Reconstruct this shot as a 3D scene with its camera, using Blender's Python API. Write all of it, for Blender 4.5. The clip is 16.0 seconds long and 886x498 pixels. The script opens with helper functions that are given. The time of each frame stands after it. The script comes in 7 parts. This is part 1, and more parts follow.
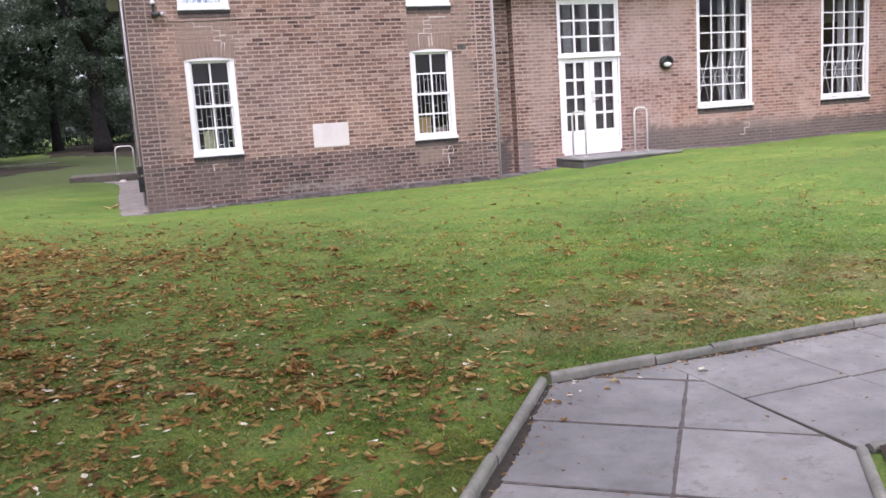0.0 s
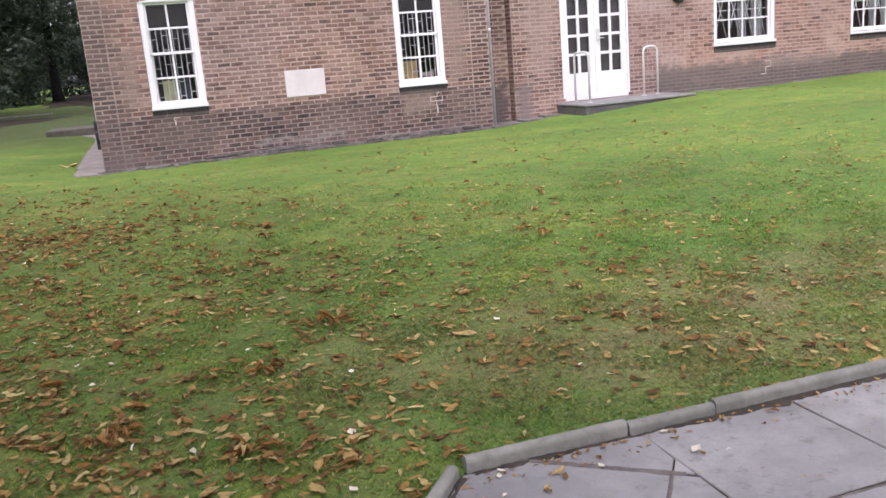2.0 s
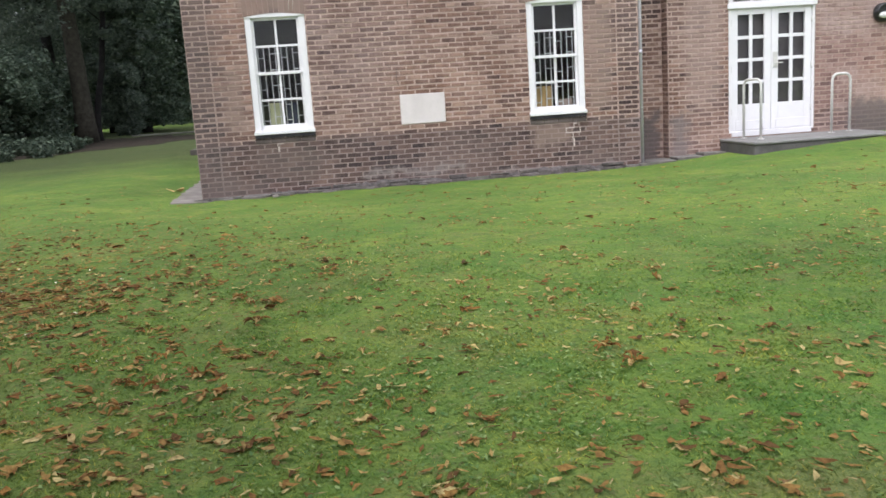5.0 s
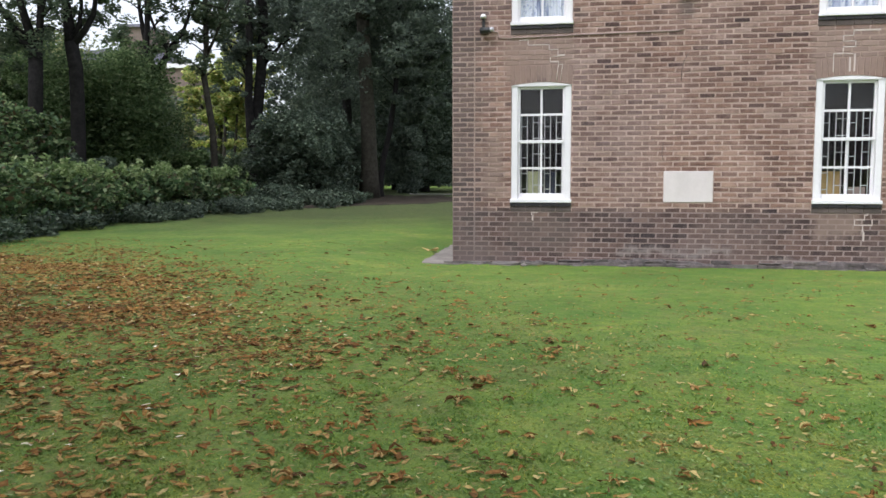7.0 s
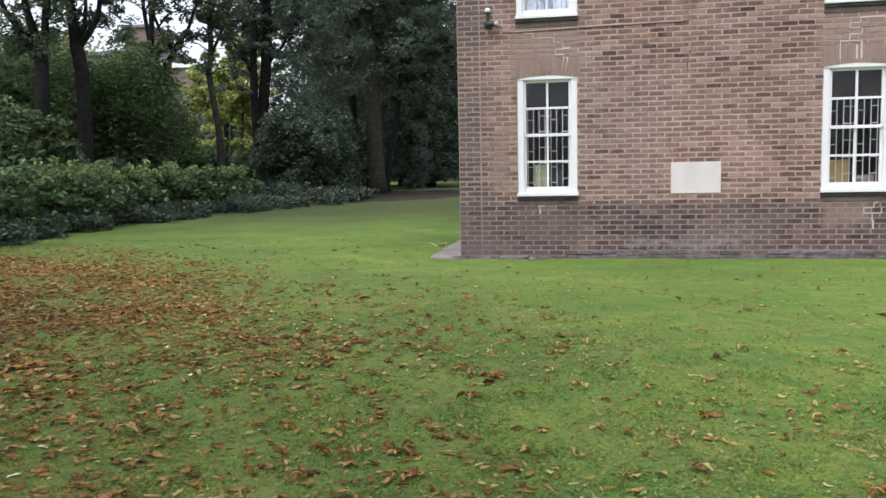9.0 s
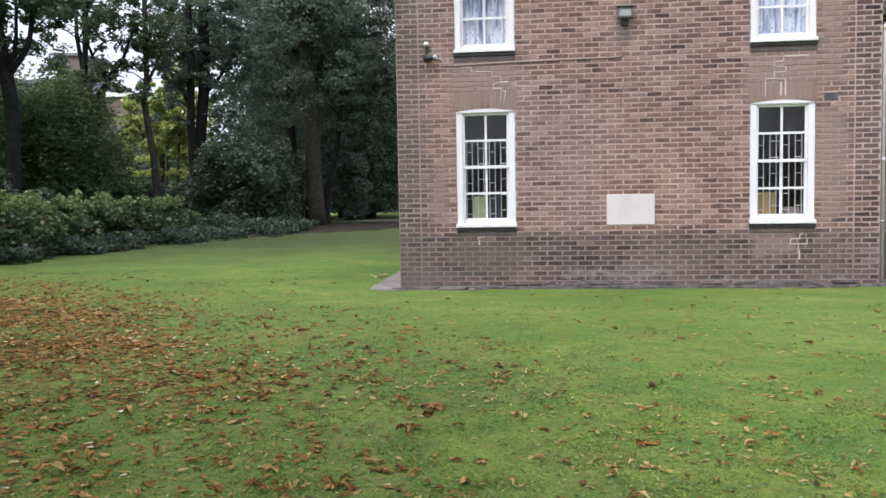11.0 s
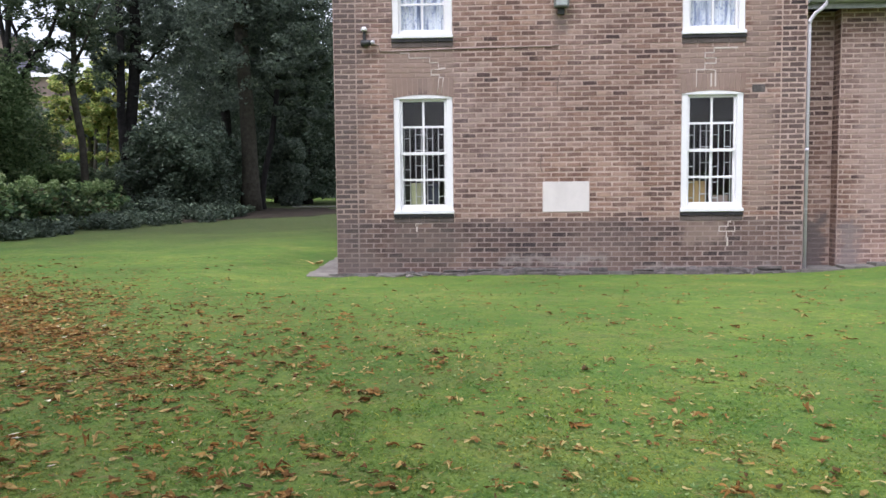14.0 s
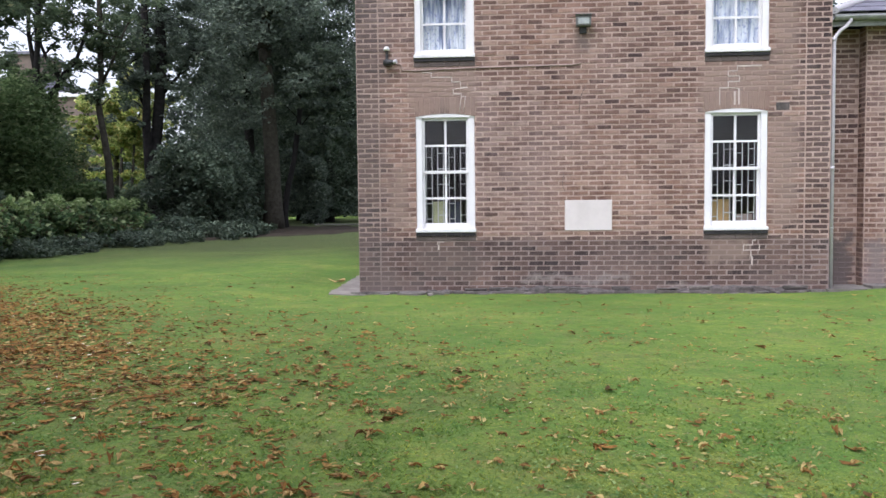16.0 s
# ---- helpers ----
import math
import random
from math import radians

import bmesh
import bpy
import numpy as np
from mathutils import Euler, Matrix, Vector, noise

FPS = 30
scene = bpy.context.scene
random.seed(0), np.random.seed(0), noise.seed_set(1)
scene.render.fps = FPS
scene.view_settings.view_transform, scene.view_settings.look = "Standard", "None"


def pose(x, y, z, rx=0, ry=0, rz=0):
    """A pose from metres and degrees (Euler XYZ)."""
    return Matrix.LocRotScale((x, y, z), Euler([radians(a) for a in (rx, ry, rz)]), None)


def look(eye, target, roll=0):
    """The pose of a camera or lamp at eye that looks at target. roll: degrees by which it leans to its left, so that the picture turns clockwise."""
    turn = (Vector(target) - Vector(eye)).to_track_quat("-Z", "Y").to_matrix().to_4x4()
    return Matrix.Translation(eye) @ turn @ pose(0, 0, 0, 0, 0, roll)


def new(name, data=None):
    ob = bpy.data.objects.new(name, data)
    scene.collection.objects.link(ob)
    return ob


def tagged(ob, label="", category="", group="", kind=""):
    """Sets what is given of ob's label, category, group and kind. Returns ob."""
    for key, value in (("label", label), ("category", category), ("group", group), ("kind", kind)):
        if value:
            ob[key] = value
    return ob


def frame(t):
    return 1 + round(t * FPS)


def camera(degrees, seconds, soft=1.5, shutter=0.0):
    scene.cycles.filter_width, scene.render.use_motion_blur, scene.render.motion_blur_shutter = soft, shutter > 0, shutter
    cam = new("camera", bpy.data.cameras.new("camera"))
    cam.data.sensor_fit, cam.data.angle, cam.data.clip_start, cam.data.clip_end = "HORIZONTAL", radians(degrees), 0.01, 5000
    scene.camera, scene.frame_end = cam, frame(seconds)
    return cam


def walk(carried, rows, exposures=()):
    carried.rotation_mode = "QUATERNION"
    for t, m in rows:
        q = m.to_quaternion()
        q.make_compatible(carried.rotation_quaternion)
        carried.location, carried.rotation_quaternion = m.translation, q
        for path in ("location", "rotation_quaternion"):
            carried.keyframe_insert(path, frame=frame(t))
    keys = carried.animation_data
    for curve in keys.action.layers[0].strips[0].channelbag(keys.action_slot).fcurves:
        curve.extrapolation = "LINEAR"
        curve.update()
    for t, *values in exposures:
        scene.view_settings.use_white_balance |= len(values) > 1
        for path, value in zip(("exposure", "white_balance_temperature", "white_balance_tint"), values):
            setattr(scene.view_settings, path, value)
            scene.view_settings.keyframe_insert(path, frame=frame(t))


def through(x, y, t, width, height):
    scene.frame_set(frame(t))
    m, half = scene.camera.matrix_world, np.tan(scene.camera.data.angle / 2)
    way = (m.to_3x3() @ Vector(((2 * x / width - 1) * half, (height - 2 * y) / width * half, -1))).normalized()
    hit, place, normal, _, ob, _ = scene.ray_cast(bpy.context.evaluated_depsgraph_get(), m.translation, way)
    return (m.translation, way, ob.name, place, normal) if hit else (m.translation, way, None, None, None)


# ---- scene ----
cam = camera(55.6, 16.0, shutter=0.15)
PATH = [
    (0, (-0.089, -0.162, 1.399), (0.58, 1.696, 1.081), -3.8),
    (0.5, (0.178, 0.15, 1.429), (0.812, 2.002, 1.015), -3.9),
    (1, (0.37, 0.46, 1.436), (1.2, 2.237, 1.042), -6.0),
    (1.5, (0.666, 0.705, 1.431), (1.37, 2.526, 1.001), -3.1),
    (2, (0.895, 1.02, 1.378), (1.509, 2.871, 0.933), -4.8),
    (2.5, (1.085, 1.321, 1.443), (1.836, 3.101, 0.923), -7.0),
    (3, (1.352, 1.592, 1.447), (1.813, 3.468, 0.93), -4.1),
    (3.2, (1.432, 1.733, 1.451), (1.878, 3.622, 0.97), -4.0),
    (5.3, (2.184, 2.937, 1.339), (2.296, 4.908, 1.014), -3.4),
    (5.5, (2.201, 3.039, 1.336), (2.144, 5.017, 1.044), -3.3),
    (6, (2.326, 3.212, 1.322), (1.995, 5.166, 1.051), -0.8),
    (6.5, (2.33, 3.229, 1.326), (1.964, 5.183, 1.112), -0.0),
    (7, (2.356, 3.248, 1.337), (1.985, 5.205, 1.157), -0.1),
    (7.5, (2.331, 3.25, 1.354), (1.98, 5.214, 1.206), -1.3),
    (8, (2.328, 3.246, 1.332), (1.937, 5.196, 1.122), -1.3),
    (8.2, (2.347, 3.24, 1.343), (1.935, 5.186, 1.128), -1.2),
    (10.5, (2.353, 3.242, 1.35), (2.067, 5.217, 1.226), -1.1),
    (11, (2.358, 3.239, 1.347), (2.11, 5.22, 1.226), -1.0),
    (11.5, (2.359, 3.228, 1.346), (2.155, 5.211, 1.188), -0.7),
    (12, (2.358, 3.23, 1.346), (2.149, 5.213, 1.195), -0.7),
    (12.5, (2.366, 3.228, 1.34), (2.214, 5.215, 1.165), -0.6),
    (13, (2.372, 3.226, 1.341), (2.269, 5.216, 1.162), -0.6),
    (13.5, (2.368, 3.22, 1.351), (2.273, 5.21, 1.18), -0.5),
    (14, (2.365, 3.222, 1.347), (2.264, 5.213, 1.192), -0.6),
    (14.5, (2.366, 3.221, 1.351), (2.263, 5.213, 1.202), -0.6),
    (15, (2.367, 3.22, 1.353), (2.253, 5.212, 1.217), -0.5),
    (15.5, (2.364, 3.224, 1.353), (2.251, 5.217, 1.221), -0.4),
    (16, (2.355, 3.227, 1.354), (2.204, 5.218, 1.242), -0.6),
]
EXPOSURES = [(0.0, 0.73, 5980, 25), (3.2, 0.60, 6100, 23), (5.3, 0.49, 6020, 13), (7.0, 0.46, 6020, 13), (10.3, 0.53, 5930, 15), (16.0, 0.57, 5840, 17)]
walk(cam, [(t, look(eye, target, roll)) for t, eye, target, roll in PATH], EXPOSURES)

# ------------------------------------------------------------------ light
world = bpy.data.worlds.new("overcast_sky")
scene.world = world
world.use_nodes = True
wn, wl = world.node_tree.nodes, world.node_tree.links
sky = wn.new("ShaderNodeTexSky")
sky.sky_type = "NISHITA"
sky.sun_disc = False
sky.sun_elevation, sky.sun_rotation = radians(64), radians(214)
sky.air_density, sky.dust_density, sky.ozone_density = 1.0, 4.0, 1.0
pale = wn.new("ShaderNodeHueSaturation")
pale.inputs["Saturation"].default_value = 0.22
wl.new(sky.outputs[0], pale.inputs["Color"])
wl.new(pale.outputs[0], wn["Background"].inputs[0])
wn["Background"].inputs[1].default_value = 0.235

sun_data = bpy.data.lights.new("sun", "SUN")
sun_data.energy, sun_data.angle, sun_data.color = 1.2, radians(70), (1.0, 0.97, 0.93)
sun = new("sun", sun_data)
sun.matrix_world = look((-8, -12, 30), (0, 0, 0))

# ------------------------------------------------------------------ materials


def material(name):
    m = bpy.data.materials.new(name)
    m.use_nodes = True
    nt = m.node_tree
    return m, nt, nt.nodes, nt.links, nt.nodes["Principled BSDF"]


def node(nt, kind, **values):
    n = nt.nodes.new(kind)
    for key, value in values.items():
        n.inputs[key.replace("_", " ")].default_value = value
    return n


def ramp(nt, source, stops):
    r = nt.nodes.new("ShaderNodeValToRGB")
    e = r.color_ramp.elements
    while len(e) < len(stops):
        e.new(0.5)
    for spot, (place, colour) in zip(e, stops):
        spot.position, spot.color = place, (*colour, 1)
    nt.links.new(source, r.inputs[0])
    return r.outputs[0]


def mixed(nt, fac, a, b, mode="MIX"):
    n = nt.nodes.new("ShaderNodeMix")
    n.data_type, n.blend_type = "RGBA", mode
    for slot, value in ((0, fac), (6, a), (7, b)):
        if isinstance(value, bpy.types.NodeSocket):
            nt.links.new(value, n.inputs[slot])
        else:
            n.inputs[slot].default_value = value if slot == 0 else (*value, 1)
    return n.outputs[2]


def maths(nt, op, a, b=0.0):
    n = nt.nodes.new("ShaderNodeMath")
    n.operation = op
    for slot, value in ((0, a), (1, b)):
        if isinstance(value, bpy.types.NodeSocket):
            nt.links.new(value, n.inputs[slot])
        else:
            n.inputs[slot].default_value = value
    return n.outputs[0]


def noise_of(nt, scale, detail=4.0, rough=0.6, stretch=None):
    geo = nt.nodes.new("ShaderNodeNewGeometry")
    where = geo.outputs["Position"]
    if stretch:
        mp = nt.nodes.new("ShaderNodeMapping")
        mp.inputs["Scale"].default_value = stretch
        nt.links.new(where, mp.inputs[0])
        where = mp.outputs[0]
    n = node(nt, "ShaderNodeTexNoise", Scale=scale, Detail=detail, Roughness=rough)
    nt.links.new(where, n.inputs["Vector"])
    return n.outputs[0]


def bump(nt, bsdf, height, strength, distance):
    b = node(nt, "ShaderNodeBump", Strength=strength, Distance=distance)
    nt.links.new(height, b.inputs["Height"])
    nt.links.new(b.outputs[0], bsdf.inputs["Normal"])


def piece_random(nt):
    """One number for each piece, whether it is an object of its own or an island of a joined mesh."""
    info = nt.nodes.new("ShaderNodeObjectInfo").outputs["Random"]
    island = nt.nodes.new("ShaderNodeNewGeometry").outputs["Random Per Island"]
    return maths(nt, "FRACT", maths(nt, "ADD", maths(nt, "MULTIPLY", info, 7.31), island))


def soft_zone(nt, x0, x1, z0, z1, soft, warp):
    """A mask with a ragged soft edge round a stretch of the house front."""
    geo = nt.nodes.new("ShaderNodeNewGeometry")
    sep = nt.nodes.new("ShaderNodeSeparateXYZ")
    nt.links.new(geo.outputs["Position"], sep.inputs[0])
    mask = None
    for axis, lo, hi in ((0, x0, x1), (2, z0, z1)):
        where = maths(nt, "ADD", sep.outputs[axis], warp)
        for a, b in ((lo - soft, lo + soft), (hi + soft, hi - soft)):
            r = nt.nodes.new("ShaderNodeMapRange")
            r.interpolation_type = "SMOOTHSTEP"
            nt.links.new(where, r.inputs[0])
            flip = a > b
            r.inputs[1].default_value, r.inputs[2].default_value = min(a, b), max(a, b)
            r.inputs[3].default_value, r.inputs[4].default_value = (1.0, 0.0) if flip else (0.0, 1.0)
            mask = maths(nt, "MULTIPLY", mask, r.outputs[0]) if mask is not None else r.outputs[0]
    return mask


# slurry, damp, soot and darker tone on the house front: colour, amount, soft edge, and the stretches x0, x1, z0, z1
WALL_WEAR = [
    ((0.262, 0.188, 0.155), 0.66, 0.10, [(0.92, 1.92, 2.66, 3.38), (5.22, 6.25, 2.66, 3.36), (6.22, 6.62, 0.95, 2.56), (6.22, 6.62, 2.86, 4.2), (5.30, 5.92, 0.40, 0.78), (0.58, 0.90, 1.0, 1.9)]),
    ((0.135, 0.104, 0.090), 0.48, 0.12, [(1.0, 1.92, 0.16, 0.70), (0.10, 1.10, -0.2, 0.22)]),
    # left corner strip, darker over its full height
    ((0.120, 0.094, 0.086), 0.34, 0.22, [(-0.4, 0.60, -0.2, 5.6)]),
    ((0.130, 0.106, 0.100), 0.78, 0.10, [(10.9, 14.4, -0.2, 0.78), (14.4, 18.4, -0.2, 0.72)]),
    ((0.37, 0.275, 0.24), 0.42, 0.14, [(11.9, 13.3, 0.78, 0.98), (13.5, 15.6, 0.62, 0.80), (10.45, 12.0, 2.3, 3.5), (8.0, 8.6, 0.9, 3.2)]),
    ((0.19, 0.155, 0.148), 0.75, 0.10, [(7.74, 8.02, -0.2, 0.74)]),
    ((0.105, 0.086, 0.082), 0.85, 0.08, [(7.22, 7.60, -0.2, 0.76)]),
    ((0.125, 0.104, 0.098), 0.55, 0.09, [(3.40, 3.60, 3.50, 3.90)]),
    ((0.30, 0.255, 0.24), 0.50, 0.05, [(2.6, 4.2, 0.13, 0.22), (4.6, 6.8, 0.0, 0.07)]),
]


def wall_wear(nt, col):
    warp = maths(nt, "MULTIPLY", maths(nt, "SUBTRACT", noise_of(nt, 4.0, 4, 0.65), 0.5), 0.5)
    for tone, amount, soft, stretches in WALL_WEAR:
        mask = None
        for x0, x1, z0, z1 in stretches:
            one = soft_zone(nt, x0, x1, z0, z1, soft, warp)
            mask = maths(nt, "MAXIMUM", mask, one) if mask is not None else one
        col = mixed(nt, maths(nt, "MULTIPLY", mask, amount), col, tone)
    return col


def brick_material(name, stops, flush, flush_amount, worn=False):
    m, nt, nodes, links, bsdf = material(name)
    col = ramp(nt, piece_random(nt), stops)
    grain = noise_of(nt, 55, 5, 0.7)
    col = mixed(nt, 0.45, col, ramp(nt, grain, [(0.3, (0.45, 0.42, 0.4)), (0.7, (1.0, 1.0, 1.0))]), "MULTIPLY")
    stain = ramp(nt, noise_of(nt, 0.8, 6, 0.68), [(0.49, (0, 0, 0)), (0.58, (1, 1, 1))])
    col = mixed(nt, maths(nt, "MULTIPLY", stain, flush_amount), col, flush)
    smear = ramp(nt, noise_of(nt, 26.0, 6, 0.75), [(0.52, (0, 0, 0)), (0.66, (1, 1, 1))])
    col = mixed(nt, maths(nt, "MULTIPLY", smear, 0.38), col, flush)
    burnt = ramp(nt, noise_of(nt, 8.0, 4, 0.7), [(0.36, (0.62, 0.58, 0.58)), (0.56, (1.05, 1.05, 1.05))])
    col = mixed(nt, 0.8, col, burnt, "MULTIPLY")
    soot = ramp(nt, noise_of(nt, 2.3, 4, 0.6, (0.5, 0.5, 1.6)), [(0.55, (0, 0, 0)), (0.8, (1, 1, 1))])
    col = mixed(nt, maths(nt, "MULTIPLY", soot, 0.35), col, (0.12, 0.10, 0.095))
    cast = ramp(nt, noise_of(nt, 0.42, 3, 0.55), [(0.36, (0.94, 0.95, 0.98)), (0.6, (1.10, 0.99, 0.88))])
    col = mixed(nt, 0.9, col, cast, "MULTIPLY")
    if worn:
        col = wall_wear(nt, col)
    links.new(col, bsdf.inputs["Base Color"])
    bsdf.inputs["Roughness"].default_value = 0.9
    bump(nt, bsdf, grain, 0.35, 0.004)
    return m


def rough_material(name, a, b, scale, roughness=0.85, depth=0.004, fine=60, second=None, vary=0.0, worn=False):
    m, nt, nodes, links, bsdf = material(name)
    col = ramp(nt, noise_of(nt, scale, 5, 0.65), [(0.3, a), (0.7, b)])
    grain = noise_of(nt, fine, 4, 0.7)
    col = mixed(nt, 0.35, col, ramp(nt, grain, [(0.3, (0.6, 0.6, 0.6)), (0.7, (1, 1, 1))]), "MULTIPLY")
    if second:
        blot = ramp(nt, noise_of(nt, scale * 0.31, 5, 0.7), [(0.52, (0, 0, 0)), (0.7, (1, 1, 1))])
        col = mixed(nt, maths(nt, "MULTIPLY", blot, 0.6), col, second)
    if vary:
        col = mixed(nt, vary, col, ramp(nt, piece_random(nt), [(0.0, (0.6, 0.6, 0.62)), (1.0, (1.2, 1.18, 1.16))]), "MULTIPLY")
        grime = ramp(nt, noise_of(nt, 17, 5, 0.72), [(0.56, (0, 0, 0)), (0.68, (1, 1, 1))])
        col = mixed(nt, maths(nt, "MULTIPLY", grime, 0.45), col, (0.07, 0.064, 0.058))
    if worn:
        col = wall_wear(nt, col)
    links.new(col, bsdf.inputs["Base Color"])
    bsdf.inputs["Roughness"].default_value = roughness
    bump(nt, bsdf, grain, 0.4, depth)
    return m


def leaf_material(name, stops, through=0.3, rough=0.55, patch=0.0):
    m, nt, nodes, links, bsdf = material(name)
    geo = nodes.new("ShaderNodeNewGeometry")
    col = ramp(nt, geo.outputs["Random Per Island"], stops)
    vary = ramp(nt, noise_of(nt, 0.5, 3), [(0.35, (0.62, 0.62, 0.62)), (0.65, (1.1, 1.1, 1.0))])
    col = mixed(nt, 0.7, col, vary, "MULTIPLY")
    if patch:
        col = mixed(nt, patch, col, ramp(nt, noise_of(nt, 45, 4, 0.7), [(0.35, (0.4, 0.36, 0.34)), (0.6, (1.15, 1.12, 1.1))]), "MULTIPLY")
    links.new(col, bsdf.inputs["Base Color"])
    bsdf.inputs["Roughness"].default_value = rough
    bsdf.inputs["Specular IOR Level"].default_value = 0.15
    tr = nodes.new("ShaderNodeBsdfTranslucent")
    links.new(col, tr.inputs[0])
    mix = nodes.new("ShaderNodeMixShader")
    mix.inputs[0].default_value = through
    links.new(bsdf.outputs[0], mix.inputs[1])
    links.new(tr.outputs[0], mix.inputs[2])
    links.new(mix.outputs[0], nodes["Material Output"].inputs[0])
    return m


MORTAR_TONE = (0.30, 0.212, 0.188)
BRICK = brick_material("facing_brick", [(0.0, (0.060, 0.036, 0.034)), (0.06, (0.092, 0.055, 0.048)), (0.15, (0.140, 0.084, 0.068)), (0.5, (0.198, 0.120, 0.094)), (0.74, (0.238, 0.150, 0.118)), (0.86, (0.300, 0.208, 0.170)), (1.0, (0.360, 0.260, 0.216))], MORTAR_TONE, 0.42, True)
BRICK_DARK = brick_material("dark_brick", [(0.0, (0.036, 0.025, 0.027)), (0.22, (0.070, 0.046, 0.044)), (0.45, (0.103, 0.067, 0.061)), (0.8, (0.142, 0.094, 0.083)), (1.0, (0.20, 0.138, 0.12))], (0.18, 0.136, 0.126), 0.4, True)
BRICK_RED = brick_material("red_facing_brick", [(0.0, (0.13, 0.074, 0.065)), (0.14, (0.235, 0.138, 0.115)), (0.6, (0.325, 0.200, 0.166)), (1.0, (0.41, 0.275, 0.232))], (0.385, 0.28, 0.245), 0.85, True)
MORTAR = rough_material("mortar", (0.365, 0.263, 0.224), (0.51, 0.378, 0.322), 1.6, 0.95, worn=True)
MORTAR_DARK = rough_material("weathered_mortar", (0.205, 0.154, 0.139), (0.330, 0.254, 0.229), 1.9, 0.95, worn=True)
MORTAR_PALE = rough_material("fresh_mortar", (0.50, 0.42, 0.38), (0.60, 0.51, 0.46), 6.0, 0.95)
WHITE = rough_material("white_gloss_paint", (0.75, 0.728, 0.738), (0.82, 0.798, 0.802), 2.0, 0.42, 0.0015, 90)
STONE = rough_material("pale_plaque_stone", (0.60, 0.54, 0.52), (0.70, 0.632, 0.61), 3.0, 0.7, 0.001, 120)
UNDERSILL = rough_material("brown_under_sill", (0.075, 0.058, 0.052), (0.145, 0.112, 0.10), 5.0, 0.9, 0.003, 50)
CONDUIT = rough_material("brick_coloured_paint", (0.27, 0.20, 0.175), (0.36, 0.27, 0.24), 5.0, 0.7, 0.001)
SILL = rough_material("dark_tile_sill", (0.018, 0.017, 0.019), (0.04, 0.036, 0.038), 6.0, 0.9, 0.003, 60)
CONCRETE = rough_material("concrete_slab", (0.146, 0.141, 0.133), (0.256, 0.248, 0.234), 3.2, 0.75, 0.003, 95, (0.108, 0.097, 0.089), 0.5)
KERB = rough_material("concrete_edging", (0.130, 0.127, 0.104), (0.240, 0.232, 0.196), 7.0, 0.9, 0.005, 70, (0.10, 0.105, 0.07), 0.4)
EARTH = rough_material("bare_earth", (0.024, 0.019, 0.015), (0.056, 0.044, 0.033), 2.5, 0.95, 0.01, 20, (0.05, 0.055, 0.028))
SOIL = rough_material("joint_soil", (0.03, 0.026, 0.022), (0.06, 0.052, 0.042), 12.0, 0.95, 0.006)
SILL2 = rough_material("broken_grey_stone", (0.08, 0.072, 0.066), (0.205, 0.182, 0.166), 7.0, 0.9, 0.006, 45, (0.075, 0.08, 0.05))
FOOT = rough_material("dark_weathered_stone", (0.05, 0.044, 0.042), (0.165, 0.138, 0.128), 11.0, 0.9, 0.012, 30, (0.05, 0.05, 0.038), 0.5)
DIRT = rough_material("washed_in_dirt", (0.060, 0.051, 0.044), (0.135, 0.117, 0.104), 22.0, 0.95, 0.004, 80)
EARTHSTONE = rough_material("brown_dirty_concrete", (0.05, 0.044, 0.036), (0.13, 0.115, 0.095), 4.0, 0.9, 0.006, 40, (0.045, 0.045, 0.03))
APRON = rough_material("brown_stained_concrete", (0.15, 0.13, 0.115), (0.27, 0.24, 0.215), 3.0, 0.9, 0.004, 70, (0.12, 0.10, 0.085))
STEPSTONE_SHADED = rough_material("stained_shaded_step", (0.06, 0.055, 0.053), (0.135, 0.125, 0.12), 3.5, 0.9, 0.004, 80, (0.07, 0.066, 0.062))
SLATE = rough_material("slate", (0.11, 0.105, 0.135), (0.215, 0.205, 0.25), 3.0, 0.55, 0.003)
EAVES_GREY = rough_material("weathered_grey_gutter", (0.20, 0.205, 0.20), (0.33, 0.335, 0.325), 6.0, 0.6, 0.001)
GALV = rough_material("grey_painted_pipe", (0.49, 0.462, 0.50), (0.62, 0.588, 0.63), 8.0, 0.6, 0.001)
STEEL = rough_material("brushed_rail_tube", (0.55, 0.53, 0.50), (0.68, 0.66, 0.62), 9.0, 0.4, 0.001)
BLACK = rough_material("black_plastic", (0.015, 0.015, 0.017), (0.035, 0.035, 0.036), 9.0, 0.5, 0.001)
GREYMETAL = rough_material("grey_lamp_housing", (0.09, 0.092, 0.085), (0.17, 0.17, 0.155), 9.0, 0.5, 0.001)
# inner surfaces coloured dark so the rooms look unlit behind the glass
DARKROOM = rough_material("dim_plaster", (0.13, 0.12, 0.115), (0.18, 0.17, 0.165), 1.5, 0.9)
HALLPLASTER = rough_material("cream_plaster", (0.38, 0.36, 0.35), (0.47, 0.45, 0.44), 1.5, 0.9)
BLIND = rough_material("brown_blind", (0.024, 0.020, 0.018), (0.034, 0.029, 0.026), 2.0, 0.95)
PAPER = rough_material("yellow_green_paper", (0.52, 0.52, 0.30), (0.60, 0.60, 0.38), 4.0, 0.8, 0.001)
DOORTONE = rough_material("dark_grey_tone", (0.10, 0.085, 0.09), (0.155, 0.135, 0.142), 5.0, 0.95)
BLUEPAPER = rough_material("dark_blue_folder", (0.035, 0.038, 0.07), (0.05, 0.054, 0.095), 4.0, 0.7, 0.001)
CARD = rough_material("orange_card", (0.50, 0.33, 0.14), (0.60, 0.41, 0.20), 4.0, 0.8, 0.001)
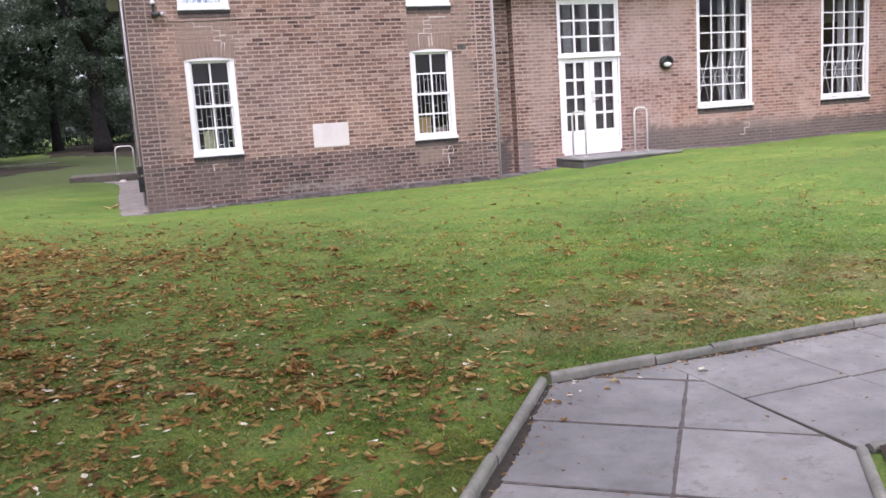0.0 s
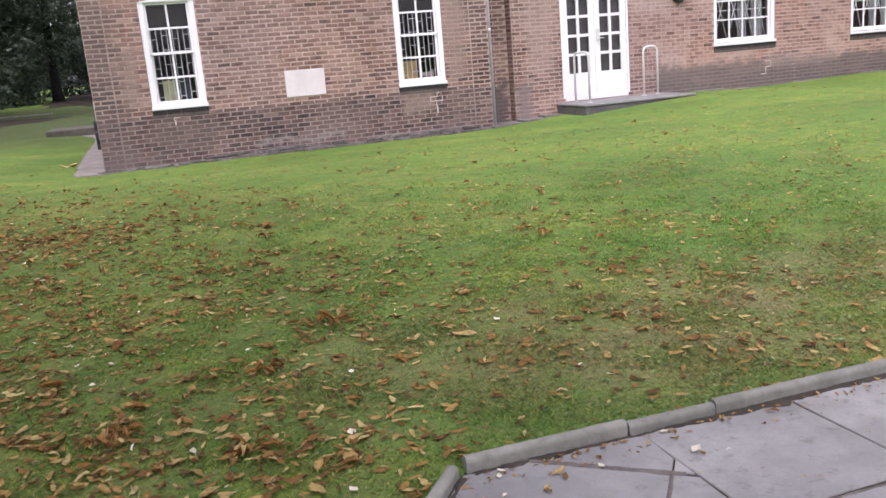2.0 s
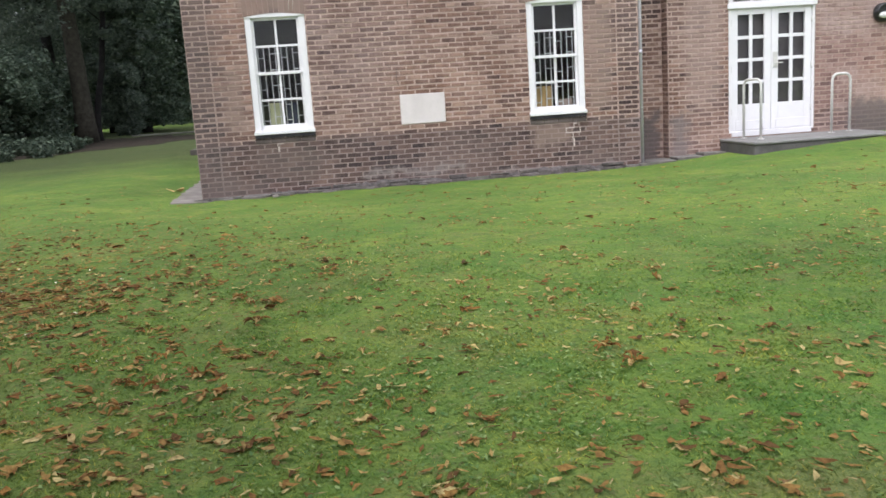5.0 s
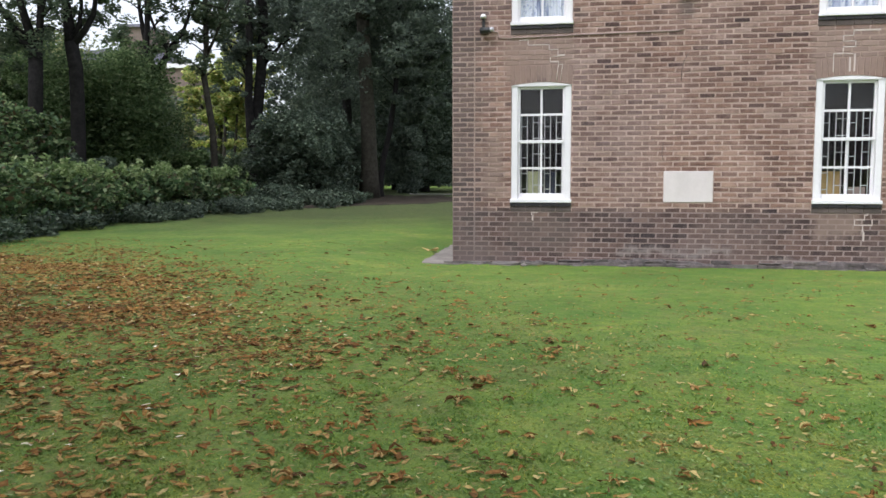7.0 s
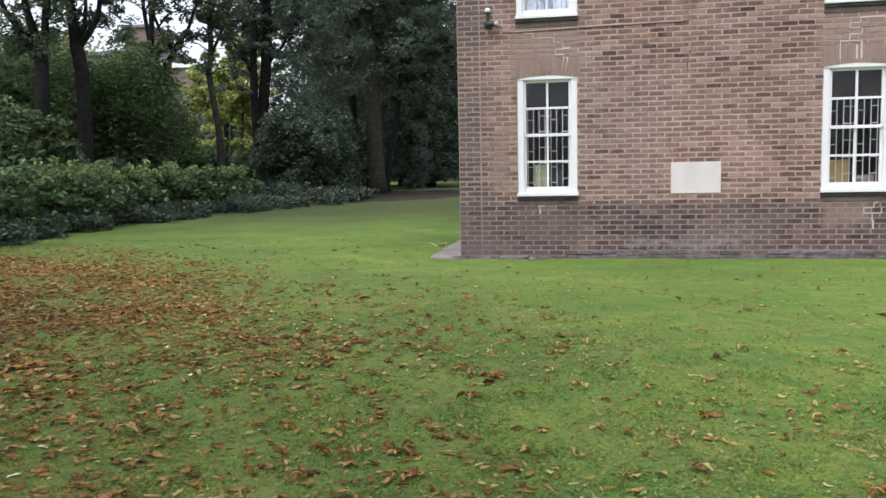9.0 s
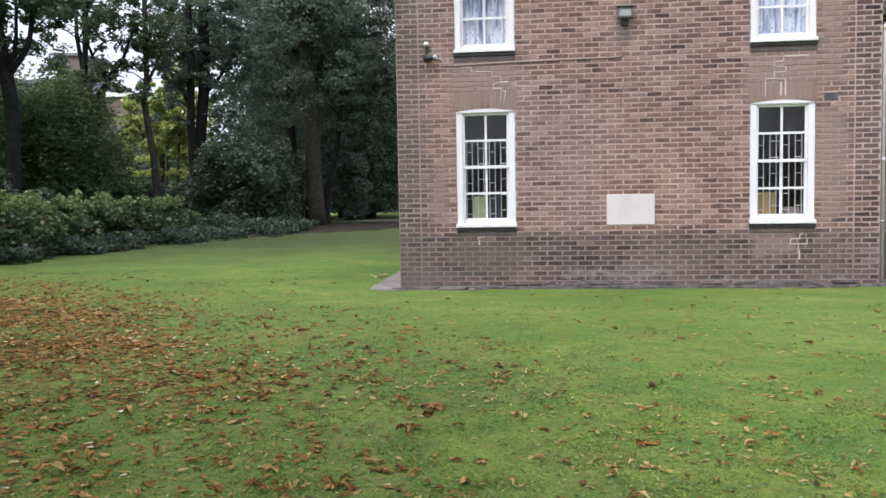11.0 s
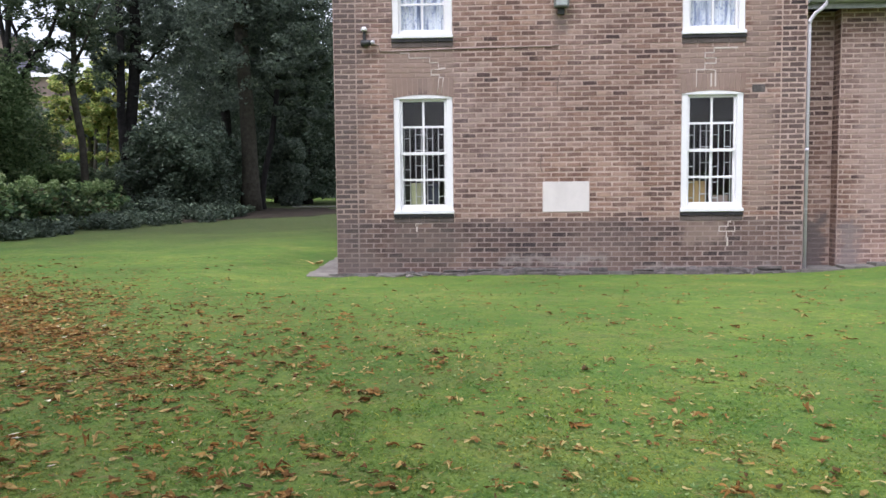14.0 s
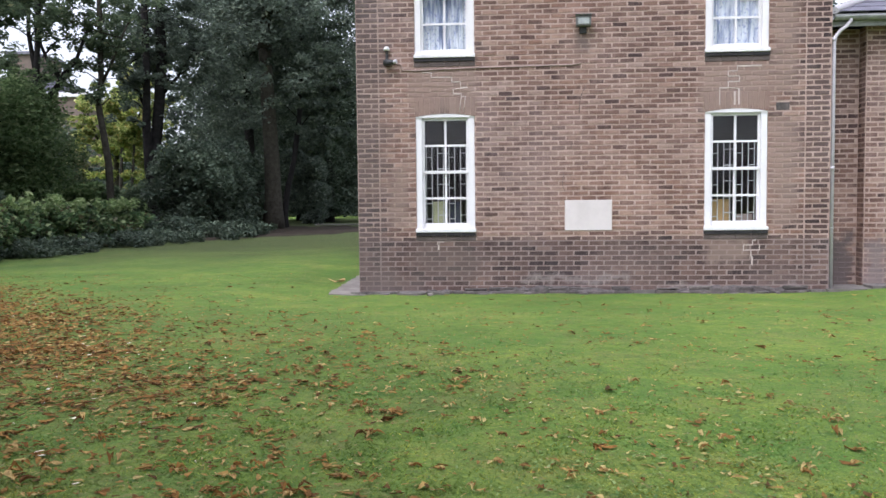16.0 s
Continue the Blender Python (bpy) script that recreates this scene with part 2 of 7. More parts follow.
# the canopy's shade on the trunks is put into this bark colour
BARK = rough_material("bark", (0.014, 0.013, 0.013), (0.036, 0.033, 0.031), 5.0, 0.95, 0.03, 14)
BARK_PALE = rough_material("mossy_bark", (0.03, 0.028, 0.022), (0.075, 0.068, 0.052), 5.0, 0.95, 0.03, 14)
FARBRICK = rough_material("far_brick", (0.14, 0.108, 0.09), (0.22, 0.165, 0.136), 1.0, 0.9)
SLATEGLASS = rough_material("dull_lamp_glass", (0.26, 0.28, 0.27), (0.42, 0.44, 0.42), 9.0, 0.2, 0.0005)
for rough_bark in (BARK, BARK_PALE, EARTH, SOIL):
    rough_bark.node_tree.nodes["Principled BSDF"].inputs["Specular IOR Level"].default_value = 0.1
LAMPGLASS = rough_material("opal_lamp_glass", (0.62, 0.62, 0.60), (0.7, 0.7, 0.68), 4.0, 0.25, 0.0005)
LEAVES_DARK = leaf_material("dark_foliage", [(0.0, (0.090, 0.116, 0.094)), (0.6, (0.148, 0.185, 0.148)), (0.93, (0.213, 0.252, 0.202)), (1.0, (0.325, 0.370, 0.280))], 0.55, 0.7)
LEAVES_MID = leaf_material("green_foliage", [(0.0, (0.076, 0.110, 0.070)), (0.6, (0.122, 0.165, 0.098)), (0.94, (0.175, 0.215, 0.13)), (1.0, (0.29, 0.30, 0.17))], 0.55, 0.7)
# yellow and olive leaves, paler to put the brighter light there into colour
LEAVES_YELLOW = leaf_material("yellowing_foliage", [(0.0, (0.14, 0.19, 0.06)), (0.35, (0.32, 0.39, 0.125)), (0.8, (0.52, 0.57, 0.19)), (0.93, (0.54, 0.42, 0.13)), (1.0, (0.76, 0.74, 0.40))], 0.65, 0.8)
LEAVES_OLIVE = leaf_material("olive_foliage", [(0.0, (0.10, 0.13, 0.06)), (0.6, (0.19, 0.22, 0.10)), (1.0, (0.38, 0.38, 0.19))], 0.55, 0.7)
LEAVES_FRESH = leaf_material("fresh_green_foliage", [(0.0, (0.062, 0.104, 0.044)), (0.6, (0.112, 0.168, 0.070)), (1.0, (0.23, 0.29, 0.14))], 0.5, 0.7)
SHOOTS = leaf_material("pale_hedge_shoot", [(0.0, (0.13, 0.20, 0.075)), (0.6, (0.24, 0.33, 0.135)), (1.0, (0.46, 0.53, 0.28))], 0.45, 0.4)
LEAVES_HEDGE = leaf_material("hedge_foliage", [(0.0, (0.035, 0.062, 0.03)), (0.14, (0.13, 0.092, 0.05)), (0.2, (0.05, 0.092, 0.042)), (0.5, (0.085, 0.15, 0.066)), (0.82, (0.17, 0.25, 0.105)), (1.0, (0.36, 0.42, 0.22))], 0.32, 0.4)
# serves ivy and yew, and foliage darkened to look shaded
LEAVES_IVY_SHADE = leaf_material("ivy_and_shade_foliage", [(0.0, (0.048, 0.073, 0.053)), (0.6, (0.083, 0.112, 0.077)), (1.0, (0.150, 0.181, 0.131))], 0.25, 0.5)
FALLEN = leaf_material("fallen_leaf", [(0.0, (0.085, 0.048, 0.021)), (0.2, (0.17, 0.084, 0.027)), (0.5, (0.285, 0.148, 0.043)), (0.8, (0.38, 0.225, 0.075)), (1.0, (0.50, 0.38, 0.17))], 0.25, 0.85, 0.75)
CRUMB = leaf_material("leaf_crumb", [(0.0, (0.15, 0.09, 0.045)), (0.5, (0.29, 0.19, 0.095)), (1.0, (0.48, 0.38, 0.20))], 0.3, 0.8)
STRAY = leaf_material("stray_leaf", [(0.0, (0.10, 0.058, 0.024)), (0.25, (0.21, 0.11, 0.036)), (0.55, (0.31, 0.185, 0.058)), (0.8, (0.39, 0.27, 0.10)), (1.0, (0.52, 0.43, 0.20))], 0.25, 0.85, 0.7)
HUSK = leaf_material("pale_leaf_scrap", [(0.0, (0.50, 0.44, 0.33)), (1.0, (0.82, 0.76, 0.64))], 0.1, 0.6)


def curtain_material():
    m, nt, nodes, links, bsdf = material("blue_floral_net_curtain")
    # fold shading is painted on as dark and pale upright streaks
    folds = noise_of(nt, 16, 2, 0.5, (1, 1, 0.12))
    spots = noise_of(nt, 24, 3, 0.6)
    col = ramp(nt, folds, [(0.36, (0.30, 0.35, 0.50)), (0.54, (0.84, 0.87, 0.93))])
    col = mixed(nt, ramp(nt, spots, [(0.56, (0, 0, 0)), (0.64, (1, 1, 1))]), col, (0.42, 0.47, 0.66))
    links.new(col, bsdf.inputs["Base Color"])
    bsdf.inputs["Roughness"].default_value = 0.9
    return m


def glass_material():
    m, nt, nodes, links, bsdf = material("window_glass")
    clear = nodes.new("ShaderNodeBsdfTransparent")
    clear.inputs[0].default_value = (0.95, 0.96, 0.955, 1)
    gloss = nodes.new("ShaderNodeBsdfGlossy")
    gloss.inputs["Roughness"].default_value = 0.02
    fres = nodes.new("ShaderNodeFresnel")
    fres.inputs[0].default_value = 1.5
    mix = nodes.new("ShaderNodeMixShader")
    links.new(fres.outputs[0], mix.inputs[0])
    links.new(clear.outputs[0], mix.inputs[1])
    links.new(gloss.outputs[0], mix.inputs[2])
    links.new(mix.outputs[0], nodes["Material Output"].inputs[0])
    return m


def lawn_material(name, dark, mid, light, per_blade):
    m, nt, nodes, links, bsdf = material(name)
    col = ramp(nt, noise_of(nt, 0.45, 5, 0.62), [(0.32, dark), (0.5, mid), (0.66, light)])
    clump = noise_of(nt, 4.5, 6, 0.75)
    col = mixed(nt, 0.65, col, ramp(nt, clump, [(0.34, (0.50, 0.68, 0.52)), (0.48, (1.0, 1.0, 1.0)), (0.62, (1.48, 1.24, 1.18))]), "MULTIPLY")
    worn = ramp(nt, noise_of(nt, 1.5, 7, 0.8), [(0.5, (0, 0, 0)), (0.66, (1, 1, 1))])
    col = mixed(nt, maths(nt, "MULTIPLY", worn, 0.42), col, (0.19, 0.165, 0.066))
    lush = ramp(nt, noise_of(nt, 0.85, 6, 0.7), [(0.50, (0, 0, 0)), (0.60, (1, 1, 1))])
    col = mixed(nt, maths(nt, "MULTIPLY", lush, 0.46), col, tuple(c * k for c, k in zip(mid, (0.60, 0.88, 0.95))))
    tuft = ramp(nt, noise_of(nt, 8.5, 5, 0.72), [(0.54, (0, 0, 0)), (0.63, (1, 1, 1))])
    col = mixed(nt, maths(nt, "MULTIPLY", tuft, 0.5), col, tuple(c * k for c, k in zip(mid, (0.45, 0.66, 0.72))))
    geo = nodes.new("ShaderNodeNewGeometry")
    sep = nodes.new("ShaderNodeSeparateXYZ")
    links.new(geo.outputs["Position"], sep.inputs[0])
    # tree shade painted into the lawn: grass darkens towards the wood
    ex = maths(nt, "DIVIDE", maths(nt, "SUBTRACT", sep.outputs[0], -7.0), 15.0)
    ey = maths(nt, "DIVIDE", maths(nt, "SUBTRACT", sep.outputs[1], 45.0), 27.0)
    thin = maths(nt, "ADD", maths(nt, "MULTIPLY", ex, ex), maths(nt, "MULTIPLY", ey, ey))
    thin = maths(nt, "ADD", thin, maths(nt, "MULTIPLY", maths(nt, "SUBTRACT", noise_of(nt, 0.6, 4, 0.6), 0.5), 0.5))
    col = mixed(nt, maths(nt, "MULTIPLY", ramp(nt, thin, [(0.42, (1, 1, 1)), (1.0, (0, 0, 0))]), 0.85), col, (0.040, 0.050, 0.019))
    dx = maths(nt, "DIVIDE", maths(nt, "SUBTRACT", sep.outputs[0], 3.5), 2.7)
    dy = maths(nt, "DIVIDE", maths(nt, "SUBTRACT", sep.outputs[1], 4.3), 1.05)
    reach = maths(nt, "ADD", maths(nt, "MULTIPLY", dx, dx), maths(nt, "MULTIPLY", dy, dy))
    under = maths(nt, "MULTIPLY", ramp(nt, maths(nt, "DIVIDE", sep.outputs[0], 5.0), [(0.0, (1, 1, 1)), (0.75, (0, 0, 0))]), ramp(nt, maths(nt, "DIVIDE", sep.outputs[1], 14.0), [(0.42, (1, 1, 1)), (0.95, (0, 0, 0))]))
    under = maths(nt, "MULTIPLY", under, ramp(nt, noise_of(nt, 5.5, 6, 0.75), [(0.36, (0.1, 0.1, 0.1)), (0.6, (1, 1, 1))]))
    col = mixed(nt, maths(nt, "MULTIPLY", under, 0.36), col, (0.170, 0.128, 0.056))
    bare = maths(nt, "MULTIPLY", ramp(nt, reach, [(0.0, (1, 1, 1)), (1.0, (0, 0, 0))]), ramp(nt, noise_of(nt, 3.2, 5, 0.7), [(0.38, (0.3, 0.3, 0.3)), (0.6, (1, 1, 1))]))
    col = mixed(nt, maths(nt, "MULTIPLY", bare, 0.8), col, (0.188, 0.156, 0.078))
    if per_blade:
        geo = nodes.new("ShaderNodeNewGeometry")
        col = mixed(nt, 0.8, col, ramp(nt, geo.outputs["Random Per Island"], [(0.0, (0.66, 0.76, 0.62)), (0.45, (1.0, 1.05, 0.95)), (0.8, (1.4, 1.35, 1.15)), (0.9, (1.9, 1.55, 1.3)), (1.0, (2.8, 1.9, 1.6))]), "MULTIPLY")
    else:
        fine = noise_of(nt, 42.0, 6, 0.82)
        col = mixed(nt, 0.8, col, ramp(nt, fine, [(0.34, (0.45, 0.55, 0.42)), (0.5, (1.0, 1.0, 0.98)), (0.66, (1.55, 1.36, 1.2))]), "MULTIPLY")
        bits = ramp(nt, noise_of(nt, 17.0, 5, 0.72), [(0.57, (0, 0, 0)), (0.64, (1, 1, 1))])
        col = mixed(nt, maths(nt, "MULTIPLY", bits, 0.55), col, (0.22, 0.165, 0.075))
        dark_bits = ramp(nt, noise_of(nt, 11.0, 6, 0.78), [(0.36, (1, 1, 1)), (0.45, (0, 0, 0))])
        col = mixed(nt, maths(nt, "MULTIPLY", dark_bits, 0.5), col, (0.04, 0.085, 0.022))
    links.new(col, bsdf.inputs["Base Color"])
    bsdf.inputs["Roughness"].default_value = 0.85
    bsdf.inputs["Specular IOR Level"].default_value = 0.2
    if per_blade:
        tr = nodes.new("ShaderNodeBsdfTranslucent")
        links.new(col, tr.inputs[0])
        mix = nodes.new("ShaderNodeMixShader")
        mix.inputs[0].default_value = 0.6
        links.new(bsdf.outputs[0], mix.inputs[1])
        links.new(tr.outputs[0], mix.inputs[2])
        links.new(mix.outputs[0], nodes["Material Output"].inputs[0])
    else:
        bump(nt, bsdf, noise_of(nt, 38, 6, 0.75), 0.8, 0.02)
    return m


CURTAIN, GLASS = curtain_material(), glass_material()
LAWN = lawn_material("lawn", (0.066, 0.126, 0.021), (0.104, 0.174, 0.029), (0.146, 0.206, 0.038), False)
BLADES = lawn_material("grass_blades", (0.100, 0.174, 0.037), (0.148, 0.223, 0.048), (0.199, 0.254, 0.062), True)
WEED = leaf_material("lawn_weed", [(0.0, (0.07, 0.14, 0.042)), (0.55, (0.13, 0.205, 0.065)), (1.0, (0.25, 0.32, 0.13))], 0.3, 0.6)

# ------------------------------------------------------------------ mesh helpers


def empty(name, at=(0, 0, 0)):
    ob = new(name)
    ob.empty_display_size = 0.2
    ob.location = at
    return ob


def raw(name, verts, faces, mat, smooth=False):
    me = bpy.data.meshes.new(name)
    me.from_pydata([tuple(v) for v in verts], [], [tuple(f) for f in faces])
    me.materials.append(mat)
    if smooth:
        me.polygons.foreach_set("use_smooth", [True] * len(me.polygons))
    me.update()
    return me


def fast(name, verts, corners, mat, smooth=False):
    """A mesh from arrays: verts (n, 3), corners (m, k)."""
    me = bpy.data.meshes.new(name)
    m, k = corners.shape
    me.vertices.add(len(verts))
    me.vertices.foreach_set("co", np.ascontiguousarray(verts, dtype=np.float32).ravel())
    me.loops.add(m * k)
    me.loops.foreach_set("vertex_index", np.ascontiguousarray(corners, dtype=np.int32).ravel())
    me.polygons.add(m)
    me.polygons.foreach_set("loop_start", np.arange(0, m * k, k, dtype=np.int32))
    me.polygons.foreach_set("loop_total", np.full(m, k, dtype=np.int32))
    if smooth:
        me.polygons.foreach_set("use_smooth", [True] * m)
    me.materials.append(mat)
    me.update()
    me.validate()
    return me


def put(name, me, parent=None, label="", at=None):
    ob = new(name, me)
    if parent:
        ob.parent = parent
        base, off = parent, Vector((0, 0, 0))
        while base:
            off += base.location
            base = base.parent
        ob.location = -off
    if at is not None:
        ob.location = ob.location + Vector(at)
    return tagged(ob, label)


def part(name, bm, mat, parent=None, label=""):
    me = bpy.data.meshes.new(name)
    bm.to_mesh(me)
    bm.free()
    me.materials.append(mat)
    return put(name, me, parent, label)


def block(bm, x0, x1, y0, y1, z0, z1, bevel=0.0):
    made = bmesh.ops.create_cube(bm, size=1.0)["verts"]
    for v in made:
        v.co = Vector((x0 + (v.co.x + 0.5) * (x1 - x0), y0 + (v.co.y + 0.5) * (y1 - y0), z0 + (v.co.z + 0.5) * (z1 - z0)))
    if bevel:
        edges = {e for v in made for e in v.link_edges}
        bmesh.ops.bevel(bm, geom=list(edges), offset=bevel, segments=1, affect="EDGES")
    return bm


def box(x0, x1, y0, y1, z0, z1, bevel=0.0):
    return block(bmesh.new(), x0, x1, y0, y1, z0, z1, bevel)


def tube(bm, points, radii, sides=10, cap=True):
    points = [Vector(p) for p in points]
    rings = []
    for n, p in enumerate(points):
        way = (points[min(n + 1, len(points) - 1)] - points[max(n - 1, 0)]).normalized()
        a = way.cross(Vector((0.31, 0.87, 0.21))).normalized()
        b = way.cross(a)
        r = radii[n] if hasattr(radii, "__len__") else radii
        rings.append([bm.verts.new(p + r * (math.cos(t) * a + math.sin(t) * b)) for t in [2 * math.pi * k / sides for k in range(sides)]])
    for lo, hi in zip(rings, rings[1:]):
        for k in range(sides):
            bm.faces.new((lo[k], lo[(k + 1) % sides], hi[(k + 1) % sides], hi[k])).smooth = True
    if cap:
        bm.faces.new(rings[0][::-1])
        bm.faces.new(rings[-1])
    return bm


def ease(a, b, x):
    t = np.clip((x - a) / (b - a), 0, 1)
    return t * t * (3 - 2 * t)


# ------------------------------------------------------------------ ground
WALL_Y, HALL_Y, RECESS_Y, WING_X = 15.95, 16.25, 16.5, 18.4
BLOCK_X0, BLOCK_X1, HALL_X0 = 0.10, 7.08, 7.69
PAVE_Z = 0.085
KC = np.array((1.66, 3.335))          # where the two runs of edging meet
U, V = np.array((0.622, 0.783)), np.array((0.783, -0.622))
PATH_WIDE = 1.275
KERB_SLOPE = -0.018


def paved(x, y, grow=0.0):
    """Whether a place lies on the paved path."""
    v = (x - KC[0]) * V[0] + (y - KC[1]) * V[1]
    top = KC[1] + KERB_SLOPE * (x - KC[0])
    first = (v > -grow) & (v < PATH_WIDE + grow) & (y < top + grow)
    second = (y < top + grow) & (y > 2.045 - grow) & (v > -grow)
    return first | second


def ground_z(x, y):
    x, y = np.asarray(x, float), np.asarray(y, float)
    z = 0.09 + 0.05 * ease(5, 10, y) + 0.15 * ease(6, 12, x) * ease(4, 12, y)
    z = z - 0.18 * ease(11.0, 15.9, y) * ease(-2.0, -0.2, x)
    z = z - 0.09 * ease(11, 18, y) * (1 - ease(-2.0, -0.2, x))
    z = z + 0.55 * ease(56, 88, y)
    z = z + 0.065 * np.exp(-((x - 8.8) / 1.2) ** 2) * ease(13, 15, y) * (1 - ease(20, 24, y)) + 0.07 * ease(12.5, 17, x) * ease(8, 14, y)
    z = z + (0.13 * ease(8.4, 10.9, x) - 0.06 * ease(11.2, 13.5, x)) * ease(12.0, 15.0, y)
    z = z + 0.02 * np.sin(0.9 * x + 0.4) * np.sin(0.7 * y + 1.0) * ease(4, 6, y) * (1 - ease(13, 15, y))
    return z


def spaced(marks):
    out = []
    for a, b, step in marks:
        out += list(np.arange(a, b - 1e-6, step))
    return np.array(out + [marks[-1][1]])


def build_ground():
    xs = spaced([(-2500, -500, 500), (-500, -100, 80), (-100, -30, 7), (-30, -4, 0.8), (-4, 9, 0.1), (9, 22, 0.4), (22, 60, 4), (60, 400, 85), (400, 2400, 500)])
    ys = spaced([(-2500, -500, 500), (-500, -60, 55), (-60, -6, 3), (-6, 5, 0.1), (5, 20, 0.3), (20, 60, 1.5), (60, 116, 2), (116, 200, 14), (200, 2600, 400)])
    gx, gy = np.meshgrid(xs, ys)
    z = np.where(paved(gx, gy, 0.018), PAVE_Z - 0.035, ground_z(gx, gy))
    z = z + 0.006 * np.sin(gx * 7.1 + np.sin(gy * 3.3)) * np.sin(gy * 6.3) * (np.abs(gx) < 25) * ~paved(gx, gy, 0.1)
    verts = np.stack([gx, gy, z], -1).reshape(-1, 3)
    n = len(xs)
    a = (np.arange(len(ys) - 1)[:, None] * n + np.arange(n - 1)).ravel()
    corners = np.stack([a, a + 1, a + n + 1, a + n], -1)
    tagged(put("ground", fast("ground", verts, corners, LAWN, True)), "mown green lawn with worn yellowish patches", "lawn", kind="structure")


build_ground()


def build_grass():
    rng = np.random.default_rng(5)
    n = 830000
    d = 0.2 + 9.8 * rng.random(n)
    ang = rng.uniform(radians(0), radians(215), n)
    x, y = 1.3 + d * np.cos(ang), 1.6 + d * np.sin(ang)
    keep = rng.random(n) > ease(4.0, 10.0, d)
    keep &= (y > -1) & (x > -11) & (x < 18.3) & ~paved(x, y, 0.05)
    keep &= ~((y > WALL_Y - 0.09) & (x > -0.05)) & ~((x > 8.55) & (x < 11.05) & (y > 15.0)) & ~((y > 15.7) & (x > -0.48) & (x < 0.1))
    across = (x - KC[0]) * V[0] + (y - KC[1]) * V[1]
    keep &= ~((across > PATH_WIDE - 0.05) & (y < 2.08) & (y > 1.1) & (x < 3.1))
    x, y, d = x[keep], y[keep], d[keep]
    n = len(x)
    h = rng.uniform(0.007, 0.020, n) * (1 - 0.4 * ease(4, 11, d))
    w = rng.uniform(0.002, 0.0045, n) * (1 + 0.12 * d)
    turn, lean = rng.uniform(0, 2 * np.pi, n), rng.uniform(0, 2 * np.pi, n)
    tip = rng.uniform(0.6, 2.4, n) * h
    base = np.stack([x, y, ground_z(x, y) - 0.004], -1)
    side = np.stack([np.cos(turn), np.sin(turn), 0 * x], -1) * w[:, None]
    top = base + np.stack([np.cos(lean) * tip, np.sin(lean) * tip, h], -1)
    verts = np.stack([base - side, base + side, top], 1).reshape(-1, 3)
    corners = np.arange(3 * n).reshape(-1, 3)
    tagged(put("grass", fast("grass", verts, corners, BLADES)), "short green grass blades of the mown lawn", "grass", kind="stuff")


build_grass()


def build_weeds():
    """Small broad leaves of clover and plantain lying in the grass in patches."""
    rng = np.random.default_rng(15)
    n = 150000
    x, y = rng.uniform(-6, 13, n), rng.uniform(2.5, 13, n)
    spots = sum(np.exp(-((x - px) / 0.5) ** 2 - ((y - py) / 0.4) ** 2) for px, py in ((3.0, 7.15), (2.6, 6.4), (3.4, 6.6), (3.9, 7.7), (1.6, 6.0)))
    patch = 0.5 + 0.5 * np.sin(1.3 * x + 2.1 * np.sin(0.8 * y)) * np.sin(1.1 * y + 1.7 * np.sin(0.9 * x))
    keep = (rng.random(n) < 0.05 + 0.45 * ease(0.5, 0.9, patch) + 0.8 * np.clip(spots, 0, 1)) & ~paved(x, y, 0.06)
    x, y = x[keep], y[keep]
    n = len(x)
    a, r = rng.uniform(0, 2 * np.pi, n), rng.uniform(0.005, 0.014, n)
    along = np.stack([np.cos(a), np.sin(a), rng.uniform(-0.25, 0.7, n)], -1) * r[:, None]
    side = np.stack([-np.sin(a), np.cos(a), rng.uniform(-0.35, 0.35, n)], -1) * (r * rng.uniform(0.4, 0.75, n))[:, None]
    c = np.stack([x, y, ground_z(x, y) + 0.012], -1)
    verts = np.stack([c - along, c + side, c + along, c - side], 1).reshape(-1, 3)
    tagged(put("lawn_weeds", fast("lawn_weeds", verts, np.arange(4 * n).reshape(-1, 4), WEED)), "small pale clover leaves growing in the lawn", "weeds", kind="stuff")


build_weeds()

# ------------------------------------------------------------------ brick walls
COURSE, PITCH, JOINT = 0.075, 0.225, 0.0225
BASE_Z = -0.075


def lay(x0, x1, z0, z1, holes, shift=0.0):
    """Stretcher bond on a face: (xa, xb, za, zb) of each brick, cut round the openings."""
    out, row = [], 0
    z = z0
    while z < z1 - 0.02:
        za, zb = z + JOINT / 2, min(z + COURSE, z1) - JOINT / 2
        start = x0 - (PITCH / 2 if row % 2 else 0) + shift
        while start > x0:
            start -= PITCH
        while start < x1:
            pieces = [(max(start, x0) + JOINT / 2, min(start + PITCH, x1) - JOINT / 2)]
            for hx0, hx1, hz0, hz1 in holes:
                if za < hz1 - 0.012 and zb > hz0 + 0.012:
                    cut = []
                    for a, b in pieces:
                        if b <= hx0 or a >= hx1:
                            cut.append((a, b))
                        else:
                            if a < hx0:
                                cut.append((a, hx0 - 0.003))
                            if b > hx1:
                                cut.append((hx1 + 0.003, b))
                    pieces = cut
            out += [(a, b, za, zb) for a, b in pieces if b - a > 0.03]
            start += PITCH
        z += COURSE
        row += 1
    return out


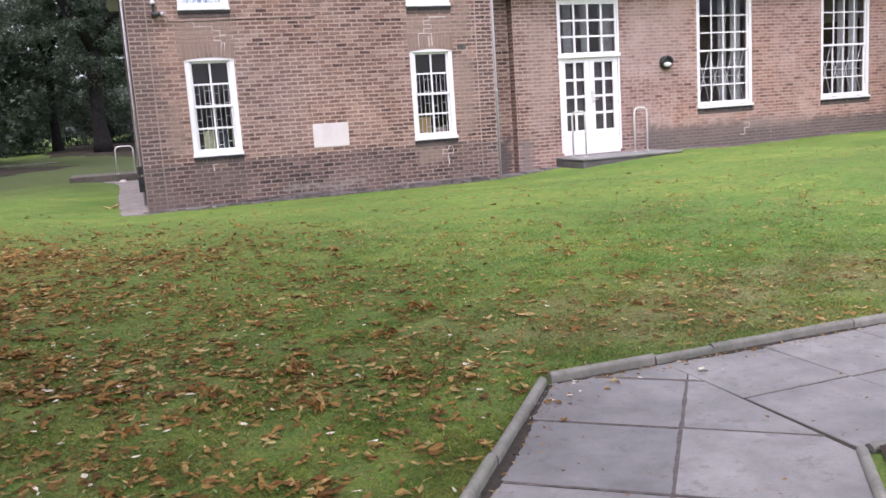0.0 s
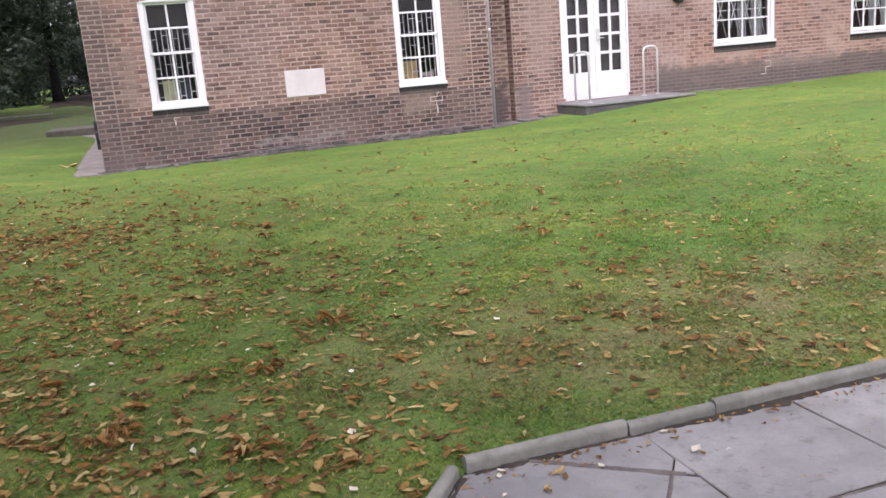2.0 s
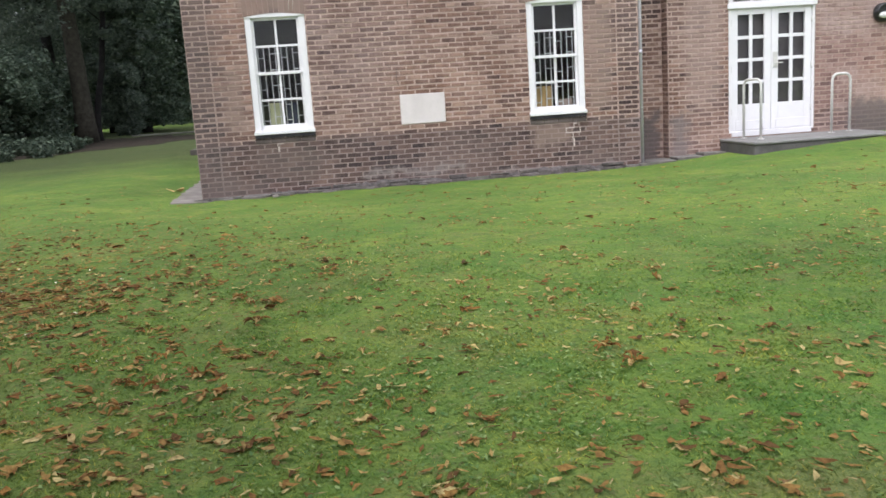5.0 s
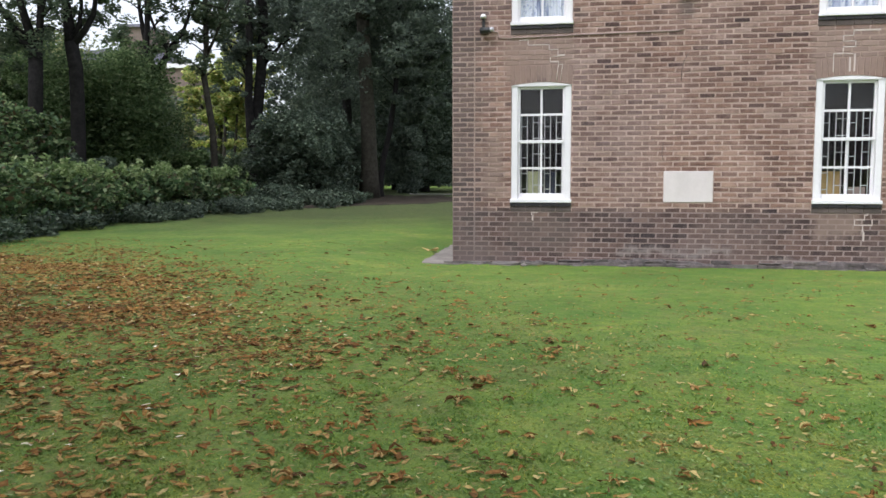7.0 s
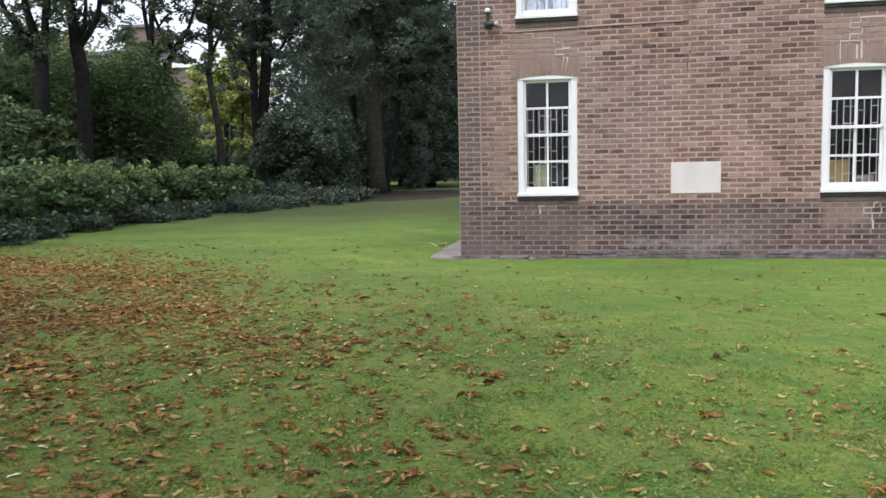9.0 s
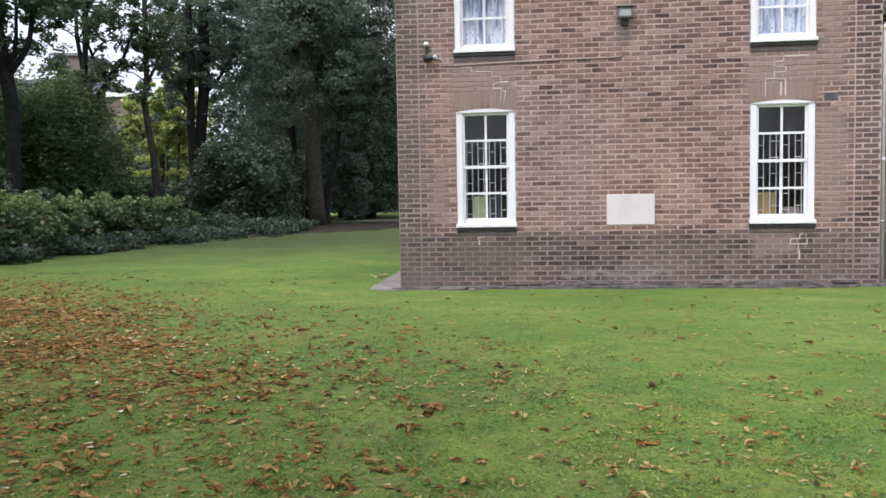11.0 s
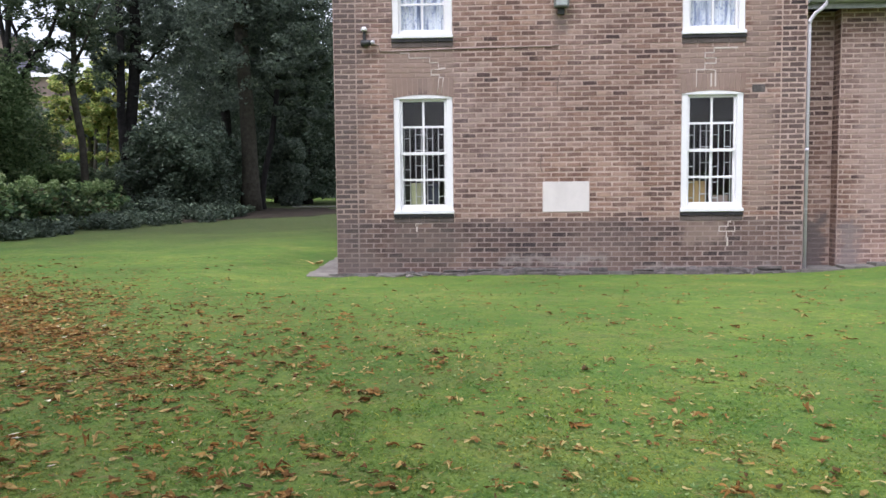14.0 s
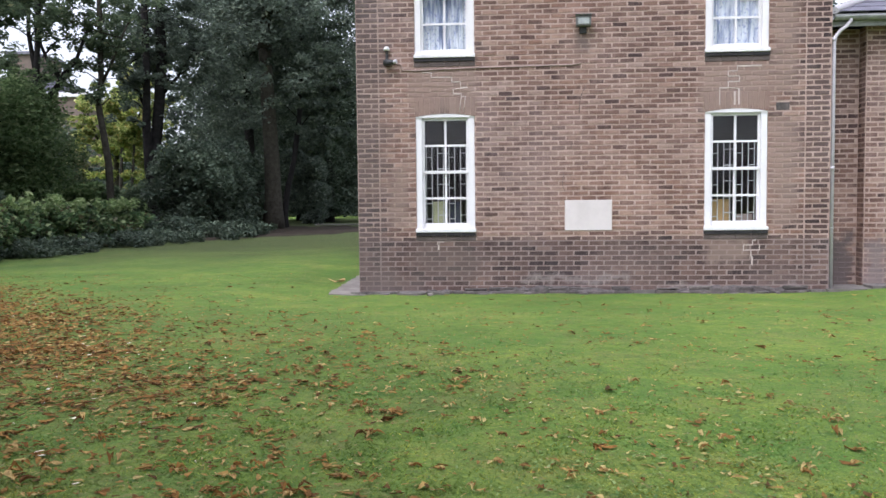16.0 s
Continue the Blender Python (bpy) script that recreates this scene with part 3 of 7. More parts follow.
def brick_boxes(rects, place):
    """Verts and faces of bricks; place(s, z, out) gives the world place of a point that stands out of the wall by out."""
    verts, faces = [], []
    rng = random.Random(4)
    for a, b, za, zb in rects:
        k = len(verts)
        out = 0.005 + rng.uniform(-0.0015, 0.0025)
        j = 0.0015
        slip = [rng.uniform(-0.0055, 0.0055) for _ in range(8)]
        for o, e in ((0.0, 0.0), (out, j)):
            verts += [place(a + e + slip[0], za + e + slip[1], o), place(b - e + slip[2], za + e + slip[3], o), place(b - e + slip[4], zb - e + slip[5], o), place(a + e + slip[6], zb - e + slip[7], o)]
        faces += [(k + 4, k + 5, k + 6, k + 7)] + [(k + n, k + (n + 1) % 4, k + 4 + (n + 1) % 4, k + 4 + n) for n in range(4)]
    return verts, faces


def wall_slab(name, x0, x1, y0, y1, z0, z1, holes, mat):
    """A wall along x with thickness and openings that go through it."""
    xs = sorted({x0, x1, *[h[0] for h in holes], *[h[1] for h in holes]})
    zs = sorted({z0, z1, *[h[2] for h in holes], *[h[3] for h in holes]})
    solid = lambda i, j: 0 <= i < len(xs) - 1 and 0 <= j < len(zs) - 1 and not any(h[0] <= (xs[i] + xs[i + 1]) / 2 <= h[1] and h[2] <= (zs[j] + zs[j + 1]) / 2 <= h[3] for h in holes)
    verts, faces, index = [], [], {}

    def v(x, y, z):
        key = (round(x, 5), round(y, 5), round(z, 5))
        if key not in index:
            index[key] = len(verts)
            verts.append(key)
        return index[key]

    for i in range(len(xs) - 1):
        for j in range(len(zs) - 1):
            if not solid(i, j):
                continue
            a, b, c, d = xs[i], xs[i + 1], zs[j], zs[j + 1]
            faces.append((v(a, y0, c), v(b, y0, c), v(b, y0, d), v(a, y0, d)))
            faces.append((v(b, y1, c), v(a, y1, c), v(a, y1, d), v(b, y1, d)))
            for (di, dj), quad in (((-1, 0), (v(a, y1, c), v(a, y0, c), v(a, y0, d), v(a, y1, d))), ((1, 0), (v(b, y0, c), v(b, y1, c), v(b, y1, d), v(b, y0, d))),
                                   ((0, -1), (v(a, y1, c), v(b, y1, c), v(b, y0, c), v(a, y0, c))), ((0, 1), (v(a, y0, d), v(b, y0, d), v(b, y1, d), v(a, y1, d)))):
                if not solid(i + di, j + dj):
                    faces.append(quad)
    return put(name, raw(name, verts, faces, mat))


STRETCHER = {}


def single_bricks(wall, rects, place, turn, mat):
    """Whole stretchers as pieces of their own on one shared mesh."""
    key = mat.name
    if key not in STRETCHER:
        half, high = (PITCH - JOINT) / 2, (COURSE - JOINT) / 2
        verts, faces = brick_boxes([(-half, half, -high, high)], lambda s, z, o: (s, -o, z))
        STRETCHER[key] = raw("brick", verts, faces, mat)
    for a, b, za, zb in rects:
        ob = new("brick", STRETCHER[key])
        ob.parent = wall
        ob.location = place((a + b) / 2, (za + zb) / 2, 0.0)
        ob.rotation_euler = (0, 0, turn)


LATE = []          # single bricks, laid last
W1 = (0.995, 1.885, 0.89, 2.655)
W2 = (5.28, 6.185, 0.89, 2.655)
U1 = (0.99, 1.89, 3.51, 5.28)
U2 = (5.28, 6.19, 3.495, 5.265)
DOOR = (8.735, 10.26, 0.365, 3.62)
W3 = (12.30, 13.86, 1.115, 3.66)
W4 = (15.92, 17.46, 1.115, 3.66)
W5 = (14.83, 15.51, 1.59, 3.56)       # along y, in the wing
PLAQUE = (3.225, 3.93, 0.90, 1.365)
EAVES, HALL_EAVES = 5.8, 3.89


def head_band(h):
    return (h[0] - 0.012, h[1] + 0.012, h[3], 2.922)


def facade_block():
    holes = [W1, W2, U1, U2]
    wall = wall_slab("wall_south", BLOCK_X0, BLOCK_X1, WALL_Y, WALL_Y + 0.28, -0.3, EAVES, holes, MORTAR)
    tagged(wall, "brown brick house front in stretcher bond", "brick wall", kind="structure")
    sills = [(h[0] - 0.015, h[1] + 0.015, h[2] - 0.14, h[2]) for h in holes]
    vent = (6.30, 6.49, 2.642, 2.756)
    cut = holes + sills + [head_band(h) for h in (W1, W2)] + [PLAQUE, vent]
    qr = BLOCK_X1 - 0.36
    ql = BLOCK_X0 + 0.3375
    rects = lay(BLOCK_X0, ql, BASE_Z, EAVES, cut) + lay(ql, qr, BASE_Z, EAVES, cut) + lay(qr, BLOCK_X1, BASE_Z, EAVES, cut)
    place = lambda s, z, o: (s, WALL_Y - o, z)
    dark, plain = [], []
    for r in rects:
        mid, course = (r[0] + r[1]) / 2, int(r[2] / COURSE)
        long_block = course % 6 < 3
        left, right = mid - BLOCK_X0, BLOCK_X1 - mid
        quoin = left < (0.50 if long_block else 0.38) or right < (0.58 if long_block else 0.37)
        (dark if r[2] < 0.77 or quoin else plain).append(r)
    full = [r for r in dark if r[1] - r[0] > PITCH - JOINT - 0.002 and r[2] < 0.77]
    full = full[:300]
    chosen = set(full)
    LATE.append((wall, full, place, 0.0, BRICK_DARK))
    tagged(put("brick_rest", raw("brick_rest", *brick_boxes([r for r in dark if r not in chosen], place), BRICK_DARK), wall), kind="stuff")
    tagged(put("brick_field", raw("brick_field", *brick_boxes(plain, place), BRICK), wall), kind="stuff")
    part("mortar_bed", box(BLOCK_X0 + 0.001, BLOCK_X1 - 0.001, WALL_Y - 0.002, WALL_Y + 0.01, -0.12, 0.768), MORTAR_DARK, wall, "grey weathered mortar of the plinth")
    # soldier arches of rubbed brick over the lower windows
    for h in (W1, W2):
        x0, x1, z0, z1 = head_band(h)
        n = 12
        step = (x1 - x0) / n
        wear = random.Random(int(x0 * 100))
        mid = (x0 + x1) / 2
        verts, faces = [], []
        for k in range(n):
            a, b = x0 + k * step + 0.0065, x0 + (k + 1) * step - 0.0065
            lean = lambda x: (x - mid) * 0.035
            rise = lambda x: 0.045 * (1 - ((x - mid) / ((x1 - x0) / 2)) ** 2)
            i = len(verts)
            front, backs = WALL_Y - 0.006 - wear.uniform(0, 0.003), WALL_Y + 0.05
            for yy in (backs, front):
                verts += [(a, yy, z0 - 0.02 + rise(a)), (b, yy, z0 - 0.02 + rise(b)), (b + lean(b), yy, z1 - wear.uniform(-0.004, 0.008)), (a + lean(a), yy, z1 - wear.uniform(-0.004, 0.008))]
            faces += [(i + 4, i + 5, i + 6, i + 7)] + [(i + q, i + (q + 1) % 4, i + 4 + (q + 1) % 4, i + 4 + q) for q in range(4)]
        put("brick_arch", raw("brick_arch", verts, faces, BRICK), wall, "soldier course of pale brown bricks")
    # air brick
    bm = box(vent[0], vent[1], WALL_Y - 0.004, WALL_Y + 0.03, vent[2], vent[3])
    for k in range(5):
        block(bm, vent[0] + 0.018 + 0.033 * k, vent[0] + 0.036 + 0.033 * k, WALL_Y - 0.009, WALL_Y, vent[2] + 0.012, vent[3] - 0.012)
    part("air_brick", bm, FOOT, wall, "perforated dark brown air brick")
    # repointed cracks, in steps along the joints
    cracks = [[(1.11, 3.30), (1.24, 3.30), (1.24, 3.225), (1.55, 3.225), (1.55, 3.15), (1.68, 3.15), (1.68, 3.07), (1.78, 3.06), (1.57, 3.04), (1.57, 2.975), (1.69, 2.97), (1.69, 2.93), (1.66, 2.70)],
              [(1.69, 2.93), (1.75, 2.93), (1.72, 2.70)],
              [(6.08, 3.30), (5.74, 3.29), (5.74, 3.225), (5.61, 3.225), (5.61, 3.15), (5.77, 3.15), (5.77, 3.075), (5.61, 3.07), (5.61, 2.985), (5.49, 2.98), (5.49, 2.74)],
              [(5.61, 2.985), (5.76, 2.97), (5.77, 2.74)], [(5.70, 2.92), (5.71, 2.74)],
              [(6.02, 0.755), (6.02, 0.74), (5.98, 0.735), (5.98, 0.67), (5.85, 0.67), (5.85, 0.595), (6.08, 0.595), (6.08, 0.67)], [(5.96, 0.59), (5.96, 0.51), (5.98, 0.49), (5.97, 0.38)],
              [(1.40, 0.745), (1.31, 0.745), (1.31, 0.71)], [(1.33, 0.69), (1.32, 0.63)]]
    for crack in cracks:
        bm = bmesh.new()
        for (xa, za), (xb, zb) in zip(crack, crack[1:]):
            w = 0.007
            block(bm, min(xa, xb) - w, max(xa, xb) + w, WALL_Y - 0.0085, WALL_Y, min(za, zb) - w, max(za, zb) + w) if min(abs(xa - xb), abs(za - zb)) < 0.012 else tube(bm, [(xa, WALL_Y - 0.004, za), (xb, WALL_Y - 0.004, zb)], 0.007, 6)
        part("repaired_joint", bm, MORTAR_PALE, wall)
    # open hairline crack between the windows
    for crack in ([(3.54, 3.055), (3.48, 2.93), (3.45, 2.80), (3.445, 2.655)], [(3.335, 2.22), (3.32, 2.12)], [(3.215, 1.77), (3.195, 1.60), (3.225, 1.50)]):
        bm = bmesh.new()
        tube(bm, [(x, WALL_Y - 0.0075, z) for x, z in crack], 0.0045, 5)
        part("open_crack", bm, UNDERSILL, wall, "dark hairline crack")
    return wall


facade_block()


def plain_walls():
    """The sides and back that close the house, the recess and the hall."""
    def shell(name, x0, x1, y0, y1, z1, label, mat=BRICK_DARK):
        return tagged(part(name, box(x0, x1, y0, y1, -0.3, z1), mat), label, "brick wall", kind="structure")
    west = shell("wall_west", BLOCK_X0, BLOCK_X0 + 0.28, WALL_Y + 0.28, 31.7, EAVES, "brown brick side wall of the house", MORTAR)
    rects = lay(WALL_Y + 0.28, 31.7, BASE_Z, EAVES, [])
    tagged(put("brick_field", raw("brick_field", *brick_boxes(rects, lambda s, z, o: (BLOCK_X0 - o, 47.93 - s, z)), BRICK_DARK), west), kind="stuff")
    shell("wall_north", BLOCK_X0, BLOCK_X1, 31.7, 32.0, EAVES, "brown brick back wall of the house")
    shell("wall_east", BLOCK_X1 - 0.28, BLOCK_X1, WALL_Y + 0.28, 31.7, EAVES, "brown brick side wall above the hall roof")
    shell("wall_hall_north", BLOCK_X1, WING_X + 0.3, 26.0, 26.3, HALL_EAVES, "brown brick back wall of the hall")
    shell("wall_wing_east", 25.0, 25.3, 6.0, 26.3, HALL_EAVES, "brown brick far wall of the wing")
    shell("wall_wing_south", WING_X, 25.0, 5.7, 6.0, HALL_EAVES, "brown brick end wall of the wing")
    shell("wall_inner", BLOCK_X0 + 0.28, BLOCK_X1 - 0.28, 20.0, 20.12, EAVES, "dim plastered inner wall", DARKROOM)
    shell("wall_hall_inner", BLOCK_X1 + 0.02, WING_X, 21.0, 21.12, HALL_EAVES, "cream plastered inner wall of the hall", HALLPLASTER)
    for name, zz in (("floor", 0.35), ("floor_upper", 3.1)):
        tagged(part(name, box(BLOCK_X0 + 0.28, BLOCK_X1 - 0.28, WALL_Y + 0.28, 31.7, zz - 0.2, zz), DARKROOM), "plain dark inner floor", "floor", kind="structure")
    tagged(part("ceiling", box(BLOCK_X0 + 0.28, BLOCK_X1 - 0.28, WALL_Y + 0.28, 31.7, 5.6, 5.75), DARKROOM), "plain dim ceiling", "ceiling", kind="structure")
    tagged(part("floor_hall", box(BLOCK_X1 + 0.02, 25.0, HALL_Y + 0.3, 26.0, 0.2, 0.38), HALLPLASTER), "plain pale hall floor", "floor", kind="structure")
    tagged(part("ceiling_hall", box(BLOCK_X1 + 0.02, 25.0, HALL_Y + 0.3, 26.0, 3.8, 3.9), HALLPLASTER), "plain pale hall ceiling", "ceiling", kind="structure")


plain_walls()


def facade_hall():
    holes = [DOOR, W3, W4]
    wall = wall_slab("wall_hall_south", HALL_X0, WING_X, HALL_Y, HALL_Y + 0.3, -0.3, HALL_EAVES, holes, MORTAR)
    tagged(wall, "reddish brown brick hall front with stained foot", "brick wall", kind="structure")
    sills = [(h[0] - 0.015, h[1] + 0.015, h[2] - 0.13, h[2]) for h in (W3, W4)]
    rects = lay(HALL_X0, WING_X, BASE_Z, HALL_EAVES, holes + sills, 0.07)
    place = lambda s, z, o: (s, HALL_Y - o, z)
    dark = [r for r in rects if r[2] < 0.62]
    plain = [r for r in rects if r[2] >= 0.62]
    full = [r for r in plain if r[1] - r[0] > PITCH - JOINT - 0.002 and 8.75 < r[0] < 12.8 and r[2] < 1.9][:300]
    chosen = set(full)
    LATE.append((wall, full, place, 0.0, BRICK_RED))
    dark += [r for r in plain if r[1] < 8.75 and r not in chosen]
    plain = [r for r in plain if r[1] >= 8.75]
    stain = random.Random(12)
    sooty = [r for r in dark if r[0] > 10.95 and r[2] < 0.36 + 0.12 * math.sin(1.9 * r[0]) + stain.uniform(0, 0.14)]
    tagged(put("brick_sooty", raw("brick_sooty", *brick_boxes(sooty, place), BRICK_DARK), wall), kind="stuff")
    sooty_set = set(sooty)
    dark = [r for r in dark if r not in sooty_set]
    tagged(put("brick_rest", raw("brick_rest", *brick_boxes(dark, place), BRICK), wall), kind="stuff")
    tagged(put("brick_field", raw("brick_field", *brick_boxes([r for r in plain if r not in chosen], place), BRICK_RED), wall), kind="stuff")
    bm = bmesh.new()
    for (xa, za), (xb, zb) in zip([(13.6, 0.72), (13.75, 0.72), (13.75, 0.60), (13.62, 0.60), (13.62, 0.45)], [(13.75, 0.72), (13.75, 0.60), (13.62, 0.60), (13.62, 0.45), (13.5, 0.45)]):
        block(bm, min(xa, xb) - 0.007, max(xa, xb) + 0.007, HALL_Y - 0.0085, HALL_Y, min(za, zb) - 0.007, max(za, zb) + 0.007)
    part("repaired_joint", bm, MORTAR_PALE, wall)
    # recess between house and hall
    rec = part("wall_recess", box(BLOCK_X1, HALL_X0 + 0.3, RECESS_Y, RECESS_Y + 0.25, -0.3, HALL_EAVES), MORTAR)
    tagged(rec, "shaded brick recess between house and hall", "brick wall", kind="structure")
    rects = lay(BLOCK_X1, HALL_X0, BASE_Z, HALL_EAVES, [], 0.11)
    tagged(put("brick_field", raw("brick_field", *brick_boxes(rects, lambda s, z, o: (s, RECESS_Y - o, z)), BRICK), rec), kind="stuff")
    rects = lay(0.0, RECESS_Y - HALL_Y, BASE_Z, HALL_EAVES, [])
    tagged(put("brick_return", raw("brick_return", *brick_boxes(rects, lambda s, z, o: (HALL_X0 - o, RECESS_Y - s, z)), BRICK), wall), kind="stuff")
    # wing, facing west
    hole = [W5]
    wing = part("wall_wing_west", box(WING_X, WING_X + 0.3, 6.0, HALL_Y + 0.3, -0.3, HALL_EAVES), MORTAR)
    me = wing.data
    bm = bmesh.new()
    x0, x1 = WING_X, WING_X + 0.3
    block(bm, x0, x1, 6.0, W5[0], -0.3, HALL_EAVES)
    block(bm, x0, x1, W5[1], HALL_Y + 0.3, -0.3, HALL_EAVES)
    block(bm, x0, x1, W5[0], W5[1], -0.3, W5[2])
    block(bm, x0, x1, W5[0], W5[1], W5[3], HALL_EAVES)
    bm.to_mesh(me)
    bm.free()
    tagged(wing, "reddish brick wall of the projecting wing", "brick wall", kind="structure")
    s0 = HALL_Y
    flip = lambda r: (s0 - r[1], s0 - r[0], r[2], r[3])
    rects = lay(0.0, s0 - 6.0, BASE_Z, HALL_EAVES, [flip(W5), flip((W5[0] - 0.015, W5[1] + 0.015, W5[2] - 0.13, W5[2]))], 0.04)
    place = lambda s, z, o: (WING_X - o, s0 - s, z)
    tagged(put("brick_field", raw("brick_field", *brick_boxes([r for r in rects if r[2] >= 0.72], place), BRICK_RED), wing), kind="stuff")
    tagged(put("brick_rest", raw("brick_rest", *brick_boxes([r for r in rects if r[2] < 0.72], place), BRICK_DARK), wing), kind="stuff")


facade_hall()

# ------------------------------------------------------------------ windows and door


def grid_bars(bm, x0, x1, z0, z1, cols, rows, bar, y0, y1):
    for k in range(1, cols):
        x = x0 + (x1 - x0) * k / cols
        block(bm, x - bar / 2, x + bar / 2, y0, y1, z0, z1)
    for k in range(1, rows):
        z = z0 + (z1 - z0) * k / rows
        block(bm, x0, x1, y0 + 0.001, y1 + 0.001, z - bar / 2, z + bar / 2)
    return bm


def sash_window(name, hole, y, cols, rows_up, rows_low, label, side=0.13, foot=0.14, head=0.075, arch=0.0, meet=0.5, turn=None):
    """A painted box sash in its opening: frame, two sashes with bars, panes, sill."""
    x0, x1, z0, z1 = hole
    top = empty(name, ((x0 + x1) / 2, y, z0))
    tagged(top, label, "window", kind="structure")
    f = y + 0.012
    bm = bmesh.new()
    block(bm, x0 + 0.002, x0 + side * 0.72, f, f + 0.12, z0 + 0.05, z1 - 0.002, 0.004)
    block(bm, x1 - side * 0.72, x1 - 0.002, f, f + 0.12, z0 + 0.05, z1 - 0.002, 0.004)
    block(bm, x0 + side * 0.72, x1 - side * 0.72, f, f + 0.12, z1 - head * 0.6, z1 - 0.002, 0.004)
    part("window_frame", bm, WHITE, top, "white painted box frame")
    if arch:
        n, mid, half = 12, (x0 + x1) / 2, (x1 - x0) / 2
        verts, faces = [], []
        for k in range(n + 1):
            x = x0 + 2 * half * k / n
            z = z1 - 0.021 + arch * (1 - ((x - mid) / half) ** 2)
            verts += [(x, f, z1 - 0.03), (x, f, z), (x, f + 0.05, z), (x, f + 0.05, z1 - 0.03)]
        for k in range(n):
            i = 4 * k
            faces += [(i, i + 4, i + 5, i + 1), (i + 1, i + 5, i + 6, i + 2), (i + 2, i + 6, i + 7, i + 3)]
        verts = [(x, y - 0.002 if abs(yy - f) < 1e-6 else yy, z) for x, yy, z in verts]
        put("window_head", raw("window_head", verts, faces, WHITE), top, "white cambered head board")
    sill = box(x0 - 0.012, x1 + 0.012, y - 0.045, f + 0.13, z0 + 0.002, z0 + 0.055, 0.006)
    part("window_sill", sill, WHITE, top, "white painted timber sill")
    tiles = bmesh.new()
    n = max(4, round((x1 - x0) / 0.22))
    for k in range(n):
        a, b = x0 - 0.012 + (x1 - x0 + 0.024) * k / n, x0 - 0.012 + (x1 - x0 + 0.024) * (k + 1) / n
        block(tiles, a + 0.002, b - 0.002, y - 0.03, y + 0.1, z0 - 0.052, z0 - 0.004, 0.004)
    part("tile_sill", tiles, SILL, top, "dark tiled sill nosing")
    under = bmesh.new()
    for k in range(n):
        a, b = x0 - 0.012 + (x1 - x0 + 0.024) * k / n, x0 - 0.012 + (x1 - x0 + 0.024) * (k + 1) / n
        block(under, a + 0.002, b - 0.002, y - 0.012, y + 0.1, z0 - 0.128, z0 - 0.056, 0.004)
    part("under_sill", under, UNDERSILL, top, "brown stained under-sill course")
    ix0, ix1, iz0, iz1 = x0 + side, x1 - side, z0 + foot, z1 - head
    mz = iz0 + (iz1 - iz0) * meet
    for nm, a, b, rows, dy in (("upper_sash", mz - 0.012, iz1, rows_up, 0.035), ("lower_sash", iz0, mz + 0.012, rows_low, 0.062)):
        bm = bmesh.new()
        lo, hi = (a, b)
        yy = f + dy
        block(bm, x0 + side * 0.7, ix0, yy, yy + 0.04, lo - (0.088 if nm == "lower_sash" else 0.0), hi + 0.02, 0.003)
        block(bm, ix1, x1 - side * 0.7, yy, yy + 0.04, lo - (0.088 if nm == "lower_sash" else 0.0), hi + 0.02, 0.003)
        if nm == "upper_sash":
            block(bm, ix0, ix1, yy, yy + 0.04, hi, hi + 0.04, 0.003)
            block(bm, ix0, ix1, yy - 0.004, yy + 0.04, lo - 0.012, lo + 0.034, 0.003)
            g0, g1 = lo + 0.034, hi
        else:
            block(bm, ix0, ix1, yy, yy + 0.04, lo - 0.085, lo, 0.003)
            block(bm, ix0, ix1, yy, yy + 0.04, hi - 0.03, hi, 0.003)
            g0, g1 = lo, hi - 0.03
        grid_bars(bm, ix0, ix1, g0, g1, cols, rows, 0.032 if cols < 4 else 0.03, yy + 0.004, yy + 0.034)
        sash = part(nm, bm, WHITE, top, "white sliding sash with glazing bars")
        for i in range(cols):
            for j in range(rows):
                a0, a1 = ix0 + (ix1 - ix0) * i / cols, ix0 + (ix1 - ix0) * (i + 1) / cols
                c0, c1 = g0 + (g1 - g0) * j / rows, g0 + (g1 - g0) * (j + 1) / rows
                tilt = random.Random(i * 7 + j * 3 + int(x0 * 10)).uniform(-0.0015, 0.0015)
                p = put("pane", raw("pane", [(a0, yy + 0.02 + tilt, c0), (a1, yy + 0.02 - tilt, c0), (a1, yy + 0.02 + tilt, c1), (a0, yy + 0.02 - tilt, c1)], [(0, 1, 2, 3)], GLASS), sash)
                p.visible_shadow = False
    if turn is not None:
        top.matrix_basis = turn
    return top, (ix0, ix1, iz0, iz1, mz)


for n, (h, arch) in enumerate(((W1, 0.045), (W2, 0.045), (U1, 0.0), (U2, 0.0))):
    sash_window(f"window_{n + 1}", h, WALL_Y, 2, 2, 2, "white eight-pane sash window with cambered head" if arch else "white eight-pane upper sash window with curtains", arch=arch)
for n, h in enumerate((W3, W4)):
    sash_window(f"window_{n + 5}", h, HALL_Y, 4, 3, 3, "tall white sash window of the hall with twenty-four panes", side=0.12, foot=0.15)
# the wing's window is built on a wall along x and turned to face west
w5_local = (-0.34, 0.34, W5[2], W5[3])
sash_window("window_7", w5_local, 0.0, 2, 3, 2, "narrow white sash window of the wing with small panes", side=0.1, foot=0.12, turn=pose(WING_X, (W5[0] + W5[1]) / 2, W5[2], 0, 0, -90))


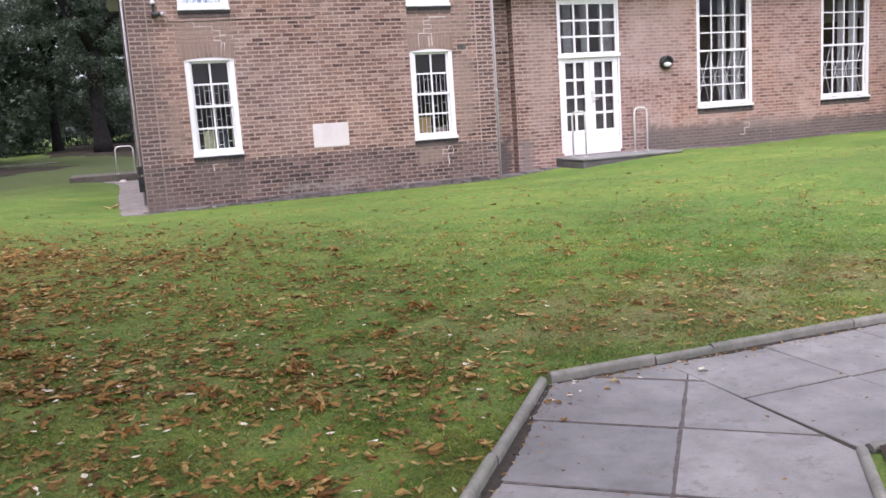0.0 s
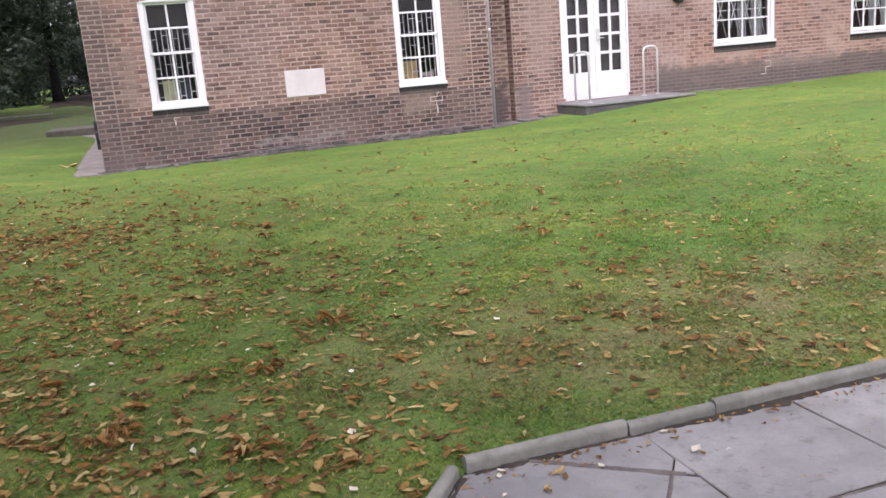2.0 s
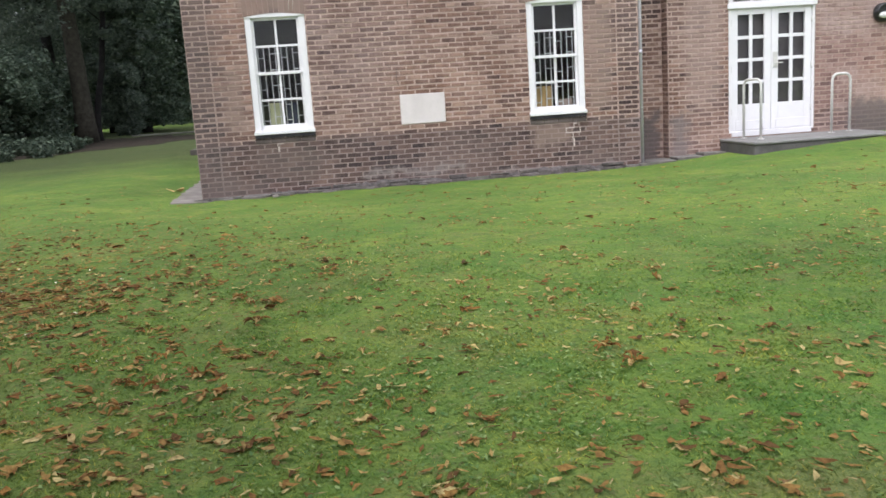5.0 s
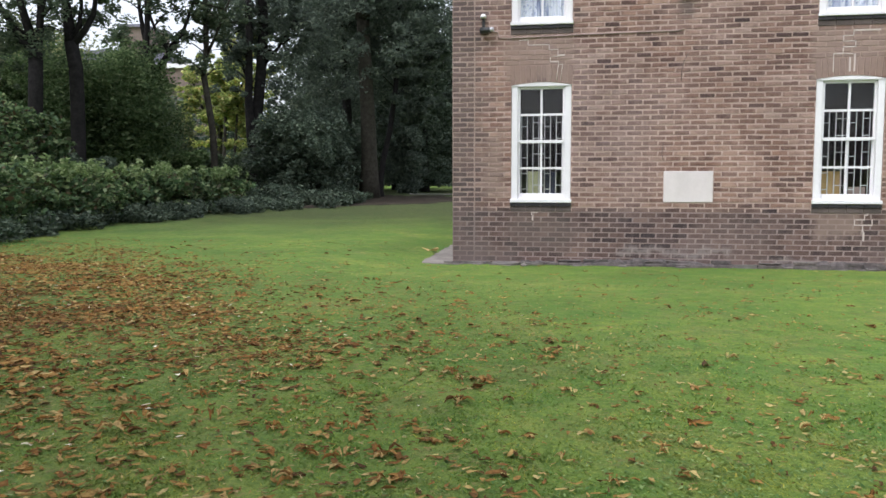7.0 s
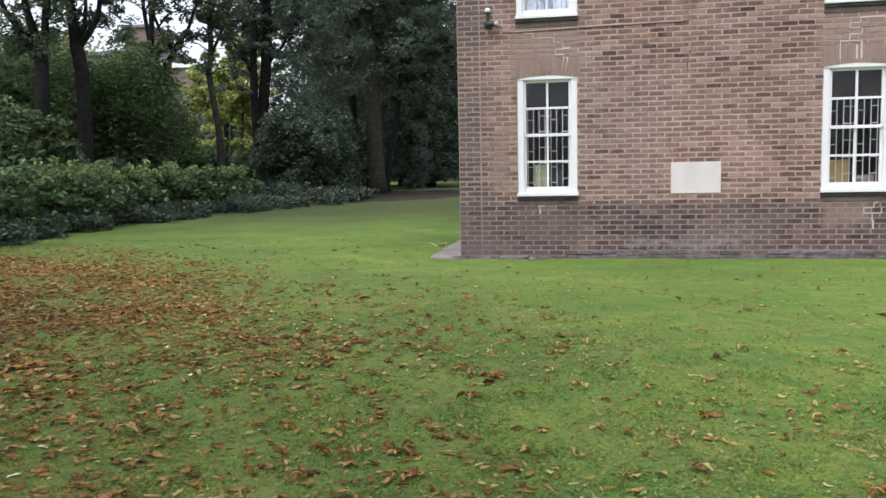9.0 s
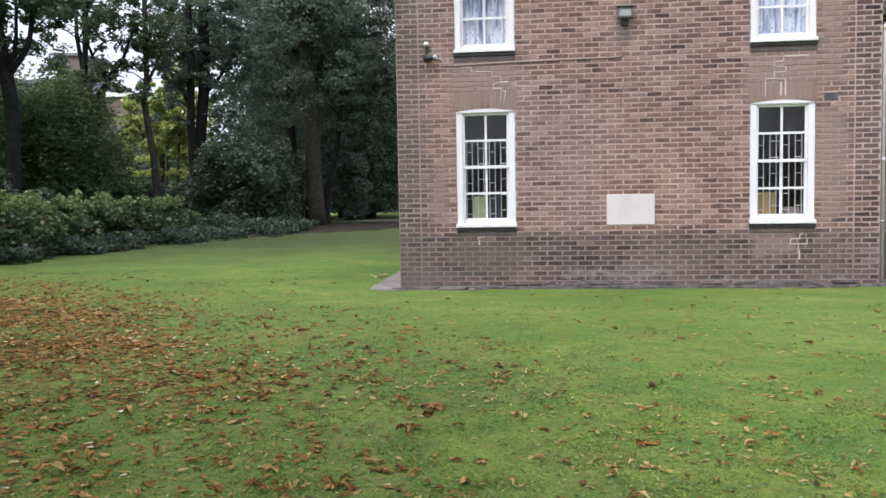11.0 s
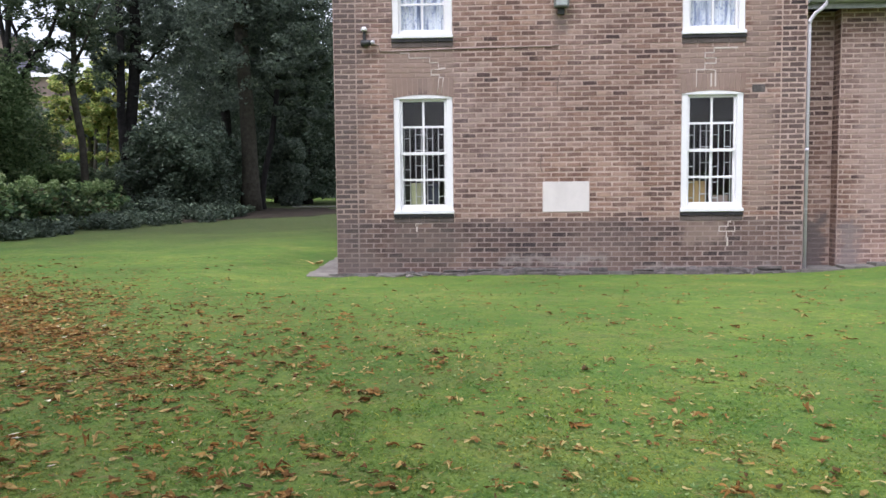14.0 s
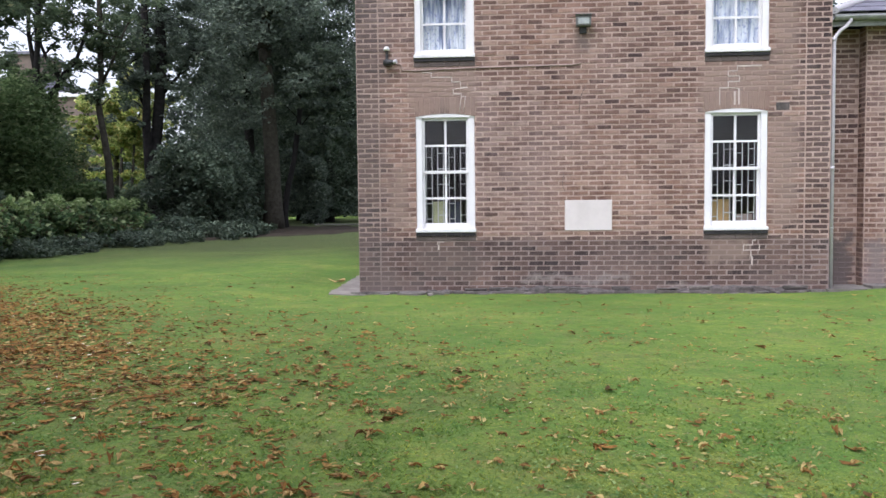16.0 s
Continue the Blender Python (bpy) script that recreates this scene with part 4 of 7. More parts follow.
def security_grille(x0, x1, z0, z1, y):
    """White bars behind the lower windows, in a staggered ladder pattern."""
    g = empty("window_grille", ((x0 + x1) / 2, y, z0))
    tagged(g, "white steel security grille behind a sash window", "window grille", "window grilles")
    xs = np.linspace(x0, x1, 8)
    for k, x in enumerate(xs):
        part("upright_bar", box(x - 0.007, x + 0.007, y, y + 0.014, z0, z1), STEEL_WHITE, g)
    for k in range(7):
        if k % 2 == 0 or k == 3:
            for j in range(5):
                z = z0 + (z1 - z0) * (j + (0.35 if k % 4 == 0 else 0.6)) / 5
                part("cross_bar", box(xs[k], xs[k + 1], y + 0.001, y + 0.013, z - 0.007, z + 0.007), STEEL_WHITE, g)
    return g


STEEL_WHITE = rough_material("white_steel_bar", (0.62, 0.62, 0.62), (0.74, 0.74, 0.74), 8.0, 0.5, 0.001)
for h in (W1, W2):
    security_grille(h[0] + 0.14, h[1] - 0.14, h[2] + 0.12, h[2] + 1.30, WALL_Y + 0.16)
    bl = part("roller_blind", box(h[0] + 0.05, h[1] - 0.05, WALL_Y + 0.22, WALL_Y + 0.24, h[2] + 1.32, h[3] - 0.01), BLIND)
    tagged(bl, "dark brown roller blind pulled down a little", "roller blind", "roller blinds")


def leaning_sheet(name, x0, x1, y, z0, z1, mat, label, cat):
    ob = part(name, box(x0, x1, y, y + 0.012, z0, z1, 0.002), mat)
    return tagged(ob, label, cat)


leaning_sheet("paper_sheet", W1[0] + 0.235, W1[0] + 0.425, WALL_Y + 0.20, W1[2] - 0.0, W1[2] + 0.47, PAPER, "yellow-green paper sheet standing in the window", "paper")
leaning_sheet("folder", W1[0] + 0.50, W1[0] + 0.66, WALL_Y + 0.20, W1[2] - 0.0, W1[2] + 0.46, BLUEPAPER, "dark blue folder standing in the window", "folder")
leaning_sheet("card_board", W2[0] + 0.14, W2[0] + 0.42, WALL_Y + 0.20, W2[2] - 0.0, W2[2] + 0.46, CARD, "orange cardboard standing in the window", "cardboard")
leaning_sheet("card_board", W2[0] + 0.52, W2[0] + 0.75, WALL_Y + 0.20, W2[2] - 0.0, W2[2] + 0.24, rough_material("pink_card", (0.4, 0.3, 0.28), (0.47, 0.36, 0.33), 4, 0.8), "low pinkish cardboard in the window", "cardboard")
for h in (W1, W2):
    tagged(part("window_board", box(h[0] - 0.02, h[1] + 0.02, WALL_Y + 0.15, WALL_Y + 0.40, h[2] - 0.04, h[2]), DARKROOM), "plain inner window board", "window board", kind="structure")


def curtain(x0, x1, y, z0, z1, phase):
    n = 60
    verts, faces = [], []
    for k in range(n + 1):
        x = x0 + (x1 - x0) * k / n
        dy = 0.014 * math.sin(k * 0.95 + phase) + 0.005 * math.sin(k * 2.3 + phase)
        verts += [(x, y + dy, z0), (x, y + dy, z1), (x, y + dy + 0.004, z1), (x, y + dy + 0.004, z0)]
    for k in range(n):
        i = 4 * k
        faces += [(i, i + 4, i + 5, i + 1), (i + 3, i + 2, i + 6, i + 7), (i, i + 3, i + 7, i + 4), (i + 1, i + 5, i + 6, i + 2)]
    ob = put("net_curtain", raw("net_curtain", verts, faces, CURTAIN))
    return tagged(ob, "pale blue floral net curtain hanging in folds", "curtain", "upper window curtains")


curtain(U1[0] + 0.06, U1[1] - 0.06, WALL_Y + 0.15, U1[2] + 0.05, U1[3] - 0.02, 0.4)
curtain(U2[0] + 0.06, U2[1] - 0.06, WALL_Y + 0.15, U2[2] + 0.05, U2[3] - 0.02, 1.7)
bm = box(U2[0] + 0.52, U2[0] + 0.79, WALL_Y + 0.128, WALL_Y + 0.131, U2[2] + 0.76, U2[2] + 1.15)
notice = tagged(part("notice", bm, WHITE), "white paper notice behind the upper window", "notice")
for k in range(4):
    part("text_bar", box(U2[0] + 0.56, U2[0] + 0.75 - 0.04 * (k % 2), WALL_Y + 0.1255, WALL_Y + 0.1275, U2[2] + 0.80 + 0.05 * k, U2[2] + 0.815 + 0.05 * k), GREYMETAL, notice)


def folding_lattice(x0, x1, z0, z1, y):
    """White crossed bars seen behind the lower sashes of the hall."""
    g = empty("folding_grille", ((x0 + x1) / 2, y, z0))
    tagged(g, "white folding lattice grille behind a hall window", "window grille", "hall window grilles")
    n = 4
    step = (x1 - x0) / n
    for k in range(n):
        for a, b in ((0, 1), (1, 0)):
            bm = tube(bmesh.new(), [(x0 + step * (k + a), y + 0.012 * a, z0), (x0 + step * (k + b), y + 0.012 * a, z1)], 0.014, 6)
            part("lattice_bar", bm, STEEL_WHITE, g)
    for z in (z0, (z0 + z1) / 2, z1):
        part("rail_bar", tube(bmesh.new(), [(x0, y, z), (x1, y, z)], 0.012, 6), STEEL_WHITE, g)
    return g


HALLCURTAIN = rough_material("grey_hall_curtain", (0.5, 0.51, 0.5), (0.7, 0.71, 0.7), 9.0, 0.9)
for h in (W3, W4):
    folding_lattice(h[0] + 0.12, h[1] - 0.12, h[2] + 0.12, h[2] + 1.32, HALL_Y + 0.15)
    for a, b, ph in ((h[0] + 0.86, h[0] + 1.08, 0.3), (h[0] + 1.22, h[0] + 1.50, 1.1)):
        c = curtain(a, b, HALL_Y + 0.34, h[2] - 0.3, h[3] - 0.02, ph)
        c.data.materials.clear()
        c.data.materials.append(HALLCURTAIN)
        tagged(c, "grey drawn-back hall curtain in folds", "curtain", "hall curtains")


def double_door():
    x0, x1, z0, z1 = DOOR
    y = HALL_Y
    trans = 2.39
    d = tagged(empty("door_1", ((x0 + x1) / 2, y, z0)), "white glazed double door with tall fanlight above", "door", kind="structure")
    bm = bmesh.new()
    for a, b in ((x0, x0 + 0.05), (x1 - 0.05, x1)):
        block(bm, a + 0.002, b - 0.002, y + 0.01, y + 0.12, z0, z1, 0.004)
    block(bm, x0 + 0.05, x1 - 0.05, y + 0.01, y + 0.12, z1 - 0.06, z1 - 0.002, 0.004)
    block(bm, x0 - 0.02, x1 + 0.02, y - 0.02, y + 0.12, trans, trans + 0.075, 0.004)
    part("door_frame", bm, WHITE, d, "white painted door frame")
    part("threshold", box(x0 + 0.05, x1 - 0.05, y - 0.01, y + 0.2, z0 - 0.06, z0 + 0.025, 0.005), WHITE, d, "white threshold board")
    mid = (x0 + x1) / 2
    for a, b, knob in ((x0 + 0.053, mid - 0.003, 1), (mid + 0.003, x1 - 0.053, 0)):
        bm = bmesh.new()
        gx0, gx1, gz0, gz1 = a + 0.12, b - 0.12, z0 + 0.47, trans - 0.10
        yy = y + 0.03
        block(bm, a, gx0, yy, yy + 0.045, z0 + 0.028, trans - 0.004, 0.003)
        block(bm, gx1, b, yy, yy + 0.045, z0 + 0.028, trans - 0.004, 0.003)
        block(bm, gx0, gx1, yy, yy + 0.045, z0 + 0.028, gz0, 0.003)
        block(bm, gx0, gx1, yy, yy + 0.045, gz1, trans - 0.004, 0.003)
        block(bm, gx0 - 0.04, gx1 + 0.04, yy - 0.012, yy, z0 + 0.05, z0 + 0.2, 0.004)
        grid_bars(bm, gx0, gx1, gz0, gz1, 2, 4, 0.055, yy + 0.004, yy + 0.04)
        leaf = part("door_leaf", bm, WHITE, d, "white door leaf with eight panes")
        for i in range(2):
            for j in range(4):
                a0, a1 = gx0 + (gx1 - gx0) * i / 2, gx0 + (gx1 - gx0) * (i + 1) / 2
                c0, c1 = gz0 + (gz1 - gz0) * j / 4, gz0 + (gz1 - gz0) * (j + 1) / 4
                p = put("pane", raw("pane", [(a0, yy + 0.02, c0), (a1, yy + 0.02, c0), (a1, yy + 0.02, c1), (a0, yy + 0.02, c1)], [(0, 1, 2, 3)], GLASS), leaf)
                p.visible_shadow = False
        if not knob:
            part("lock_plate", box(a + 0.025, a + 0.10, yy - 0.02, yy, z0 + 1.06, z0 + 1.30, 0.004), STEEL, leaf, "pale metal lock plate")
            part("door_handle", tube(bmesh.new(), [(a + 0.06, yy - 0.012, z0 + 1.12), (a + 0.06, yy - 0.06, z0 + 1.12), (a + 0.17, yy - 0.06, z0 + 1.12)], 0.01, 8), STEEL, leaf, "bright metal lever handle")
        for zz in (0.3, 1.0, 1.75):
            hx = a if knob else b
            part("hinge", tube(bmesh.new(), [(hx, yy - 0.006, z0 + zz), (hx, yy - 0.006, z0 + zz + 0.1)], 0.009, 8), STEEL, leaf)
    bm = bmesh.new()
    yy = y + 0.03
    gx0, gx1, gz0, gz1 = x0 + 0.09, x1 - 0.09, trans + 0.115, z1 - 0.1
    block(bm, x0 + 0.05, gx0, yy, yy + 0.04, trans + 0.075, z1 - 0.06)
    block(bm, gx1, x1 - 0.05, yy, yy + 0.04, trans + 0.075, z1 - 0.06)
    block(bm, gx0, gx1, yy, yy + 0.04, trans + 0.075, gz0)
    block(bm, gx0, gx1, yy, yy + 0.04, gz1, z1 - 0.06)
    grid_bars(bm, gx0, gx1, gz0, gz1, 4, 3, 0.045, yy + 0.004, yy + 0.036)
    fan = part("fanlight", bm, WHITE, d, "white fanlight with twelve panes")
    for i in range(4):
        for j in range(3):
            a0, a1 = gx0 + (gx1 - gx0) * i / 4, gx0 + (gx1 - gx0) * (i + 1) / 4
            c0, c1 = gz0 + (gz1 - gz0) * j / 3, gz0 + (gz1 - gz0) * (j + 1) / 3
            p = put("pane", raw("pane", [(a0, yy + 0.02, c0), (a1, yy + 0.02, c0), (a1, yy + 0.02, c1), (a0, yy + 0.02, c1)], [(0, 1, 2, 3)], GLASS), fan)
            p.visible_shadow = False


double_door()
# sheet added behind the panes to stand in for the dim hall
tagged(part("door_blind", box(DOOR[0] + 0.06, DOOR[1] - 0.06, HALL_Y + 0.15, HALL_Y + 0.16, DOOR[2] + 0.3, 2.36), DOORTONE), "added dark grey sheet that gives the door glass its dim hall tone", "blind")
for k, (a, b) in enumerate(((9.1, 9.3), (9.55, 9.75), (10.0, 10.35))):
    c = curtain(a, b, HALL_Y + 0.42, 2.5, 3.799, k)
    c.data.materials.clear()
    c.data.materials.append(HALLCURTAIN)
    tagged(c, "grey curtain hanging behind the fanlight", "curtain", "hall curtains")

# ------------------------------------------------------------------ step, rails, pipe, roofs


def hoop_rail(name, p, q, high, label):
    """A bent tube hoop with two feet at p and q."""
    p, q = Vector(p), Vector(q)
    g = tagged(empty(name, p), label, "handrail", "hoop rails")
    r = 0.11
    along = (q - p).normalized()
    up = Vector((0, 0, 1))
    pts = [p, p + up * (high - r)]
    pts += [p + up * (high - r) + along * r * (1 - math.cos(a)) + up * r * math.sin(a) for a in (0.4, 0.8, 1.2, math.pi / 2)]
    far = q + up * (high - r)
    pts += [far - along * r * (1 - math.cos(a)) + up * r * math.sin(a) for a in (math.pi / 2, 1.2, 0.8, 0.4)]
    pts += [far, q]
    part("hoop", tube(bmesh.new(), pts, 0.021, 12), STEEL, g)
    for c in (p, q):
        part("foot_plate", tube(bmesh.new(), [c, c + up * 0.008], 0.05, 14), STEEL, g)
    return g


STEP_Z = 0.29
step = tagged(empty("door_step", (9.78, 15.6, 0.0)), "worn grey concrete step platform before the door", "step")
# two concretes carry the shade of the front and the light on top
part("body", box(8.575, 10.985, 15.07, HALL_Y - 0.012, -0.1, STEP_Z - 0.045, 0.012), STEPSTONE_SHADED, step, "stained concrete body, darkened for its shaded front")
part("tread", box(8.56, 11.0, 15.05, HALL_Y - 0.012, STEP_Z - 0.044, STEP_Z, 0.012), CONCRETE, step, "worn concrete tread, paler for the light on top")
hoop_rail("hoop_rail", (8.9, 16.05, STEP_Z), (8.96, 15.6, STEP_Z), 0.95, "bare steel hoop handrail beside the door step")
hoop_rail("hoop_rail", (10.36, 15.9, STEP_Z), (10.72, 15.96, STEP_Z), 0.95, "bare steel hoop handrail beside the door step")

side_step = tagged(part("side_step", box(-1.92, BLOCK_X0 - 0.01, 27.7, 29.6, -0.1, 0.20, 0.015), EARTHSTONE), "low weathered concrete platform at the house side", "step")
hoop_rail("hoop_rail", (-0.53, 27.95, 0.20), (-0.01, 27.95, 0.20), 0.84, "bare steel hoop handrail on the side platform")


def drain_pipe():
    g = tagged(empty("drainpipe", (7.125, WALL_Y, 0)), "grey painted drainpipe with a swan neck under the gutter", "drainpipe")
    x, y = 7.125, WALL_Y + 0.04
    pts = [(x, y, 0.03), (x, y, 3.61), (x + 0.015, y - 0.005, 3.69), (x + 0.07, y - 0.03, 3.77), (x + 0.15, y - 0.05, 3.83), (x + 0.2, y - 0.06, 3.89), (x + 0.21, y - 0.065, 3.97)]
    part("pipe", tube(bmesh.new(), pts, 0.0265, 12), GALV, g)
    for z in (0.9, 2.3, 3.5):
        part("pipe_clip", tube(bmesh.new(), [(x, y, z), (x, y, z + 0.02)], 0.0285, 12), GALV, g)
    for z in (1.75, 3.62):
        part("pipe_joint", tube(bmesh.new(), [(x, y, z), (x, y, z + 0.07)], 0.029, 12), GALV, g)


drain_pipe()


def gutter(name, p, q, label):
    p, q = Vector(p), Vector(q)
    way = (q - p).normalized()
    out = way.cross(Vector((0, 0, 1)))
    verts, faces = [], []
    n = 8
    for e in (p, q):
        for r in (0.07, 0.064):
            for k in range(n + 1):
                a = math.pi * k / n
                verts.append(e + out * (r * math.cos(a)) - Vector((0, 0, 1)) * (r * math.sin(a)))
    m = n + 1
    for k in range(n):
        faces += [(k, k + 1, 2 * m + k + 1, 2 * m + k), (m + k + 1, m + k, 3 * m + k, 3 * m + k + 1)]
    faces += [(0, 2 * m, 3 * m, m), (n, m + n, 3 * m + n, 2 * m + n)]
    return tagged(put(name, raw(name, verts, faces, EAVES_GREY, True)), label, "gutter")


gutter("gutter", (BLOCK_X1 + 0.02, HALL_Y - 0.30, 3.985), (WING_X - 0.25, HALL_Y - 0.30, 3.985), "grey half-round gutter along the hall eaves")
tagged(part("fascia", box(BLOCK_X1 + 0.01, WING_X, HALL_Y - 0.24, HALL_Y - 0.21, 3.84, 4.03, 0.003), EAVES_GREY), "grey painted fascia board under the hall gutter", "trim", kind="structure")
tagged(part("soffit", box(BLOCK_X1 + 0.01, WING_X, HALL_Y - 0.21, HALL_Y + 0.0, 3.89, 3.91), EAVES_GREY), "grey boarded soffit under the hall eaves", "trim", kind="structure")


def slate_roof(name, corners, ridge, label):
    """A hipped roof over four eaves corners with courses of slates as steps of geometry."""
    a, b, c, d = [Vector(p) for p in corners]
    r0, r1 = [Vector(p) for p in ridge]
    top = tagged(empty(name, a), label, "roof", kind="structure")
    for e0, e1, t0, t1 in ((a, b, r0, r1), (b, c, r1, r1), (c, d, r1, r0), (d, a, r0, r0)):
        verts, faces = [], []
        normal = (e1 - e0).cross((t0 + t1) / 2 - e0).normalized()
        n = max(6, int((((t0 + t1) - (e0 + e1)) / 2).length / 0.25))
        for k in range(n):
            s, t = k / n, (k + 1) / n
            i = len(verts)
            lift = normal * 0.012
            verts += [e0.lerp(t0, s) + lift, e1.lerp(t1, s) + lift, e1.lerp(t1, t), e0.lerp(t0, t), e0.lerp(t0, s), e1.lerp(t1, s)]
            faces += [(i, i + 1, i + 2, i + 3), (i + 4, i + 5, i + 1, i)]
        put("roof_slope", raw("roof_slope", verts, faces, SLATE), top, "blue-grey slate courses")
    for p, q in ((a, r0), (b, r1), (c, r1), (d, r0), (r0, r1)):
        part("hip_tile", tube(bmesh.new(), [p + Vector((0, 0, 0.02)), q + Vector((0, 0, 0.02))], 0.055, 8), GALV, top, "pale grey ridge capping")
    return top


slate_roof("roof_house", ((BLOCK_X0 - 0.35, WALL_Y - 0.35, EAVES), (BLOCK_X1 + 0.35, WALL_Y - 0.35, EAVES), (BLOCK_X1 + 0.35, 32.3, EAVES), (BLOCK_X0 - 0.35, 32.3, EAVES)),
           ((3.78, 19.6, 8.6), (3.78, 28.4, 8.6)), "blue-grey slate roof of the house")
tagged(part("fascia", box(BLOCK_X0 - 0.33, BLOCK_X1 + 0.33, WALL_Y - 0.33, 32.25, EAVES - 0.12, EAVES - 0.005), WHITE), "white boarded eaves of the house", "trim", kind="structure")
slate_roof("roof_hall", ((BLOCK_X1 + 0.03, HALL_Y - 0.3, 4.04), (25.5, HALL_Y - 0.3, 4.04), (25.5, 26.5, 4.04), (BLOCK_X1 + 0.03, 26.5, 4.04)), ((12.8, 21.2, 6.6), (21.0, 21.2, 6.6)), "blue-grey slate roof of the hall")
slate_roof("roof_wing", ((WING_X - 0.3, 5.5, 4.02), (25.4, 5.5, 4.02), (25.4, 17.5, 4.02), (WING_X - 0.3, 17.5, 4.02)), ((22.2, 8.8, 5.9), (22.2, 17.3, 5.9)), "blue-grey slate roof of the wing")

# ------------------------------------------------------------------ small things on the walls
plaque = tagged(part("plaque", box(PLAQUE[0] + 0.006, PLAQUE[1] - 0.006, WALL_Y - 0.014, WALL_Y + 0.02, PLAQUE[2] + 0.006, PLAQUE[3] - 0.006, 0.004), STONE), "blank pale stone plaque set in the brick wall", "plaque")


def flood_light():
    x, z = 3.50, 3.975
    g = tagged(empty("floodlight", (x, WALL_Y, z)), "grey square floodlight fixed to the brick wall", "floodlight")
    bm = bmesh.new()
    block(bm, x - 0.11, x + 0.11, WALL_Y - 0.16, WALL_Y - 0.05, z - 0.07, z + 0.085, 0.012)
    block(bm, x - 0.12, x + 0.12, WALL_Y - 0.19, WALL_Y - 0.04, z + 0.085, z + 0.10, 0.004)
    part("housing", bm, GREYMETAL, g)
    part("lens", box(x - 0.08, x + 0.08, WALL_Y - 0.166, WALL_Y - 0.158, z - 0.045, z + 0.045, 0.003), SLATEGLASS, g, "dull grey glass lens")
    part("bracket", box(x - 0.05, x + 0.05, WALL_Y - 0.052, WALL_Y - 0.002, z - 0.16, z - 0.02, 0.005), BLACK, g, "dark wall bracket")


def bulkhead_light():
    x, z = 11.43, 2.2
    g = tagged(empty("bulkhead_light", (x, HALL_Y, z)), "round black bulkhead light with white eyelid glass", "wall light")
    part("housing", tube(bmesh.new(), [(x, HALL_Y - 0.002, z), (x, HALL_Y - 0.07, z), (x, HALL_Y - 0.10, z)], [0.15, 0.15, 0.11], 24), BLACK, g)
    bm = bmesh.new()
    bmesh.ops.create_uvsphere(bm, u_segments=18, v_segments=10, radius=1.0)
    for v in bm.verts:
        v.co = Vector((x + v.co.x * 0.105, HALL_Y - 0.10 + v.co.y * 0.045, z - 0.045 + v.co.z * 0.055))
    part("glass", bm, LAMPGLASS, g, "white lamp glass")
    bm = bmesh.new()
    pts = [(x + 0.125 * math.cos(a), HALL_Y - 0.115, z + 0.125 * math.sin(a)) for a in np.linspace(-0.15, math.pi + 0.15, 14)]
    part("hood", tube(bm, pts, 0.03, 8), BLACK, g)


def security_sensor():
    x, z = 0.575, 3.53
    g = tagged(empty("wall_camera", (x, WALL_Y, z)), "small white dome sensor and grey camera on the corner", "security camera")
    part("dome", tube(bmesh.new(), [(x, WALL_Y - 0.05, z + 0.10), (x, WALL_Y - 0.05, z + 0.135), (x, WALL_Y - 0.05, z + 0.16)], [0.045, 0.045, 0.022], 14), WHITE, g, "white dome")
    part("stalk", box(x - 0.02, x + 0.02, WALL_Y - 0.05, WALL_Y - 0.002, z - 0.06, z + 0.10, 0.004), BLACK, g)
    part("body", tube(bmesh.new(), [(x - 0.03, WALL_Y - 0.06, z - 0.08), (x + 0.12, WALL_Y - 0.12, z - 0.085)], [0.05, 0.036], 12), BLACK, g)
    part("lens_hood", tube(bmesh.new(), [(x + 0.10, WALL_Y - 0.115, z - 0.083), (x + 0.16, WALL_Y - 0.14, z - 0.075)], 0.03, 12), GALV, g, "pale grey hood")
    part("bracket", box(x - 0.035, x + 0.05, WALL_Y - 0.03, WALL_Y - 0.002, z - 0.12, z - 0.04, 0.004), BLACK, g)


flood_light()
bulkhead_light()
security_sensor()
cable = tagged(part("cable", tube(bmesh.new(), [(0.660, WALL_Y - 0.012, 3.445), (0.790, WALL_Y - 0.012, 3.425), (0.810, WALL_Y - 0.012, 3.335), (0.990, WALL_Y - 0.012, 3.330), (1.910, WALL_Y - 0.012, 3.350), (2.710, WALL_Y - 0.012, 3.360), (3.360, WALL_Y - 0.012, 3.365), (3.470, WALL_Y - 0.012, 3.385)], 0.0105, 6), CONDUIT), "thin brick-coloured cable clipped along the brickwork", "cable")
side_pipe = tagged(part("side_pipe", tube(bmesh.new(), [(0.07, 17.6, -0.05), (0.07, 17.6, 5.6)], 0.024, 10), GALV), "pale pipe on the side wall", "pipe")
for z, s in ((0.62, 0.06), (0.28, 0.09), (0.42, 0.05)):
    tagged(part("tap_box", box(BLOCK_X0 - 0.11, BLOCK_X0 - 0.006, 16.9 + s, 17.05 + s, z, z + 0.16, 0.01), BLACK), "small black box on the side wall", "wall box", "side wall boxes")

